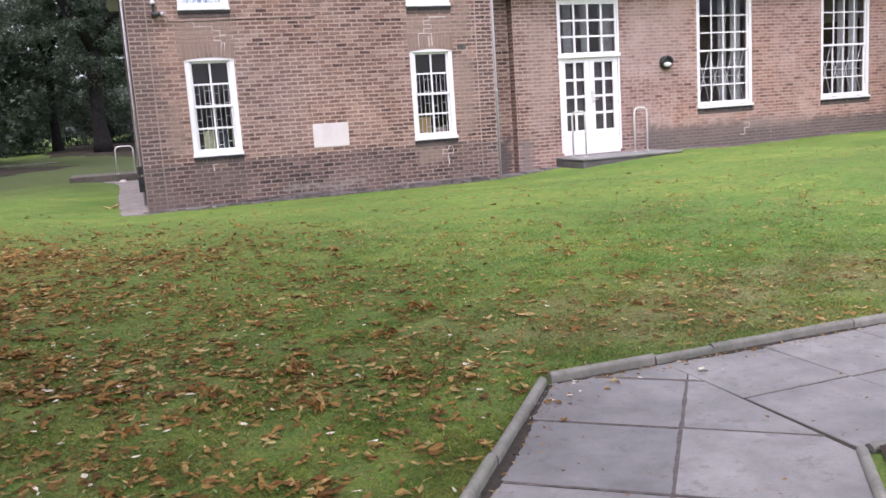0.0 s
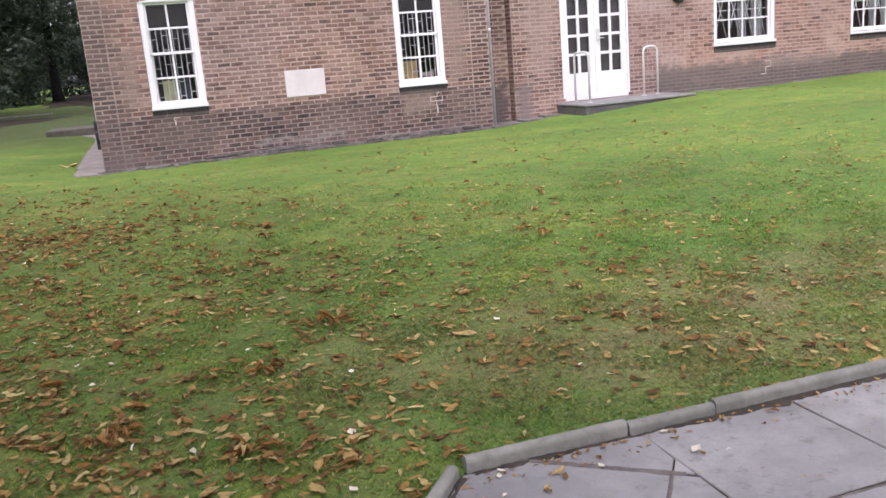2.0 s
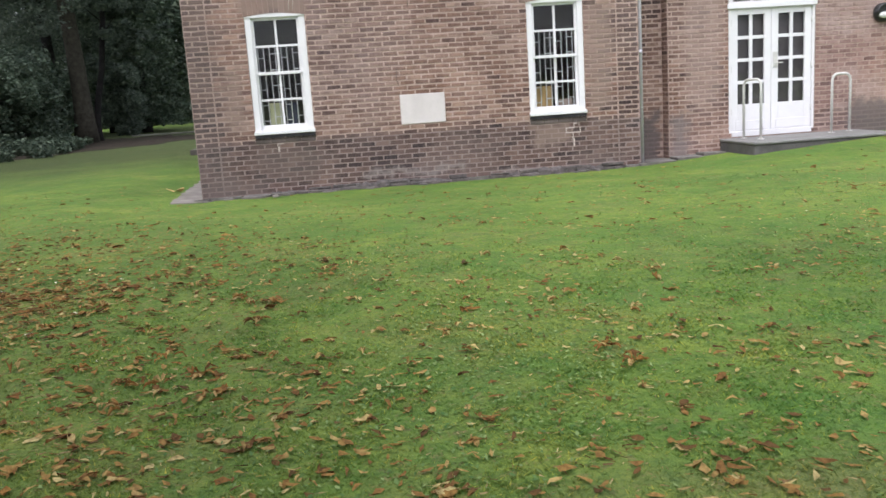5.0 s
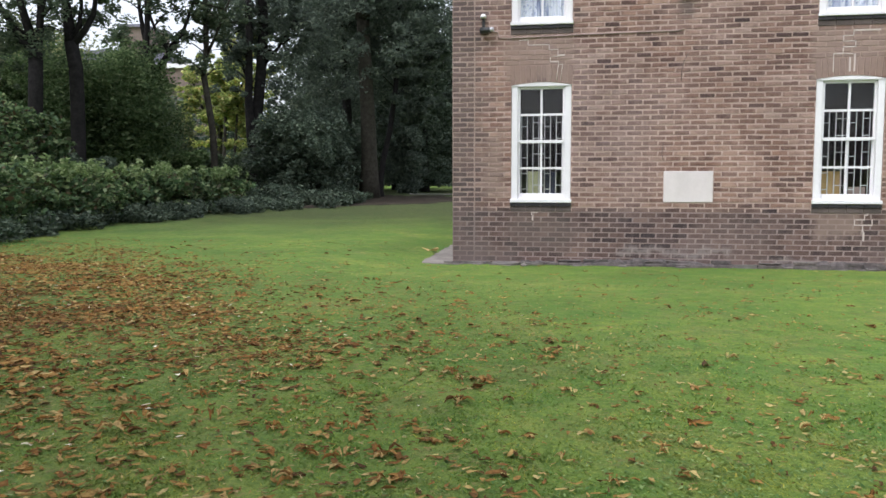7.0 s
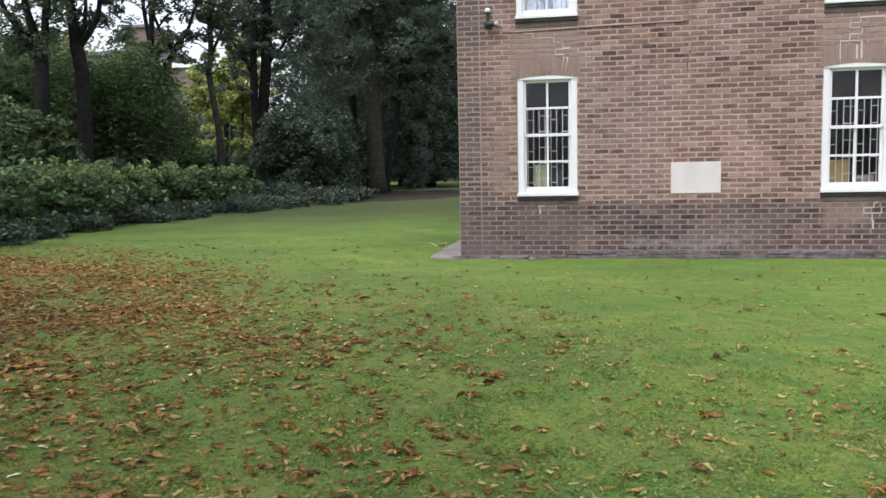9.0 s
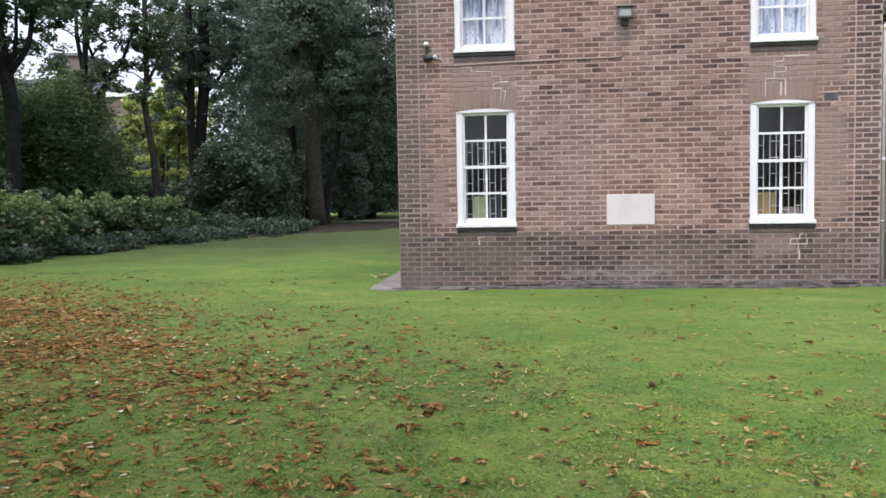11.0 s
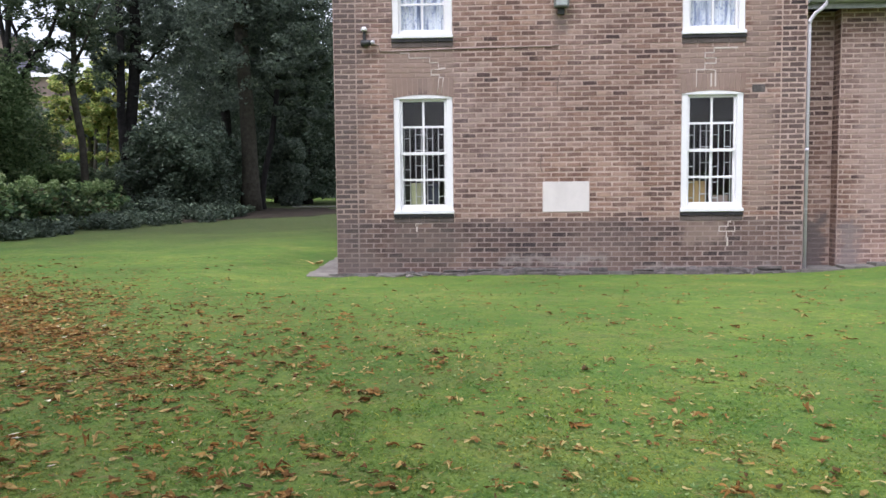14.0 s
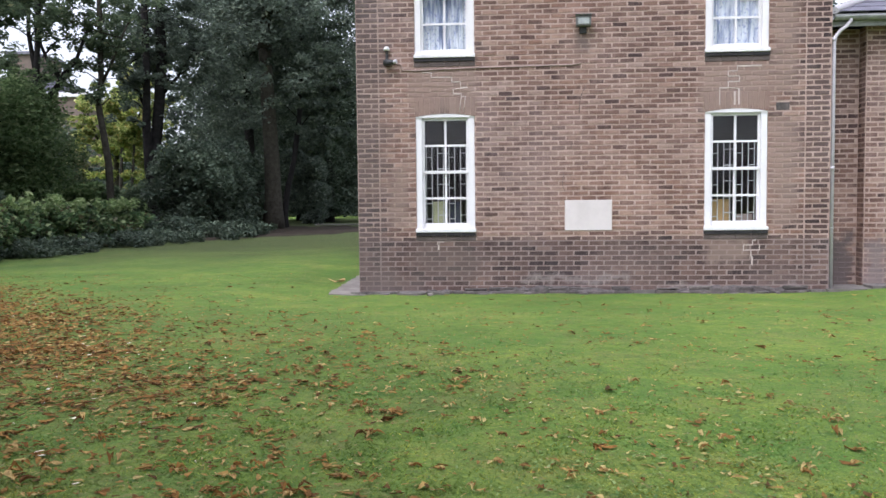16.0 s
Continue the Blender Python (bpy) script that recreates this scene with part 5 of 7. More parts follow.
# ------------------------------------------------------------------ edging, paving, wall foot


def edging(p, q, w=0.044, top=0.128, seed=0, short=()):
    """A run of round-topped edging stones, each one a piece."""
    p, q = Vector((*p, 0)), Vector((*q, 0))
    way = (q - p).normalized()
    side = Vector((-way.y, way.x, 0))
    length = (q - p).length
    g = tagged(empty("edging", (*p.xy, 0)), "round-topped grey concrete edging stones along the path", "kerb", kind="structure")
    ends = [0.0]
    for piece in short:
        ends.append(ends[-1] + piece)
    n = max(1, round((length - ends[-1]) / 0.915))
    ends += [ends[-1] + (length - ends[-1]) * (k + 1) / n for k in range(n)]
    rng = random.Random(seed)
    prof = [(-w / 2, -0.1)] + [(-w / 2 * math.cos(math.pi * k / 10), top - 0.021 + 0.021 * math.sin(math.pi * k / 10)) for k in range(11)] + [(w / 2, -0.1)]
    for a, b in zip(ends, ends[1:]):
        a, b = a + 0.003, b - 0.003
        dz, ds = rng.uniform(-0.005, 0.005), rng.uniform(-0.004, 0.004)
        verts = [p + way * e + side * (s + ds) + Vector((0, 0, z + dz)) for e in (a, b) for s, z in prof]
        m = len(prof)
        faces = [(j, (j + 1) % m, m + (j + 1) % m, m + j) for j in range(m)] + [tuple(range(m))[::-1], tuple(range(m, 2 * m))]
        put("edging_stone", raw("edging_stone", verts, faces, KERB), g)
    return g


def at_uv(u, v):
    return KC + u * U + v * V


edging(KC - 0.012 * U - 0.026 * V, at_uv(-7.5, -0.026), seed=1)
edging((KC[0] + 0.02, KC[1] + 0.022), (16.5, KC[1] + 0.026 + KERB_SLOPE * (16.5 - KC[0])), seed=2, short=(0.585, 0.345))
inner = np.array((2.285, 2.065))
edging(inner, inner - 6.0 * U, top=0.108, seed=3)
edging((inner[0] + 0.03, inner[1]), (16.5, inner[1] + KERB_SLOPE * (16.5 - inner[0])), top=0.108, seed=4)


def paving():
    g = tagged(empty("pavement", (0, 0, 0)), "grey concrete paving slabs with dark joints", "paving", kind="structure")
    rng = random.Random(8)
    s = 0.60

    def clip(poly, keep):
        out = []
        for a, b in zip(poly, poly[1:] + poly[:1]):
            ka, kb = keep(a), keep(b)
            if ka >= 0:
                out.append(a)
            if ka * kb < 0:
                t = ka / (ka - kb)
                out.append((a[0] + t * (b[0] - a[0]), a[1] + t * (b[1] - a[1])))
        return out

    def slab(poly):
        if len(poly) < 3:
            return
        cx, cy = sum(p[0] for p in poly) / len(poly), sum(p[1] for p in poly) / len(poly)
        area = abs(sum(a[0] * b[1] - b[0] * a[1] for a, b in zip(poly, poly[1:] + poly[:1]))) / 2
        if area < 0.0015:
            return
        z = PAVE_Z + rng.uniform(-0.0015, 0.0015)
        tilt = (rng.uniform(-0.003, 0.003), rng.uniform(-0.003, 0.003))
        def inset(p, d):
            k = 1.41 * d / max(math.hypot(cx - p[0], cy - p[1]), 0.03)
            return (p[0] + (cx - p[0]) * k, p[1] + (cy - p[1]) * k)

        lo = [(*inset(p, 0.003), PAVE_Z - 0.045) for p in poly]
        mid = [(*inset(p, 0.003), z - 0.003 + tilt[0] * (p[0] - cx) + tilt[1] * (p[1] - cy)) for p in poly]
        hi = [(*inset(p, 0.0055), z + tilt[0] * (p[0] - cx) + tilt[1] * (p[1] - cy)) for p in poly]
        m = len(poly)
        faces = [tuple(range(2 * m, 3 * m))] + [(r * m + j, r * m + (j + 1) % m, (r + 1) * m + (j + 1) % m, (r + 1) * m + j) for r in (0, 1) for j in range(m)]
        me = raw("paving_slab", lo + mid + hi, faces, CONCRETE)
        bm = bmesh.new()
        bm.from_mesh(me)
        bmesh.ops.recalc_face_normals(bm, faces=bm.faces)
        bm.to_mesh(me)
        bm.free()
        put("paving_slab", me, g)

    split = lambda p: 2.29 + 0.03 * (p[1] - 2.7) - p[0]
    top = lambda p: KC[1] + KERB_SLOPE * (p[0] - KC[0]) - 0.004 - p[1]
    # slanting field along the first run of edging
    for iu in range(-13, 3):
        for iv in range(0, 2):
            u0, v0 = 0.13 + s * (iu - 1) * 1.015, 0.03 + iv * 0.61
            lap = 0.03 if iv == 0 else 0.0
            poly = [tuple(at_uv(u0 + du, v0 + dv)) for du, dv in ((0.006, -lap), (0.006, 0.61 if iv == 0 else 0.63), (s * 1.015 - 0.006, 0.61 if iv == 0 else 0.63), (s * 1.015 - 0.006, -lap))]
            poly = clip(clip(clip(poly, top), split), lambda p: (p[0] - KC[0]) * V[0] + (p[1] - KC[1]) * V[1] - 0.004)
            slab(poly)
    # square field to the side of it
    for ix in range(0, 24):
        for iy in range(0, 2):
            x0, y1 = 2.30 + 0.6 * ix, 3.31 - 0.601 * iy
            y0 = y1 - 0.589 if iy == 0 else y1 - 0.625
            y1 += 0.03 if iy == 0 else 0.0
            drop = KERB_SLOPE * (x0 - 2.3)
            poly = clip([(x0, y0 + drop), (x0 + 0.6, y0 + drop), (x0 + 0.6, y1 + drop), (x0, y1 + drop)], top)
            slab(poly)
    bed = [(*at_uv(-7.5, 0.0), 0), (*at_uv(-7.5, PATH_WIDE), 0), (*at_uv(0, PATH_WIDE), 0), (*at_uv(0, 0), 0)]
    verts = [(p[0], p[1], PAVE_Z - 0.0045) for p in bed] + [(1.8, 2.06, PAVE_Z - 0.0055), (16.5, 1.8, PAVE_Z - 0.0055), (16.5, 3.09, PAVE_Z - 0.0055), (1.67, 3.355, PAVE_Z - 0.0055)]
    put("joint_bed", raw("joint_bed", verts, [(0, 1, 2, 3), (4, 5, 6, 7)], SOIL), g, "dark soil in the joints")

    # dirt that has washed into the joints, and against the edging stones dirt with their shade
    def dirt_line(p, q, wide, mat, seed, lean=0.0):
        rnd = random.Random(seed)
        p, q = Vector((*p, 0)), Vector((*q, 0))
        n = max(6, int((q - p).length / 0.022))
        way = (q - p).normalized()
        side = Vector((-way.y, way.x, 0))
        w, verts, faces = wide, [], []
        for k in range(n + 1):
            w = min(1.9 * wide, max(0.25 * wide, w + rnd.uniform(-0.35, 0.35) * wide))
            c = p.lerp(q, k / n) + side * rnd.uniform(-0.15, 0.15) * wide
            c.z = PAVE_Z
            verts += [c - side * w * (1 - lean) + Vector((0, 0, -0.002)), c + Vector((0, 0, 0.0035 + 0.004 * abs(lean))), c + side * w * (1 + lean) + Vector((0, 0, -0.002))]
        for k in range(n):
            for j in (0, 1):
                i = 3 * k + j
                faces.append((i, i + 1, i + 4, i + 3))
        put("dirt_line", raw("dirt_line", verts, faces, mat), g, "brown dirt washed into the joint")

    dirt_line(at_uv(-5.5, 0.64), at_uv(0.12, 0.64), 0.009, DIRT, 1)
    for k in range(-7, 1):
        u, far = 0.13 + 0.609 * k, 1.22
        while far > 0.1 and at_uv(u, far)[0] > 2.28:
            far -= 0.01
        dirt_line(at_uv(u, 0.05), at_uv(u, far), 0.010, DIRT, 10 + k)
    dirt_line((2.33, 2.709), (8.0, 2.709 + KERB_SLOPE * 5.7), 0.011, DIRT, 30)
    # wide dark lines at the edging: dirt plus contact shade drawn as soil
    dirt_line(at_uv(-4.5, 0.018), at_uv(-0.02, 0.018), 0.026, SOIL, 31)
    dirt_line((1.70, KC[1] - 0.016), (8.0, KC[1] - 0.016 + KERB_SLOPE * 6.34), 0.026, SOIL, 32)


paving()
bed_corner = inner + np.array((0.05, -0.03))
bed_end = bed_corner - 1.1 * U
tagged(put("planting_bed", raw("planting_bed", [(bed_corner[0], bed_corner[1], 0.104), (bed_end[0], bed_end[1], 0.104), (3.0, bed_end[1], 0.104), (3.2, bed_corner[1] - 0.05, 0.104)], [(0, 1, 2, 3)], EARTH)), "dark bare soil bed inside the path corner", "soil", kind="structure")


def apron():
    g = tagged(empty("apron", (0, 16, 0)), "worn concrete apron slabs along the house side", "paving", kind="structure")
    edge = [(15.72, -0.35), (17.0, -0.40), (18.6, -0.44), (20.2, -0.46), (22.0, -0.46), (24.5, -0.46), (26.5, -0.60), (27.68, -1.0)]
    ragged = random.Random(12)
    for (ya, xa), (yb, xb) in zip(edge, edge[1:]):
        rim = []
        for k in range(9):
            t = k / 8
            rim.append((xb + (xa - xb) * t + (ragged.uniform(-0.035, 0.03) if 0 < k < 8 else 0.02), yb - 0.01 + (ya - yb + 0.02) * t))
        if ya < 16:
            rim += [(xa + (BLOCK_X0 - xa) * t + ragged.uniform(-0.02, 0.02), ya + 0.01 + ragged.uniform(-0.05, 0.04)) for t in (0.2, 0.35, 0.5, 0.65, 0.8)]
        rim += [(BLOCK_X0, ya + 0.01), (BLOCK_X0, yb - 0.01)]
        top = [(x, y, float(ground_z(x, y)) + 0.014) for x, y in rim]
        n = len(top)
        verts = top + [(x, y, z - 0.08) for x, y, z in top]
        put("apron_slab", raw("apron_slab", verts, [tuple(range(n))] + [(k, n + k, n + (k + 1) % n, (k + 1) % n) for k in range(n)], APRON), g)
    foot = tagged(empty("wall_foot", (0, 15.9, 0)), "broken concrete strip at the foot of the walls", "paving", kind="structure")
    rng = random.Random(3)
    x = BLOCK_X0 - 0.12
    while x < 1.2:
        w, wide = rng.uniform(0.22, 0.48), rng.uniform(0.10, 0.24)
        z = float(ground_z(x, 15.9)) + rng.uniform(0.02, 0.045)
        n = 9
        rim = []
        for k in range(n):
            a = 2 * math.pi * (k + 0.5) / n
            px = x + w / 2 + (w / 2) * max(-1, min(1, 1.3 * math.cos(a))) * rng.uniform(0.82, 1.02)
            py = WALL_Y - 0.012 - wide / 2 + (wide / 2) * max(-1, min(1, 1.3 * math.sin(a))) * rng.uniform(0.8, 1.0)
            rim.append((px, min(py, WALL_Y - 0.012)))
        tilt = rng.uniform(-0.10, 0.16)
        top = [(px, py, z + tilt * (py - WALL_Y + wide / 2) + rng.uniform(-0.004, 0.004)) for px, py in rim]
        bottom = [(px + rng.uniform(-0.012, 0.012), py, z - 0.06) for px, py in rim]
        faces = [tuple(range(n))] + [(k, n + k, n + (k + 1) % n, (k + 1) % n) for k in range(n)]
        put("foot_slab", raw("foot_slab", top + bottom, faces, SILL2), foot)
        x += w * 0.96
    # rough cement fillet along the rest of the house front
    m = 110
    verts, faces = [], []
    for k in range(m + 1):
        fx = 1.15 + (BLOCK_X1 - 0.02 - 1.15) * k / m
        g = float(ground_z(fx, 15.9))
        rise = g + 0.075 + 0.035 * math.sin(2.3 * fx + 1.0) + rng.uniform(-0.014, 0.014)
        deep = 0.05 + 0.02 * math.sin(3.7 * fx) + rng.uniform(-0.012, 0.012)
        wob = [rng.uniform(-0.008, 0.008) for _ in range(3)]
        verts += [(fx, WALL_Y - 0.004, rise + wob[0]), (fx, WALL_Y - 0.4 * deep - 0.012, rise - 0.012 + wob[1]), (fx, WALL_Y - deep - 0.012, rise - 0.045 + wob[2]), (fx, WALL_Y - deep - 0.035, g - 0.05)]
    for k in range(m):
        for j in range(3):
            i = 4 * k + j
            faces.append((i, i + 1, i + 5, i + 4))
    put("cement_fillet", raw("cement_fillet", verts, faces, FOOT), foot, "dark crumbling cement fillet")
    # broken footing course in front of it
    x = 0.95
    while x < BLOCK_X1 - 0.25:
        w = rng.uniform(0.10, 0.40)
        g = float(ground_z(x + w / 2, 15.88))
        for low, high in ((-0.04, rng.uniform(0.028, 0.05)), (rng.uniform(0.052, 0.062), rng.uniform(0.078, 0.108))):
            if low > 0 and rng.random() < 0.45:
                continue
            out = (0.085 if low < 0 else 0.055) + rng.uniform(-0.02, 0.025)
            bm = box(x + rng.uniform(0, 0.03), x + w - rng.uniform(0.005, 0.03), WALL_Y - out, WALL_Y - 0.01, g + low, g + high, 0.007)
            for v in bm.verts:
                v.co += Vector((rng.uniform(-0.012, 0.012), rng.uniform(-0.006, 0.006), rng.uniform(-0.009, 0.006)))
            part("footing_stone", bm, SILL2 if rng.random() < 0.14 else FOOT, foot)
        x += w
    for k in range(26):
        x, w, h = rng.choice((rng.uniform(0.1, 1.8), rng.uniform(0.1, 6.9))), rng.uniform(0.02, 0.07), rng.uniform(0.008, 0.03)
        y = WALL_Y - rng.uniform(0.09, 0.26 if x < 1.8 else 0.13)
        z = float(ground_z(x, y))
        bm = box(x - w, x + w, y - 0.6 * w, y + 0.6 * w, z - 0.03, z + h, 0.006)
        for v in bm.verts:
            v.co += Vector((rng.uniform(-0.02, 0.02), rng.uniform(-0.015, 0.01), rng.uniform(-0.01, 0.01)))
        part("stone_fragment", bm, SILL2, foot)
    for x0, x1, y0, y1 in ((7.04, 7.66, WALL_Y - 0.10, RECESS_Y - 0.02), (7.68, 8.12, WALL_Y - 0.06, HALL_Y - 0.01), (8.14, 8.54, WALL_Y - 0.02, HALL_Y - 0.01)):
        z = float(ground_z((x0 + x1) / 2, 15.9)) + 0.035
        bm = box(x0, x1, y0, y1, z - 0.12, z, 0.008)
        for v in bm.verts:
            v.co.z += rng.uniform(-0.008, 0.008)
        part("foot_slab", bm, SILL2, foot)
    x = 7.6
    while x < WING_X - 0.4:
        w = rng.uniform(0.4, 1.0)
        if not 7.9 < x < 11.1:
            z = float(ground_z(x, 16.1)) + rng.uniform(0.0, 0.03)
            part("foot_slab", box(x, x + w - 0.012, HALL_Y - rng.uniform(0.06, 0.14), HALL_Y - 0.012, z - 0.1, z, 0.008), KERB, foot)
        x += w


apron()


def round_stone(x, y, r, mat, label):
    bm = bmesh.new()
    bmesh.ops.create_icosphere(bm, subdivisions=3, radius=1.0)
    rng = random.Random(9)
    lumps = [(Vector((rng.gauss(0, 1), rng.gauss(0, 1), rng.gauss(0, 1))).normalized(), rng.uniform(-0.18, 0.15)) for _ in range(9)]
    z = float(ground_z(x, y))
    for v in bm.verts:
        f = 1 + sum(a * max(0, v.co.dot(d)) ** 3 for d, a in lumps)
        v.co = Vector((x + v.co.x * r * f, y + v.co.y * 0.7 * r * f, z + 0.35 * r + v.co.z * 0.6 * r * f))
    return tagged(part("stone", bm, mat), label, "stone")


def yellow_leaf(x, y):
    """One large fresh leaf with five lobes, curled at the rim."""
    bm = bmesh.new()
    z = float(ground_z(x, y)) + 0.03
    mid = bm.verts.new((x, y, z))
    rim = []
    for k in range(20):
        a = 2 * math.pi * k / 20
        r = 0.065 + 0.06 * max(0.0, math.cos(2.5 * a)) ** 1.5 + 0.02 * math.sin(5 * a)
        rim.append(bm.verts.new((x + 1.3 * r * math.cos(a + 0.6), y + r * math.sin(a + 0.6), z + 0.35 * r * r / 0.15 + 0.02 * math.sin(3 * a))))
    for a, b in zip(rim, rim[1:] + rim[:1]):
        bm.faces.new((mid, a, b))
    return tagged(part("fallen_leaf", bm, CARD), "large yellow leaf lying by the side apron", "leaf")


round_stone(1.22, 15.62, 0.05, APRON, "small grey rounded stone lying at the wall foot")
round_stone(-0.40, 27.0, 0.11, STONE, "white stone lying on the side apron")
yellow_leaf(-0.56, 17.5)

# ------------------------------------------------------------------ trees and shrubs


WOOD = (-0.5, -0.25)


def leaf_cloud(rng, centres, spread, count, size, flat=0.75, far=False):
    """Small leaves round clump centres, pointed both ways near by and three-cornered far off: verts and corners as arrays."""
    k = rng.integers(0, len(centres), count)
    c = np.asarray(centres, float)[k]
    sp = np.asarray(spread, float)[k] if hasattr(spread, "__len__") else np.full(count, spread)
    off = rng.normal(0, 1, (count, 3))
    off /= np.maximum(np.linalg.norm(off, axis=1), 1e-6)[:, None]
    off *= (rng.random(count) ** 0.45)[:, None] * sp[:, None]
    off[:, 2] *= flat
    p = c + off
    a = rng.normal(0, 1, (count, 3))
    a[:, 2] *= 0.5
    a /= np.linalg.norm(a, axis=1)[:, None]
    b = np.cross(a, rng.normal(0, 1, (count, 3)))
    b /= np.maximum(np.linalg.norm(b, axis=1), 1e-6)[:, None]
    s = size * rng.uniform(0.6, 1.35, count)[:, None]
    if far:
        verts = np.stack([p - a * s, p + a * s * 0.5 + b * s * 0.62, p + a * s * 0.6 - b * s * 0.55], 1).reshape(-1, 3)
        return verts, np.arange(3 * count).reshape(-1, 3)
    verts = np.stack([p - a * s, p + b * s * 0.52, p + a * s, p - b * s * 0.52], 1).reshape(-1, 3)
    return verts, np.arange(4 * count).reshape(-1, 4)


def tree(base, height, radius, forks, crown, leaves, size, mat, bark, label, seed, lean=(0, 0), clumps=170, extra=(), low=0.42, branch=14):
    """A tapered trunk with limbs, and a crown of many small leaves in clumps."""
    rng = np.random.default_rng(seed)
    rnd = random.Random(seed)
    bx, by = base[0] + WOOD[0], base[1] + WOOD[1]
    bz = float(ground_z(bx, by))
    g = tagged(empty("tree", (bx, by, bz)), label, "tree", "woodland trees")
    bm = bmesh.new()
    split = height * low
    stem = []
    for k in range(9):
        t = k / 8
        wob = 0.09 * radius * 4 * math.sin(3.1 * t + seed)
        stem.append((bx + lean[0] * t + wob, by + lean[1] * t, bz - 0.15 + (split + 0.15) * t))
    flare = [radius * (1.45 if k == 0 else 1.12 if k == 1 else 1 - 0.035 * k) for k in range(9)]
    tube(bm, stem, flare, 14)
    part("trunk", bm, bark, g)
    tips = []
    top = Vector(stem[-1])
    for n in range(forks):
        ang = 2 * math.pi * n / forks + rnd.uniform(-0.4, 0.4) + seed
        out = rnd.uniform(0.25, 0.55) * (height - split) * (0.6 if forks > 1 else 0.12)
        end = top + Vector((math.cos(ang) * out, math.sin(ang) * out, (height - split) * rnd.uniform(0.75, 0.95)))
        pts = [top + Vector((0, 0, -0.25))]
        for k in range(1, 7):
            t = k / 6
            q = top.lerp(end, t) + Vector((math.cos(ang), math.sin(ang), 0)) * out * 0.35 * math.sin(t * math.pi)
            pts.append(q)
        r0 = radius * (0.72 if forks > 1 else 0.85)
        bm = tube(bmesh.new(), pts, [r0 * (1 - 0.83 * k / 6) for k in range(7)], 10)
        for m in range(branch // max(forks, 1)):
            t = rnd.uniform(0.15, 1.0)
            k = min(int(t * 6), 5)
            root = pts[k].lerp(pts[k + 1], t * 6 - k)
            a2 = rnd.uniform(0, 2 * math.pi)
            ln = rnd.uniform(0.25, 0.6) * crown[0] * 1.2
            tip = root + Vector((math.cos(a2) * ln, math.sin(a2) * ln, rnd.uniform(-0.1, 0.55) * ln))
            midp = root.lerp(tip, 0.5) + Vector((0, 0, 0.12 * ln))
            rr = r0 * (1 - 0.8 * t) * 0.45 + 0.015
            tube(bm, [root, midp, tip], [rr, rr * 0.6, rr * 0.25], 6)
            tips += [tip, midp]
        part("limb", bm, bark, g)
        tips.append(end)
    centres, spreads = [], []
    ctr = Vector((bx + lean[0] * 1.4, by + lean[1] * 1.4, bz + crown[3]))
    for n in range(clumps):
        if tips and n % 3 == 0:
            q = Vector(rnd.choice(tips)) + Vector((rnd.gauss(0, 0.4), rnd.gauss(0, 0.4), rnd.gauss(0, 0.3)))
        else:
            d = Vector((rnd.gauss(0, 1), rnd.gauss(0, 1), rnd.gauss(0, 1))).normalized() * rnd.random() ** 0.4
            q = ctr + Vector((d.x * crown[0], d.y * crown[1], d.z * crown[2]))
        centres.append(tuple(q))
        spreads.append(rnd.uniform(0.4, 1.2))
    centres += list(extra)
    spreads += [0.8] * len(extra)
    v, f = leaf_cloud(rng, centres, spreads, leaves, size, 0.6, by > 38)
    v[:, 2] = np.maximum(v[:, 2], bz + 0.3)
    put("crown", fast("crown", v, f, mat), g)
    return g


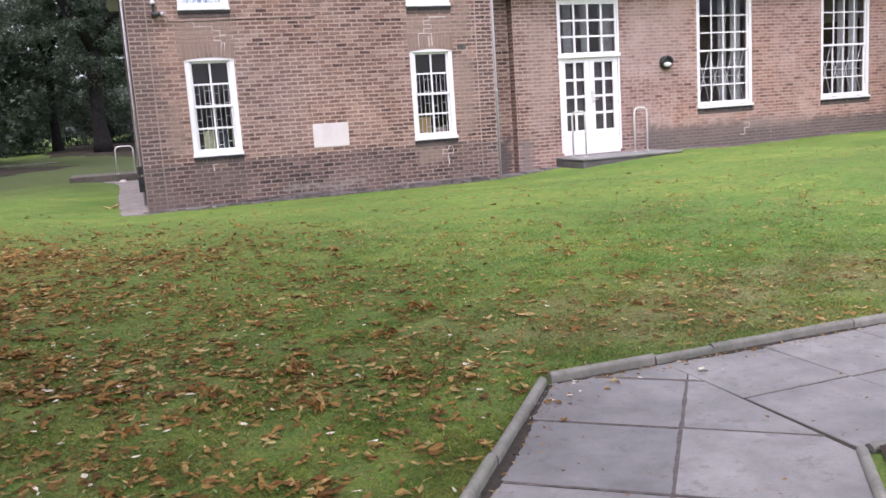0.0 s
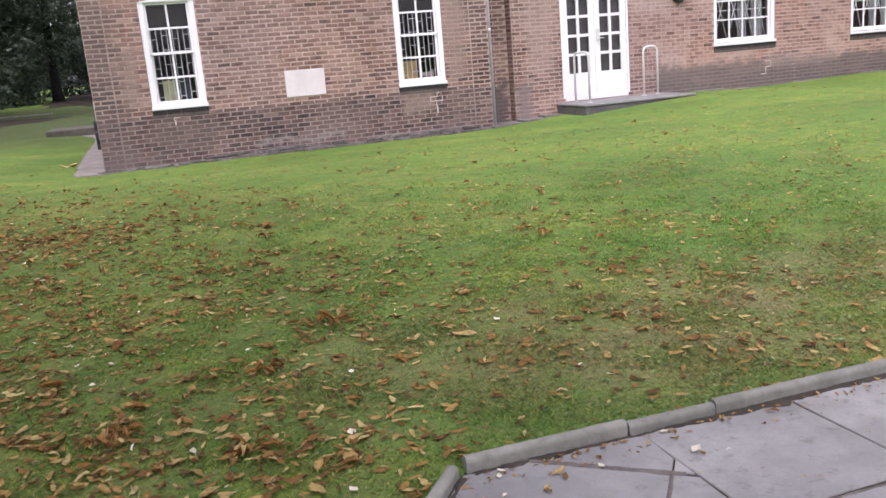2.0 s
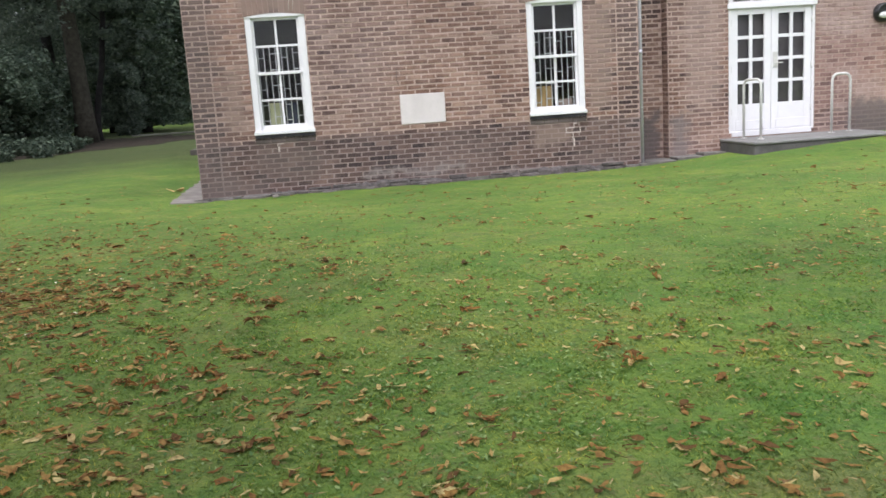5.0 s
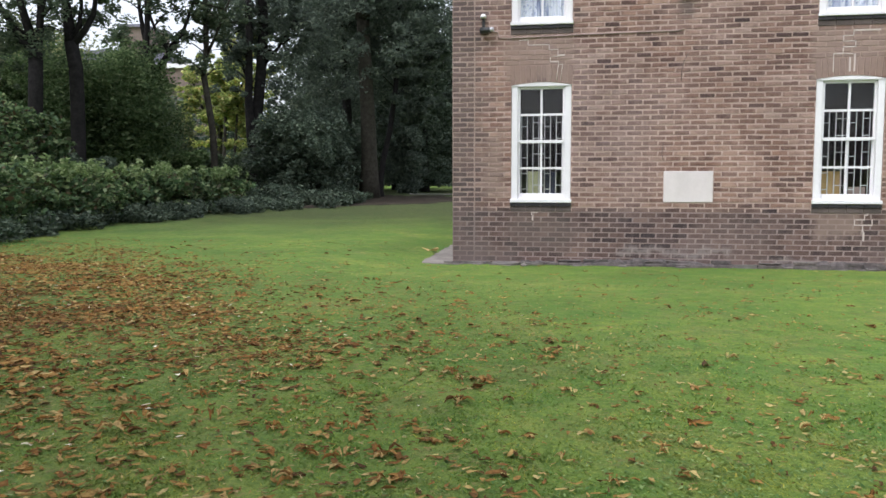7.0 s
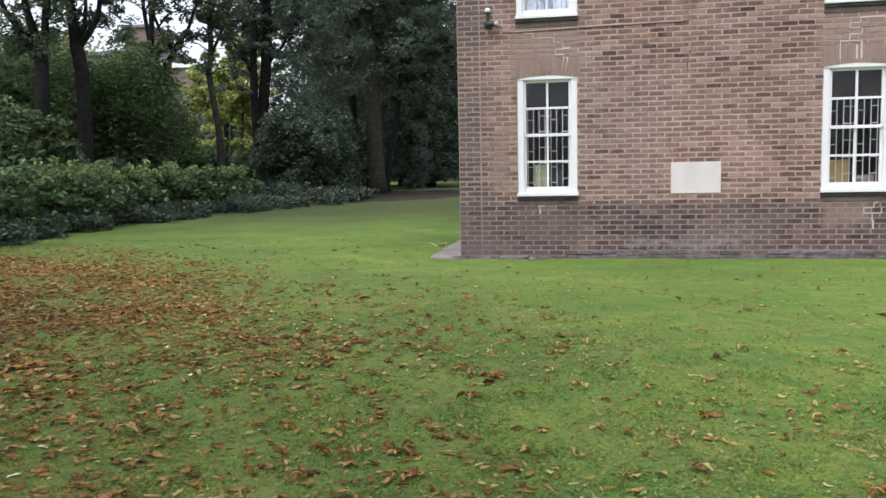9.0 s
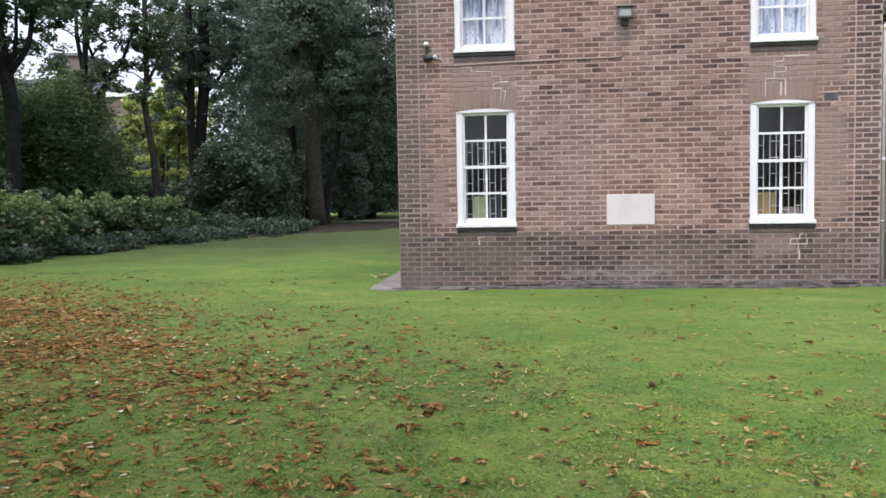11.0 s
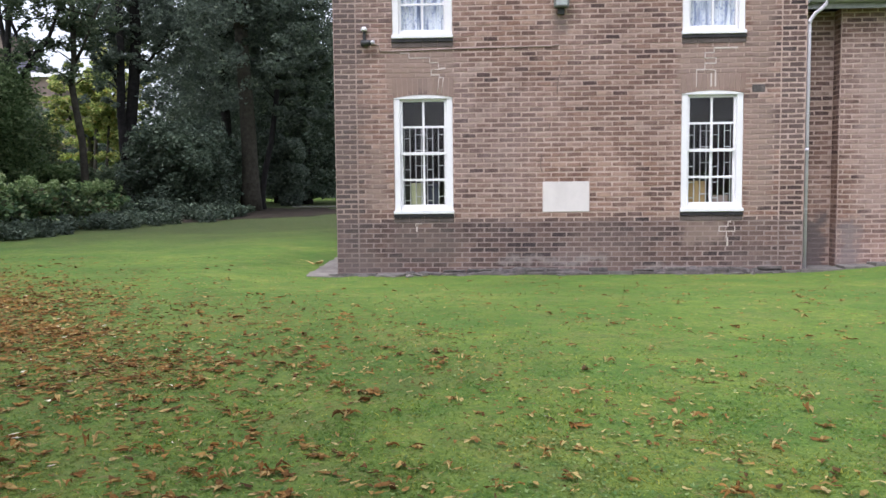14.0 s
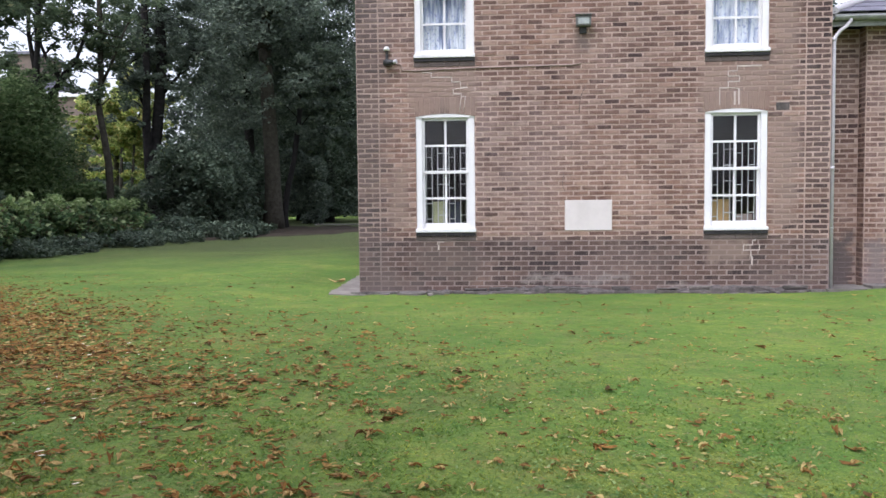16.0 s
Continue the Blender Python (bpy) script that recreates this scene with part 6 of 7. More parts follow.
def shrub(name, x0, x1, y0, y1, top, leaves, size, mat, label, cat, seed, group=""):
    """A leafy bush or stretch of hedge that fills a box with an uneven outline."""
    rng = np.random.default_rng(seed)
    x0, x1, y0, y1 = x0 + WOOD[0], x1 + WOOD[0], y0 + WOOD[1], y1 + WOOD[1]
    cx, cy = (x0 + x1) / 2, (y0 + y1) / 2
    bz = float(ground_z(cx, cy))
    g = tagged(empty(name, (cx, cy, bz)), label, cat, group)
    n = max(14, int((x1 - x0) * (y1 - y0) * (14.0 if name == "hedge" else 4.0) * max(1, top / 1.4)))
    px, py = rng.uniform(x0, x1, n), rng.uniform(y0, y1, n)
    ex = np.clip(np.minimum((px - x0) / 0.4, (x1 - px) / 0.4), 0.5, 1)
    tall = top * (0.76 + 0.24 * rng.random(n)) * np.sqrt(ex)
    pz = bz + tall * rng.random(n) ** 0.55
    centres = np.stack([px, py, pz], -1)
    v, f = leaf_cloud(rng, centres, rng.uniform(0.2, 0.42, n) * max(1, top / 2.5), leaves, size, 0.8, y0 > 40)
    v[:, 2] = np.maximum(v[:, 2], bz + 0.01)
    put("foliage", fast("foliage", v, f, mat), g)
    if top > 1.0:
        pick = random.Random(seed)
        for k in range(4):
            bm = bmesh.new()
            xa, ya = pick.uniform(x0 + 0.25, x1 - 0.25), pick.uniform(y0 + 0.25, y1 - 0.25)
            tube(bm, [(xa, ya, bz - 0.1), (xa + pick.uniform(-0.15, 0.15), ya + pick.uniform(-0.1, 0.1), bz + 0.4 * top), (xa + pick.uniform(-0.3, 0.3), ya + pick.uniform(-0.3, 0.3), bz + 0.8 * top)], [0.03, 0.022, 0.008], 6)
            part("stem", bm, BARK, g, "thin dark woody stem")
    if name == "hedge":
        m = int((x1 - x0) * (y1 - y0) * 8)
        sx, sy = rng.uniform(x0 + 0.1, x1 + 0.05, m), rng.uniform(y0, y1, m)
        rise = rng.uniform(0.80, 1.0, m) + 0.10 * (rng.random(m) < 0.25)
        stems = [np.stack([sx + rng.normal(0, 0.03, m), sy + rng.normal(0, 0.03, m), bz + top * rise + 0.06 * k], -1) for k in range(4)]
        v, f = leaf_cloud(rng, np.concatenate(stems), 0.075, m * 22, 0.07, 0.8)
        tagged(put("new_growth", fast("new_growth", v, f, SHOOTS), g), "pale upright leafy shoots", kind="stuff")
    return g


# leafy hedge along the edge of the lawn, in stretches
hedge_line = [(-8.4, 13.0), (-8.5, 15.2), (-8.8, 17.4), (-9.2, 19.8), (-9.5, 22.3), (-9.6, 25.0), (-9.7, 27.8), (-9.7, 30.2), (-9.8, 32.6)]
foot_line = [-7.95, -8.05, -8.3, -8.65, -8.8, -8.75, -8.45, -7.95, -7.5]
for k, ((xa, ya), (xb, yb)) in enumerate(zip(hedge_line, hedge_line[1:])):
    shrub("hedge", min(xa, xb) - 1.5, max(xa, xb) - 0.05, ya - 0.1, yb + 0.1, 1.42 - 0.015 * k, 8000, 0.09, LEAVES_HEDGE, "leafy green hedge with pale upright shoots", "hedge", 40 + k, group="hedge stretches")
    shrub("ivy_bank", min(xa, xb) - 0.2, (foot_line[k] + foot_line[k + 1]) / 2, ya - 0.1, yb + 0.1, 0.34, 2600 + 250 * k, 0.055, LEAVES_IVY_SHADE, "low dark ivy spreading at the hedge foot", "ground cover", 60 + k, group="ivy stretches")
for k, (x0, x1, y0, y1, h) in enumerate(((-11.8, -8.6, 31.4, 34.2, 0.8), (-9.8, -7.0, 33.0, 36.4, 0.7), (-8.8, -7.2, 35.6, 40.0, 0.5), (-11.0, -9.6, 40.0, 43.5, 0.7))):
    shrub("ivy_bank", x0, x1, y0, y1, h, 5200, 0.075, LEAVES_IVY_SHADE, "low dark ivy under the trees", "ground cover", 80 + k, group="ivy stretches")
shrub("shrub", -13.0, -11.1, 21.4, 24.0, 3.3, 9000, 0.085, LEAVES_HEDGE, "loose leafy shrub with drooping branches beside the hedge", "shrub", 97, group="woodland shrubs")
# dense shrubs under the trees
# tone 2 puts the shade under the canopy into the leaf colour
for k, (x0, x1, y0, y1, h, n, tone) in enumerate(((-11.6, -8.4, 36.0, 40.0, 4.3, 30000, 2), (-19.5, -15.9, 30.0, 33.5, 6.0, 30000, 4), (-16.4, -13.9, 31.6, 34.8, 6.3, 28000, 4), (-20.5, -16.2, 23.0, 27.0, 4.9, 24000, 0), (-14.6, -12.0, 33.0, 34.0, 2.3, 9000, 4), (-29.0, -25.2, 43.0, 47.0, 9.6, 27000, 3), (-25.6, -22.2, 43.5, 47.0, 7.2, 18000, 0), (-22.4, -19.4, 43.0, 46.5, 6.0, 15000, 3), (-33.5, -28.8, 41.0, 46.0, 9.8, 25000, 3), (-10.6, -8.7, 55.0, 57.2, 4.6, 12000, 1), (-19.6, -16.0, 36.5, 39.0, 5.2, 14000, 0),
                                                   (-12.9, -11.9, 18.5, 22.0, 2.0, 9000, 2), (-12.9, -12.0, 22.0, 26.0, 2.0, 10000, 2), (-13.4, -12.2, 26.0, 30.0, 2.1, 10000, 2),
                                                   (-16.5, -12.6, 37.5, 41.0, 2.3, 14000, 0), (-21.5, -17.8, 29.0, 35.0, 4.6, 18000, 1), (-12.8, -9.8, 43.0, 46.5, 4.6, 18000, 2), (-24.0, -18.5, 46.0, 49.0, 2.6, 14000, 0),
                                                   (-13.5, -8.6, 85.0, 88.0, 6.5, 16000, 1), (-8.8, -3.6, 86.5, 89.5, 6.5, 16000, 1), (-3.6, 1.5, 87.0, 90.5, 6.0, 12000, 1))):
    shrub("shrub", x0, x1, y0, y1, h, n, 0.085 if y0 < 42 else 0.13, (LEAVES_MID, LEAVES_DARK, LEAVES_IVY_SHADE, LEAVES_OLIVE, LEAVES_FRESH)[tone], ("dense green shrub under the trees", "dense dark green shrub under the trees", "dense shrub under the trees, its leaves darkened for shade", "tall yellowish-green shrub in brighter light", "leafy fresh green shrub behind the hedge")[tone], "shrub", 100 + k, group="woodland shrubs")

# trees: base, height, radius, limbs, crown half-widths and height, leaves
tree((-9.2, 45.8), 17, 0.44, 1, (7.6, 8.6, 5.6, 10.6), 76000, 0.11, LEAVES_DARK, BARK_PALE, "tall straight tree with dark drooping foliage", 1, clumps=620, low=0.55)
# the next three stand out of view, added to block light from the lawn
tree((-13.8, 20.5), 17, 0.34, 3, (5.6, 9.5, 2.6, 14.8), 9000, 0.15, LEAVES_MID, BARK, "unseen broad tree added to shade the hedge and lawn", 33, (0, 0), 170, low=0.45)
tree((-13.0, 9.5), 16, 0.34, 3, (4.6, 5.5, 4.0, 11.5), 16000, 0.2, LEAVES_MID, BARK, "unseen broad tree added to shade the lawn edge", 34, (0, 0), 150, low=0.35)
tree((-4.2, 1.2), 13, 0.42, 4, (6.7, 6.8, 3.2, 8.6), 17000, 0.165, LEAVES_MID, BARK, "unseen horse chestnut, guessed from its fallen leaves, added to shade the lawn", 19, (0, 0), 240, low=0.3)
tree((-12.2, 52.5), 18, 0.34, 2, (5.0, 4.0, 8.0, 9.6), 38000, 0.12, LEAVES_DARK, BARK, "dark tree at the back of the wood", 8, (0, 0), 260)
tree((-14.4, 58.0), 18, 0.36, 2, (5.0, 4.0, 8.4, 9.2), 32000, 0.12, LEAVES_DARK, BARK, "dark tree at the back of the wood", 9, (0, 0), 260)
# the shade of the back wood is put into the leaf colour of trees 35, 10, 16
tree((-1.3, 68.0), 19, 0.55, 2, (5.4, 4.4, 7.0, 11.0), 36000, 0.13, LEAVES_IVY_SHADE, BARK, "thick dark tree behind the house", 35, (0, 0), 260, low=0.4)
tree((-5.0, 76.0), 18, 0.36, 2, (5.0, 4.0, 8.0, 9.2), 32000, 0.13, LEAVES_IVY_SHADE, BARK, "dark tree at the back of the wood", 10, (0, 0), 260)
tree((15.0, 50.0), 16, 0.34, 3, (7.0, 5.0, 4.5, 10.0), 14000, 0.17, LEAVES_DARK, BARK, "dark tree behind the hall roof", 37, (0, 0), 200)
tree((2.0, 78.0), 18, 0.36, 2, (5.5, 4.2, 8.0, 9.2), 24000, 0.15, LEAVES_IVY_SHADE, BARK, "dark tree at the back of the wood", 16, (0, 0), 240)


def limbed_tree(y, limbs, crown, leaves, size, mat, bark, label, seed, twigs=16):
    """A tree drawn limb by limb, each one (start radius, end radius, [(x, z), ...]), the trunk first; crown = [(x, z, half-width, half-height, clumps), ...]."""
    rng, rnd = np.random.default_rng(seed), random.Random(seed)
    x0 = limbs[0][2][0][0]
    bz = float(ground_z(x0, y))
    g = tagged(empty("tree", (x0, y, bz)), label, "tree", "woodland trees")
    tips = []
    for n, (r0, r1, line) in enumerate(limbs):
        depth = 0.0 if n == 0 else rnd.uniform(-0.22, 0.22)
        pts = [(x, y + depth * k, z) for k, (x, z) in enumerate(line)]
        if n == 0:
            pts = [(x0 - 0.03, y, bz - 0.2), (x0, y, bz + 0.35)] + pts
        m = len(pts) - 1
        radii = [r0 + (r1 - r0) * k / m for k in range(m + 1)]
        if n == 0:
            radii[0] *= 1.45
        bm = tube(bmesh.new(), pts, radii, 12)
        if n or len(limbs) < 3:
            for q in range(max(2, twigs // len(limbs))):
                k = rnd.randrange(1, len(pts))
                root = Vector(pts[k - 1]).lerp(Vector(pts[k]), rnd.random())
                if root.z < bz + 4.6:
                    continue
                ang, ln = rnd.uniform(0, 2 * math.pi), rnd.uniform(0.7, 2.2)
                tip = root + Vector((math.cos(ang) * ln, math.sin(ang) * ln, rnd.uniform(-0.15, 0.8) * ln))
                bend = root.lerp(tip, 0.5) + Vector((0, 0, 0.15 * ln))
                tube(bm, [root, bend, tip], [0.035, 0.022, 0.008], 6)
                tips += [tip, bend]
        part("trunk" if n == 0 else "limb", bm, bark, g)
        tips.append(Vector(pts[-1]))
    centres, spreads = [], []
    for cx, cz, rx, rz, count in crown:
        for k in range(count):
            if k % 4 == 0 and tips:
                c = Vector(rnd.choice(tips)) + Vector((rnd.gauss(0, 0.25), rnd.gauss(0, 0.25), rnd.gauss(0, 0.2)))
            else:
                c = Vector((cx + rx * rnd.gauss(0, 0.55), y + rx * rnd.gauss(0, 0.5), cz + rz * rnd.gauss(0, 0.55)))
            centres.append(tuple(c))
            spreads.append(rnd.uniform(0.14, 0.5))
    v, f = leaf_cloud(rng, centres, spreads, leaves, size, 0.6)
    put("crown", fast("crown", v, f, mat), g)
    return g


limbed_tree(28, [(0.26, 0.22, [(-15.95, 2.05), (-15.84, 3.65), (-15.75, 5.37)]), (0.15, 0.07, [(-15.75, 5.29), (-16.18, 5.63), (-16.53, 6.27), (-16.81, 6.68), (-17.06, 7.47)]), (0.16, 0.08, [(-15.74, 5.3), (-15.95, 6.16), (-16.04, 6.79), (-16.09, 9.2)]),
                 (0.15, 0.07, [(-15.72, 5.3), (-15.59, 5.99), (-15.55, 6.76), (-15.3, 9.4)]), (0.09, 0.05, [(-15.63, 5.68), (-15.38, 6.05), (-15.2, 6.59), (-14.6, 8.2)])],
            [(-16.2, 7.4, 1.9, 1.1, 130), (-17.2, 5.4, 0.9, 1.3, 40), (-15.7, 9.8, 3.2, 1.6, 70)], 9000, 0.075, LEAVES_MID, BARK, "dark forked tree with spreading limbs and thin foliage", 7)
limbed_tree(29, [(0.25, 0.22, [(-15.04, 1.88), (-15.0, 3.68), (-15.01, 4.82), (-15.15, 5.71)]), (0.2, 0.12, [(-15.15, 5.6), (-15.3, 6.36), (-15.48, 7.09), (-15.6, 9.6)]), (0.13, 0.06, [(-15.08, 5.6), (-14.64, 6.13), (-14.37, 6.63), (-14.1, 8.4)]),
                 (0.09, 0.04, [(-15.09, 5.79), (-14.83, 6.34), (-14.76, 6.89), (-14.7, 8.6)])],
            [(-14.4, 8.0, 1.6, 0.8, 60), (-13.0, 7.6, 1.2, 0.5, 24), (-15.0, 10.0, 3.0, 1.4, 50)], 9500, 0.085, LEAVES_MID, BARK, "thick dark tree that forks above the hedge", 6)
limbed_tree(34.5, [(0.14, 0.10, [(-15.83, 3.3), (-15.68, 5.04), (-15.56, 6.48), (-15.46, 7.91), (-15.3, 12.5)])],
            [(-15.3, 9.6, 1.6, 1.0, 40), (-15.2, 12.0, 2.4, 1.6, 40)], 4500, 0.09, LEAVES_MID, BARK, "straight slim stem beside a forked tree", 15)
limbed_tree(35, [(0.25, 0.22, [(-15.66, 3.12), (-15.58, 4.3), (-15.5, 5.57)]), (0.12, 0.06, [(-15.56, 5.5), (-15.85, 6.18), (-16.05, 7.16), (-16.21, 8.04), (-16.2, 10.5)]), (0.15, 0.05, [(-15.43, 5.45), (-14.98, 6.13), (-14.79, 6.61), (-14.45, 6.98), (-14.0, 8.2)]),
                 (0.09, 0.04, [(-14.92, 6.32), (-15.31, 6.88), (-15.59, 7.62), (-15.58, 9.6)])],
            [(-14.6, 8.8, 1.5, 0.8, 40), (-17.0, 6.9, 0.8, 0.7, 26), (-17.3, 9.0, 1.3, 0.8, 16), (-15.0, 11.0, 3.2, 1.6, 60)], 7000, 0.08, LEAVES_MID, BARK, "forked tree with a wide fork and thin autumn foliage", 5)
limbed_tree(36, [(0.17, 0.10, [(-13.52, 1.77), (-13.56, 3.09), (-13.74, 4.31), (-13.92, 5.51), (-13.75, 6.2), (-13.75, 7.48), (-13.7, 11.5)]), (0.07, 0.03, [(-13.75, 6.2), (-13.3, 6.87), (-12.93, 7.64), (-12.4, 8.6)])],
            [(-13.6, 7.9, 1.2, 0.8, 50), (-13.4, 9.8, 2.0, 1.4, 60)], 6500, 0.08, LEAVES_MID, BARK_PALE, "slender crooked tree with thin foliage", 4)
limbed_tree(40, [(0.30, 0.22, [(-13.5, 1.6), (-13.44, 3.02), (-13.25, 4.35), (-13.06, 6.01), (-12.92, 7.65), (-12.88, 13.5)]), (0.22, 0.14, [(-13.52, 2.2), (-13.56, 3.02), (-13.54, 4.59), (-13.42, 6.02), (-13.3, 7.44), (-13.3, 13.0)]),
                 (0.09, 0.05, [(-13.5, 5.2), (-13.94, 6.38), (-14.49, 7.29), (-14.81, 8.19), (-15.2, 9.4)]), (0.1, 0.04, [(-13.0, 6.2), (-12.2, 7.0), (-11.4, 8.2)])],
            [(-12.0, 8.0, 1.6, 1.5, 80), (-13.2, 9.8, 2.0, 1.2, 60), (-14.2, 9.0, 1.2, 1.1, 60), (-13.6, 7.7, 0.7, 0.7, 16), (-12.2, 5.4, 0.7, 1.0, 20), (-12.4, 12.0, 3.0, 1.6, 60)], 18000, 0.09, LEAVES_DARK, BARK, "thick twin tree with dark foliage", 14, 24)
limbed_tree(47.6, [(0.19, 0.12, [(-9.5, 1.0), (-9.3, 2.2), (-8.95, 3.6), (-8.6, 6.0), (-8.3, 12.0)])],
            [(-8.0, 8.0, 2.2, 2.4, 120), (-7.4, 5.0, 1.0, 0.8, 30)], 15000, 0.13, LEAVES_DARK, BARK, "slim leaning tree with dark foliage", 2)
limbed_tree(58, [(0.25, 0.14, [(-23.8, 2.0), (-23.7, 4.0), (-23.4, 7.0)]), (0.12, 0.05, [(-23.7, 4.2), (-25.0, 6.0), (-25.6, 8.0)])],
            [(-23.2, 5.2, 2.4, 2.6, 130), (-25.8, 6.2, 1.2, 1.1, 30)], 15000, 0.14, LEAVES_YELLOW, BARK_PALE, "yellowing tree in brighter light beyond the wood", 11)
limbed_tree(54, [(0.16, 0.08, [(-21.6, 2.0), (-21.4, 5.0), (-21.0, 9.5)]), (0.08, 0.03, [(-21.4, 5.0), (-20.2, 7.0), (-19.6, 9.0)])],
            [(-21.2, 7.4, 1.4, 1.6, 60), (-20.0, 9.2, 1.0, 1.2, 40), (-20.4, 5.2, 1.2, 1.2, 50)], 12000, 0.12, LEAVES_YELLOW, BARK_PALE, "yellow and amber autumn tree beyond the wood", 17)
limbed_tree(50, [(0.16, 0.08, [(-30.6, 2.0), (-30.5, 5.0), (-30.2, 9.0)])],
            [(-30.6, 7.6, 1.7, 1.6, 70)], 7000, 0.12, LEAVES_YELLOW, BARK_PALE, "yellowing tree seen between dark trunks", 18)
limbed_tree(49, [(0.12, 0.06, [(-18.6, 2.0), (-18.4, 4.0), (-18.2, 7.0)])],
            [(-18.4, 5.0, 1.6, 2.4, 90)], 11000, 0.11, LEAVES_YELLOW, BARK_PALE, "thin yellowing sapling beyond the wood", 12)


def far_woods(name, spans, leaves, size, mat, label, seed):
    """Dense far foliage: many small leaves in clumps along a belt."""
    rng = np.random.default_rng(seed)
    centres = []
    for x0, x1, y0, y1, top, n in spans:
        px, py = rng.uniform(x0, x1, n), rng.uniform(y0, y1, n)
        centres.append(np.stack([px, py, top * (0.8 + 0.2 * np.sin(px * 0.9)) * rng.random(n)], -1))
    centres = np.concatenate(centres)
    v, f = leaf_cloud(rng, centres, rng.uniform(0.7, 1.6, len(centres)), leaves, size, 0.8, True)
    v[:, 2] = np.maximum(v[:, 2], 0.1)
    return tagged(put(name, fast(name, v, f, mat)), label, "woodland", kind="stuff")


# the belt gets its shade from a darker leaf colour
far_woods("far_woods", [(-26, 16, 92, 99, 21, 2300), (-23, -7, 70, 75, 17, 900), (-47, -25, 66, 72, 8.0, 420), (-60, -36, 34, 44, 7, 380)], 150000, 0.23, LEAVES_IVY_SHADE, "dark woodland edge far behind the lawn, its leaves darkened for shade", 31)


def bare_soil(cx, cy, rx, ry, label, seed):
    """Worn earth in the shade under the trees, a thin sheet with a ragged edge; it also darkens shaded grass."""
    rng = np.random.default_rng(seed)
    n, rings = 64, 14
    ang = np.linspace(0, 2 * np.pi, n, endpoint=False)
    edge = 1 + 0.14 * np.sin(3 * ang + 1) + 0.08 * np.sin(7 * ang) + rng.normal(0, 0.05, n)
    verts, corners = [], []
    for k in range(rings):
        f = 0.05 + 0.95 * k / (rings - 1)
        x, y = cx + rx * f * edge * np.cos(ang), cy + ry * f * edge * np.sin(ang)
        verts.append(np.stack([x, y, ground_z(x, y) + 0.03 - 0.04 * (k == rings - 1)], -1))
    for k in range(rings - 1):
        for j in range(n):
            corners.append((k * n + j, (k + 1) * n + j, (k + 1) * n + (j + 1) % n, k * n + (j + 1) % n))
    tagged(put("soil_patch", fast("soil_patch", np.concatenate(verts), np.array(corners), EARTH, True)), label, "soil", kind="structure")


# both sheets reach past the bare earth to stand in for shade on grass
bare_soil(-8.8, 42.4, 5.0, 8.8, "bare brown earth with dead leaves under the tall tree", 77)
bare_soil(1.5, 88.0, 9.5, 27.0, "brown leaf-strewn earth at the edge of the far wood", 78)


def yew(x, y, wide, high, label, seed):
    """A dense dark evergreen whose skirt hangs nearly to the grass."""
    rng = np.random.default_rng(seed)
    bz = float(ground_z(x, y))
    g = tagged(empty("yew_tree", (x, y, bz)), label, "tree", "woodland trees")
    part("trunk", tube(bmesh.new(), [(x, y, bz - 0.15), (x, y, bz + 1.0), (x + 0.1, y, bz + high * 0.8)], [0.4, 0.32, 0.06], 12), BARK, g)
    n = 700
    t = rng.random(n) ** 1.15
    a = rng.uniform(0, 2 * np.pi, n)
    r = wide * np.sqrt(np.maximum(0.02, 1 - t ** 1.7)) * np.sqrt(rng.uniform(0.35, 1.0, n)) * (0.88 + 0.12 * np.sin(5 * a + 3 * t))
    centres = np.stack([x + r * np.cos(a), y + r * np.sin(a), bz + 0.55 + t * (high - 0.6)], -1)
    v, f = leaf_cloud(rng, centres, rng.uniform(0.25, 0.5, n), 26000, 0.11, 0.7, True)
    v[:, 2] = np.maximum(v[:, 2], bz + 0.22)
    put("crown", fast("crown", v, f, LEAVES_IVY_SHADE), g)
    return g


yew(-9.6, 59.5, 2.5, 9.5, "dense dark yew with a low hanging skirt", 91)
yew(-12.4, 63.0, 2.6, 9.0, "dense dark yew at the back of the lawn", 92)
tagged(part("path_edge", box(-8.9, -4.0, 51.9, 52.3, -0.1, 0.13, 0.01), KERB), "pale stone edge of a far path on the lawn", "kerb", kind="structure")

# ------------------------------------------------------------------ far building beyond the trees


def far_house():
    g = tagged(empty("far_house", (-47, 90, 0)), "brick and white building beyond the trees", "building")
    part("wall", box(-58, -47.2, 90, 98, 0, 13.6), FARBRICK, g, "muted brown brick wall")
    part("roof", box(-58.6, -47.0, 89.4, 98.6, 13.6, 15.0), SLATE, g, "grey roof edge")
    part("tower", box(-49.9, -47.3, 89.2, 95, 0, 17.3), FARBRICK, g, "taller brown brick stair tower")
    part("tower_roof", box(-50.1, -47.1, 88.9, 95.3, 17.3, 17.6), SLATE, g)
    part("side_wing", box(-47.2, -42.6, 90.2, 98, 0, 12.9), FARBRICK, g, "lower brown brick wing")
    part("wing_roof", box(-47.2, -42.2, 89.8, 98.4, 12.9, 13.4), WHITE, g, "white boarded roof edge")
    for k in range(3):
        for z in (1.4, 5.0, 8.4):
            w = part("window", box(-57.0 + 3.0 * k, -55.2 + 3.0 * k, 89.9, 90.05, z, z + 1.6), WHITE, g, "white framed window")
            part("pane", box(-56.8 + 3.0 * k, -55.4 + 3.0 * k, 89.86, 89.91, z + 0.2, z + 1.4), SLATE, w)


far_house()

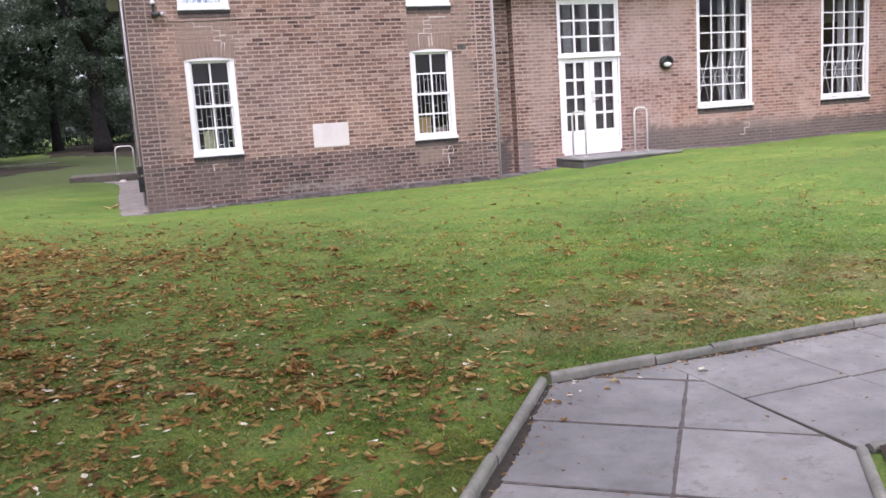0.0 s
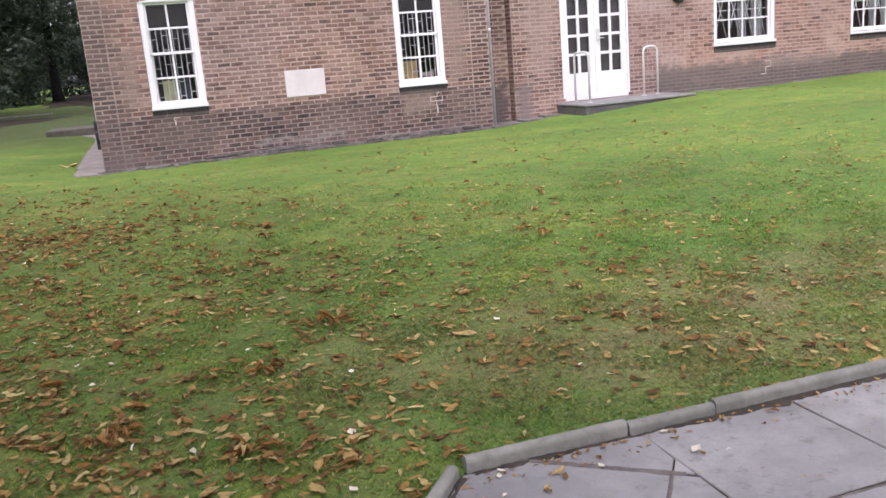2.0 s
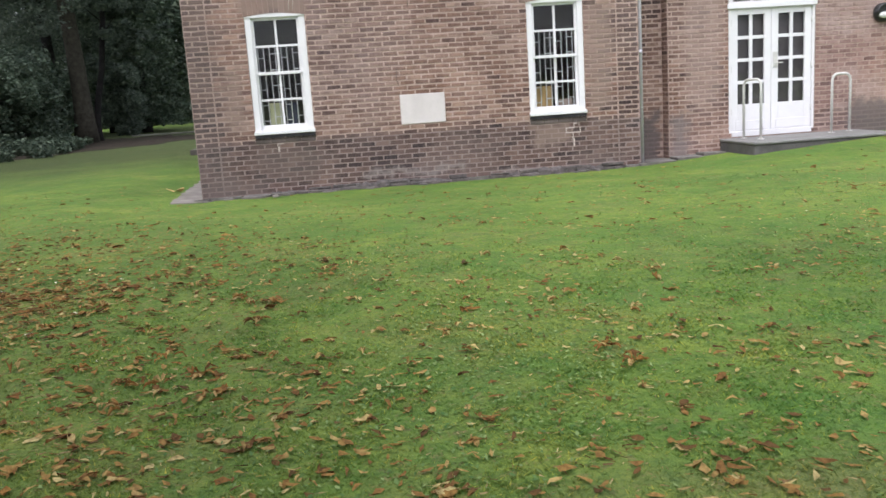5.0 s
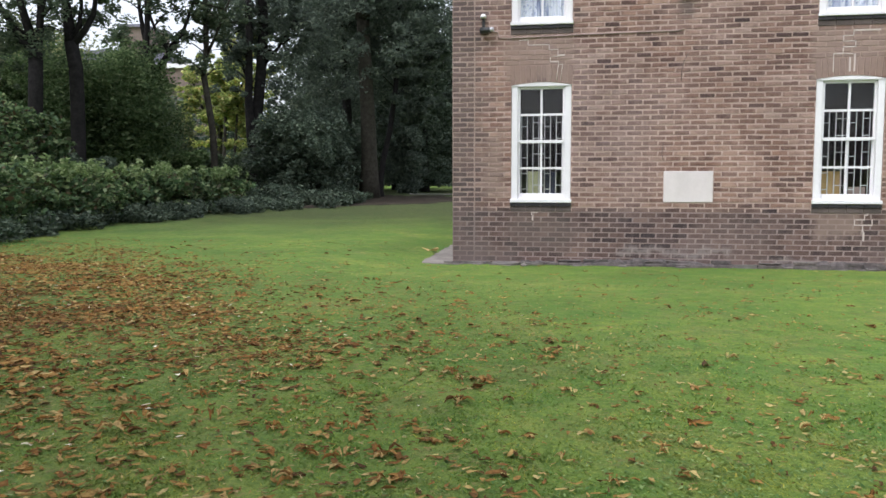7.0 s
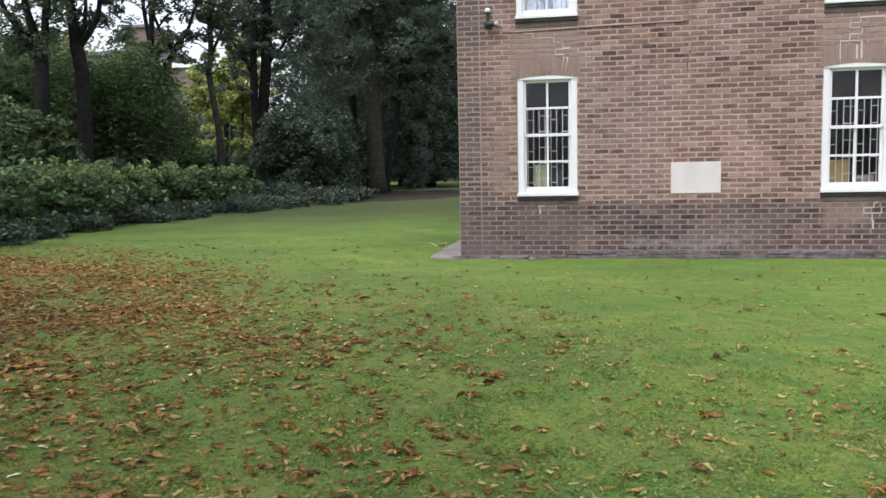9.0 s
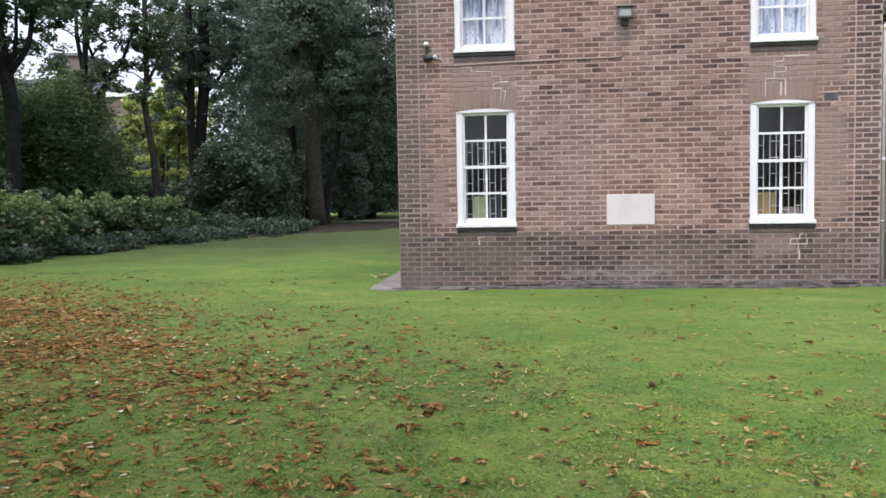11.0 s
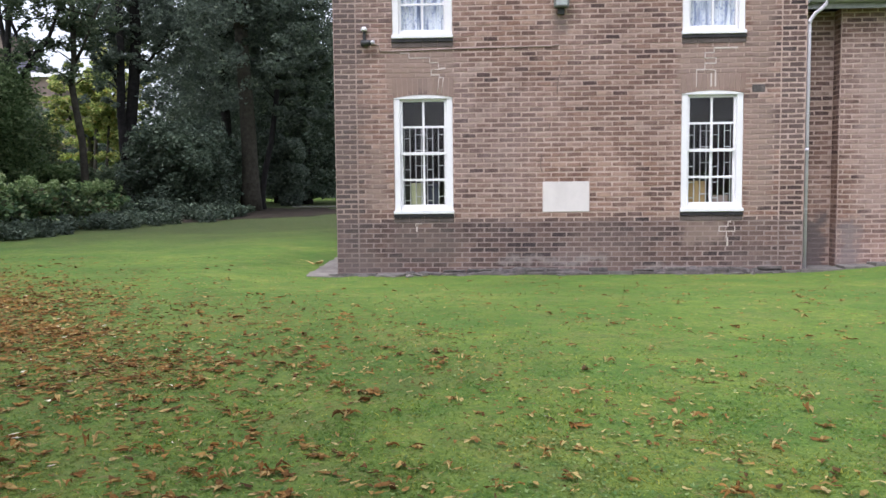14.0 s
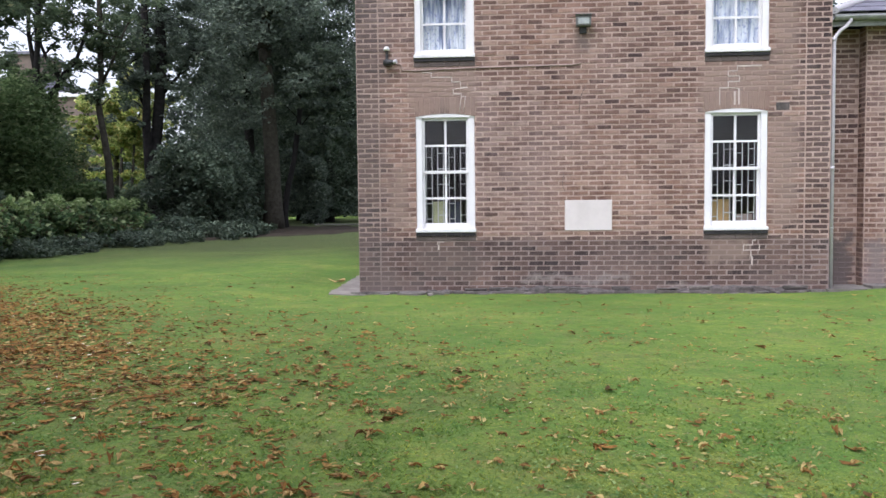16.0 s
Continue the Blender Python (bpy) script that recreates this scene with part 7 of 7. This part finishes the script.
# ------------------------------------------------------------------ fallen leaves


def fallen_leaves(name, n, seed, mat, label, size, field, ragged, rows=4, cols=3, fans=0.5, lift=0.01, path=False):
    """Curled dry leaflets, part of them in fans of five as they hung on one stalk."""
    rng = np.random.default_rng(seed)
    pts = []
    while len(pts) < n:
        x, y = rng.uniform(-9, 14, 6000), rng.uniform(0.3, 18.5, 6000)
        ok = (rng.random(6000) < field(x, y)) & (paved(x, y, -0.03) if path else ~paved(x, y, 0.05)) & ~((x > 8.5) & (x < 11.1) & (y > 14.9)) & ((y < 15.6) | (x < -0.6))
        pts += list(zip(x[ok], y[ok]))
    pts = np.array(pts[:n])
    a = rng.uniform(0, 2 * np.pi, n)
    L = size * rng.uniform(0.45, 1.25, n)
    L = L * (0.62 + 0.38 * np.clip(2.2 * field(pts[:, 0], pts[:, 1]), 0, 1)) * (1 - 0.22 * ease(6.5, 11, pts[:, 1]) * ease(-2, 1, pts[:, 0]))
    W = L * rng.uniform(0.2, 0.5, n)
    lead = np.arange(n) // 5 * 5
    fan = rng.random(n)[lead] < fans
    fan_a = a[lead] + (np.arange(n) % 5 - 2) * 0.55 + rng.normal(0, 0.25, n)
    L = np.where(fan, L * 1.1, L)
    spot = pts[lead] + np.stack([np.cos(fan_a), np.sin(fan_a)], -1) * (L * rng.uniform(0.5, 1.1, n))[:, None]
    fan &= paved(spot[:, 0], spot[:, 1], -0.03) if path else ~paved(spot[:, 0], spot[:, 1], 0.05)
    pts[fan], a[fan] = spot[fan], fan_a[fan]
    t = np.linspace(-1, 1, rows)[:, None] * np.ones((1, cols))
    s = np.ones((rows, 1)) * np.linspace(-1, 1, cols)
    width = (1.02 - np.abs(np.linspace(-1, 1, rows) + 0.15) ** 2.2 * 0.8)[:, None].clip(0.08, 1)
    curl, cup, twist = rng.uniform(-0.2, 0.25, n), rng.uniform(-0.35, 0.7, n), rng.uniform(-0.65, 0.65, n)
    lx = t[None] * L[:, None, None]
    ly = (s * width)[None] * W[:, None, None] / (1 + 0.35 * cup[:, None, None])
    lz = curl[:, None, None] * L[:, None, None] * t[None] ** 2 + cup[:, None, None] * W[:, None, None] * np.abs(s)[None] * width[None] + twist[:, None, None] * t[None] * ly
    wob = L[:, None, None]
    lz = lz + rng.normal(0, ragged, (n, rows, cols)) * wob
    lx = lx + rng.normal(0, 0.09, (n, rows, cols)) * wob
    ly = ly + rng.normal(0, 0.09, (n, rows, cols)) * wob
    ca, sa = np.cos(a)[:, None, None], np.sin(a)[:, None, None]
    X = pts[:, 0, None, None] + ca * lx - sa * ly
    Y = pts[:, 1, None, None] + sa * lx + ca * ly
    lz = lz - lz.min(axis=(1, 2))[:, None, None]
    floor = np.full(n, PAVE_Z + 0.004) if path else ground_z(pts[:, 0], pts[:, 1]) + 0.004
    Z = (floor + (0 if path else rng.uniform(0, lift, n)))[:, None, None] + lz
    verts = np.stack([X, Y, Z], -1).reshape(-1, 3)
    cell = np.array([(r * cols + c, r * cols + c + 1, (r + 1) * cols + c + 1, (r + 1) * cols + c) for r in range(rows - 1) for c in range(cols - 1)])
    corners = (np.arange(n)[:, None, None] * rows * cols + cell[None]).reshape(-1, 4)
    tagged(put(name, fast(name, verts, corners, mat)), label, "fallen leaves", kind="stuff")


def drift(x, y):
    """Uneven patches from 0 to 1."""
    return 0.5 + 0.25 * np.sin(2.3 * x + 1.9 * np.sin(1.7 * y)) + 0.25 * np.sin(2.9 * y + 2.2 * np.sin(1.3 * x + 0.7))


def carpet_field(x, y):
    """The thick carpet under the chestnut's side of the lawn."""
    edge = 0.15 - 0.03 * (y - 6) - 0.78 * np.maximum(y - 10.2, 0) + 0.55 * np.exp(-((y - 8.8) / 1.6) ** 2) - 0.35 * (1 - ease(5.0, 7.5, y))
    dense = 0.74 * (1 - ease(-4.0, 2.0, x - edge)) * (0.2 + 0.8 * ease(-7.0, -4.6, x + 0.25 * (y - 8))) + 0.04 * (1 - ease(-1, 4.0, x - edge))
    dense = dense * (1 - 0.93 * ease(11.5, 18.0, y)) * ease(-1.5, 4.6, y - 0.25 * x)
    return np.clip(dense * (0.45 + 1.1 * drift(x, y)), 0, 1)


def stray_field(x, y):
    """Single leaves and small groups further out."""
    mid = (0.13 + 0.08 * (1 - ease(5.0, 7.5, y))) * (1 - ease(0.3, 4.2, x)) * (1 - ease(8, 13.5, y))
    patch = 0.14 * np.exp(-((x - 4.3) / 1.2) ** 2 - ((y - 4.55 - 0.12 * (x - 4.3)) / 0.3) ** 2)
    return np.clip((mid + patch) * (0.35 + 1.3 * drift(x, y)) + 0.011, 0, 1)


def leaf_field(x, y):
    return np.clip(carpet_field(x, y) + stray_field(x, y), 0, 1)


def open_field(x, y):
    """A thin even scatter over the open lawn, in loose drifts."""
    return np.clip((1 + 1.2 * (1 - ease(4.5, 7.5, y)) * (1 - ease(3.5, 6, x))) * (0.10 + 0.35 * drift(1.3 * x + 4, 1.1 * y) ** 2) * (1 - 0.75 * ease(9.5, 15, y)) * (1 - 0.35 * ease(6, 12, x)), 0, 1)


def scrap_field(x, y):
    worn = 0.4 * np.exp(-((x - 4.3) / 1.3) ** 2 - ((y - 4.55 - 0.12 * (x - 4.3)) / 0.35) ** 2)
    return np.clip(0.28 * leaf_field(x, y) + worn + (0.12 * drift(x, y) ** 2 + 0.04) * (1 - 0.45 * ease(6.5, 13, y)), 0, 1)


def corner_field(x, y):
    return 0.5 * np.exp(-((x - 1.9) / 0.35) ** 2 - ((y - 3.18) / 0.12) ** 2) + 0.035 * (y > 3.0)


def edge_field(x, y):
    across = (x - KC[0]) * V[0] + (y - KC[1]) * V[1]
    back = KC[1] + KERB_SLOPE * (x - KC[0]) - y
    gap = np.minimum(across, back)
    return np.where(gap < 0.16, 0.9 * np.exp(-gap / 0.05), 0.012) * (1 - 0.8 * ease(3.0, 6.0, x))


fallen_leaves("leaf_litter", 12000, 21, FALLEN, "curled brown horse chestnut leaves strewn over the lawn", 0.045, lambda x, y: carpet_field(x, y) * (y < 8.0), 0.10, fans=0.3)
fallen_leaves("leaf_carpet", 23000, 28, FALLEN, "thick carpet of small brown chestnut leaves on the lawn", 0.041, lambda x, y: carpet_field(x, y) * (y >= 8.0), 0.11, 3, 2, 0.3)
fallen_leaves("stray_leaves", 17000, 27, STRAY, "scattered tan and rusty dry leaves on the open lawn", 0.038, stray_field, 0.10, fans=0.35)
fallen_leaves("small_leaves", 23000, 29, STRAY, "small brown leaves scattered thinly over the open lawn", 0.031, open_field, 0.12, 3, 2, 0.2)
fallen_leaves("leaf_crumbs", 60000, 23, CRUMB, "small brown leaf fragments scattered in the grass", 0.019, scrap_field, 0.12, 2, 2, 0.0, 0.014)
fallen_leaves("leaf_scraps", 1000, 22, HUSK, "pale husks and leaf scraps on the lawn", 0.022, lambda x, y: np.clip(leaf_field(x, y) + 0.07 * (1 - ease(5, 9, y)) * (1 - ease(1.5, 4, x)) + 0.003, 0, 1), 0.12, 4, 3, 0.1)
fallen_leaves("path_leaves", 30, 24, FALLEN, "dry leaves blown against the path edging", 0.026, corner_field, 0.06, 4, 3, 0.3, 0.0, True)
fallen_leaves("path_crumbs", 800, 26, FALLEN, "brown leaf crumbs gathered along the path edging", 0.013, edge_field, 0.15, 3, 2, 0.0, 0.0, True)
fallen_leaves("path_scraps", 9, 25, HUSK, "pale leaf scraps on the path", 0.02, corner_field, 0.08, 4, 3, 0.4, 0.0, True)


def chestnut_leaf(x, y, reach, seed, leaflets=(7, 10), mat=FALLEN, label="large crumpled rusty-brown chestnut leaf on the grass", group="large fallen leaves"):
    """A whole fallen leaf: dry leaflets, rolled and crumpled, that fan out from one stalk."""
    rnd = random.Random(seed)
    bm = bmesh.new()
    z0 = float(ground_z(x, y)) + 0.006
    first = rnd.uniform(0, 2 * math.pi)
    for k in range(rnd.randint(*leaflets)):
        a = first + 0.62 * k + rnd.uniform(-0.5, 0.5)
        long, wide = reach * rnd.uniform(0.6, 1.15), reach * rnd.uniform(0.13, 0.22)
        bend, roll, lift = rnd.uniform(-1.1, 1.1), rnd.uniform(0.4, 1.7), rnd.uniform(0.02, 0.32)
        lx, ly = x + rnd.gauss(0, 0.16) * reach, y + rnd.gauss(0, 0.16) * reach
        rows = []
        for i in range(7):
            t = i / 6
            w = wide * (0.15 + 1.1 * math.sin(math.pi * min(1.0, t * 0.9 + 0.06)) ** 1.2) * rnd.uniform(0.75, 1.2)
            way = a + bend * t
            lx, ly = lx + math.cos(way) * long / 6, ly + math.sin(way) * long / 6
            cz = z0 + reach * (lift * math.sin(math.pi * t) + 0.12 * rnd.random())
            row = []
            for q in (-1, 0, 1):
                flare = 1 / (1 + 0.5 * roll)
                up = abs(q) * roll * w * 0.55 + rnd.uniform(0, 0.09) * reach
                row.append(bm.verts.new((lx - math.sin(way) * q * w * flare, ly + math.cos(way) * q * w * flare, cz + up)))
            rows.append(row)
        for lo, hi in zip(rows, rows[1:]):
            for q in range(2):
                bm.faces.new((lo[q], lo[q + 1], hi[q + 1], hi[q]))
    return tagged(part("chestnut_leaf", bm, mat), label, "leaf", group)


big_leaves = [(0.57, 3.57, 0.10), (-0.25, 3.66, 0.09), (0.14, 4.01, 0.08), (1.65, 5.16, 0.11), (0.56, 4.17, 0.08), (1.22, 4.63, 0.09), (1.08, 3.86, 0.08), (0.62, 4.21, 0.07), (3.34, 6.52, 0.07), (1.21, 7.05, 0.07),
              (1.43, 6.76, 0.075), (0.80, 7.0, 0.06), (1.63, 7.59, 0.075), (3.40, 6.26, 0.07), (1.48, 8.18, 0.06), (0.20, 7.45, 0.07), (-0.6, 5.0, 0.09), (-1.0, 4.6, 0.08)]
for k, (lx, ly, reach) in enumerate(big_leaves):
    chestnut_leaf(lx, ly, reach, 300 + k)
open_leaves = [(3.09, 12.7, 0.03), (1.97, 10.0, 0.04), (3.08, 10.37, 0.04), (3.18, 10.37, 0.04), (2.04, 9.13, 0.05), (2.19, 8.87, 0.06), (1.99, 8.8, 0.05), (2.28, 9.22, 0.04), (2.01, 8.18, 0.05), (2.19, 7.89, 0.05), (2.59, 7.58, 0.05), (2.84, 7.61, 0.06), (2.39, 7.37, 0.04), (2.7, 7.1, 0.05), (2.65, 6.94, 0.05), (2.2, 6.81, 0.05), (2.68, 6.7, 0.06), (2.4, 6.57, 0.05), (3.16, 8.84, 0.06), (3.6, 9.4, 0.05), (3.73, 8.77, 0.07), (3.35, 7.6, 0.05), (3.44, 7.53, 0.06), (3.3, 7.38, 0.06), (3.61, 7.53, 0.05), (4.0, 8.32, 0.06), (5.14, 10.71, 0.06), (4.82, 9.8, 0.06), (4.14, 7.99, 0.06), (4.08, 7.78, 0.09), (3.82, 7.28, 0.05), (3.67, 7.06, 0.06)]
for k, (lx, ly, reach) in enumerate(open_leaves):
    chestnut_leaf(lx, ly, 1.2 * reach, 500 + k, (2, 4), STRAY, "curled tan dry leaf lying on the open lawn", "single dry leaves")
near_leaves = [(1.53, 7.97, 0.07), (0.6, 8.22, 0.07), (0.99, 7.98, 0.08), (1.13, 8.59, 0.06), (1.02, 7.54, 0.05), (1.26, 6.68, 0.06), (1.17, 6.75, 0.05), (0.72, 7.26, 0.07), (0.34, 7.81, 0.06), (1.5, 6.48, 0.05), (1.14, 6.41, 0.08), (1.05, 6.49, 0.05), (0.43, 7.17, 0.09), (-0.05, 7.79, 0.08), (0.6, 6.56, 0.06), (0.29, 6.64, 0.06), (0.12, 7.0, 0.07), (0.06, 6.87, 0.1), (-0.06, 7.24, 0.1), (0.23, 6.96, 0.06), (1.16, 6.68, 0.06), (0.82, 7.43, 0.04), (1.77, 6.94, 0.04), (1.89, 7.08, 0.05), (2.01, 6.62, 0.05), (1.17, 8.12, 0.04), (1.65, 8.43, 0.06), (0.84, 9.49, 0.06), (0.87, 8.98, 0.06)]
for k, (lx, ly, reach) in enumerate(near_leaves):
    chestnut_leaf(lx, ly, 1.1 * reach, 600 + k, (2, 5), FALLEN, "curled rusty dry leaf lying on the grass", "single dry leaves")


def pale_scrap(x, y, reach, seed, z=None, mat=None, label="curled cream-white leaf scrap on the grass"):
    """A small curled scrap, cupped along its length."""
    rnd = random.Random(seed)
    bm = bmesh.new()
    a = rnd.uniform(0, 2 * math.pi)
    z0 = (float(ground_z(x, y)) + 0.014) if z is None else z
    cup, rows = rnd.uniform(0.3, 1.0), []
    for i in range(5):
        t = i / 2 - 1
        w = 0.55 * reach * (1.05 - abs(t) ** 1.6) * rnd.uniform(0.8, 1.2)
        row = []
        for q in (-1, 0, 1):
            lx, ly = t * reach, q * w
            lz = cup * abs(q) * w * 0.6 + 0.25 * reach * t * t + rnd.uniform(0, 0.1) * reach
            row.append(bm.verts.new((x + math.cos(a) * lx - math.sin(a) * ly, y + math.sin(a) * lx + math.cos(a) * ly, z0 + lz)))
        rows.append(row)
    for lo, hi in zip(rows, rows[1:]):
        for q in range(2):
            bm.faces.new((lo[q], lo[q + 1], hi[q + 1], hi[q]))
    return tagged(part("leaf_scrap", bm, mat or HUSK), label, "leaf scrap", "pale leaf scraps")


lawn_scraps = [(0.24, 3.48), (0.56, 3.18), (1.32, 3.37), (1.41, 3.77), (-0.08, 3.58), (-0.21, 3.33), (-0.63, 4.52), (-0.69, 5.56), (-0.55, 5.16), (-0.28, 4.39), (1.18, 4.94), (1.55, 4.37), (-0.4, 3.22), (-0.46, 5.73), (-0.98, 6.9), (2.36, 4.69), (0.49, 4.84), (-0.66, 4.56), (-0.58, 5.22), (0.43, 6.78), (0.06, 7.15), (0.02, 7.2), (-0.5, 8.15), (-0.6, 9.72)]
for k, (lx, ly) in enumerate(lawn_scraps):
    pale_scrap(lx, ly, 0.021 if k % 3 else 0.027, 400 + k)
for k, (lx, ly) in enumerate(((2.07, 3.17), (2.37, 3.28), (2.385, 3.12), (1.76, 3.26), (1.78, 3.29), (1.66, 3.12))):
    pale_scrap(lx, ly, 0.016 if k != 2 else 0.028, 430 + k, PAVE_Z + 0.004, None, "curled pale leaf scrap on the paving")
for k, (lx, ly) in enumerate(((1.49, 2.86), (1.54, 3.10), (1.57, 3.06), (2.22, 2.48), (2.05, 3.28), (1.99, 3.29), (2.09, 3.22), (2.39, 3.09), (2.87, 2.74))):
    pale_scrap(lx, ly, 0.024 if k < 3 else 0.014, 450 + k, PAVE_Z + 0.004, FALLEN, "dry brown leaf lying on the paving")

# ------------------------------------------------------------------ single bricks, last
for wall, rects, place, turn, mat in LATE:
    single_bricks(wall, rects, place, turn, mat)
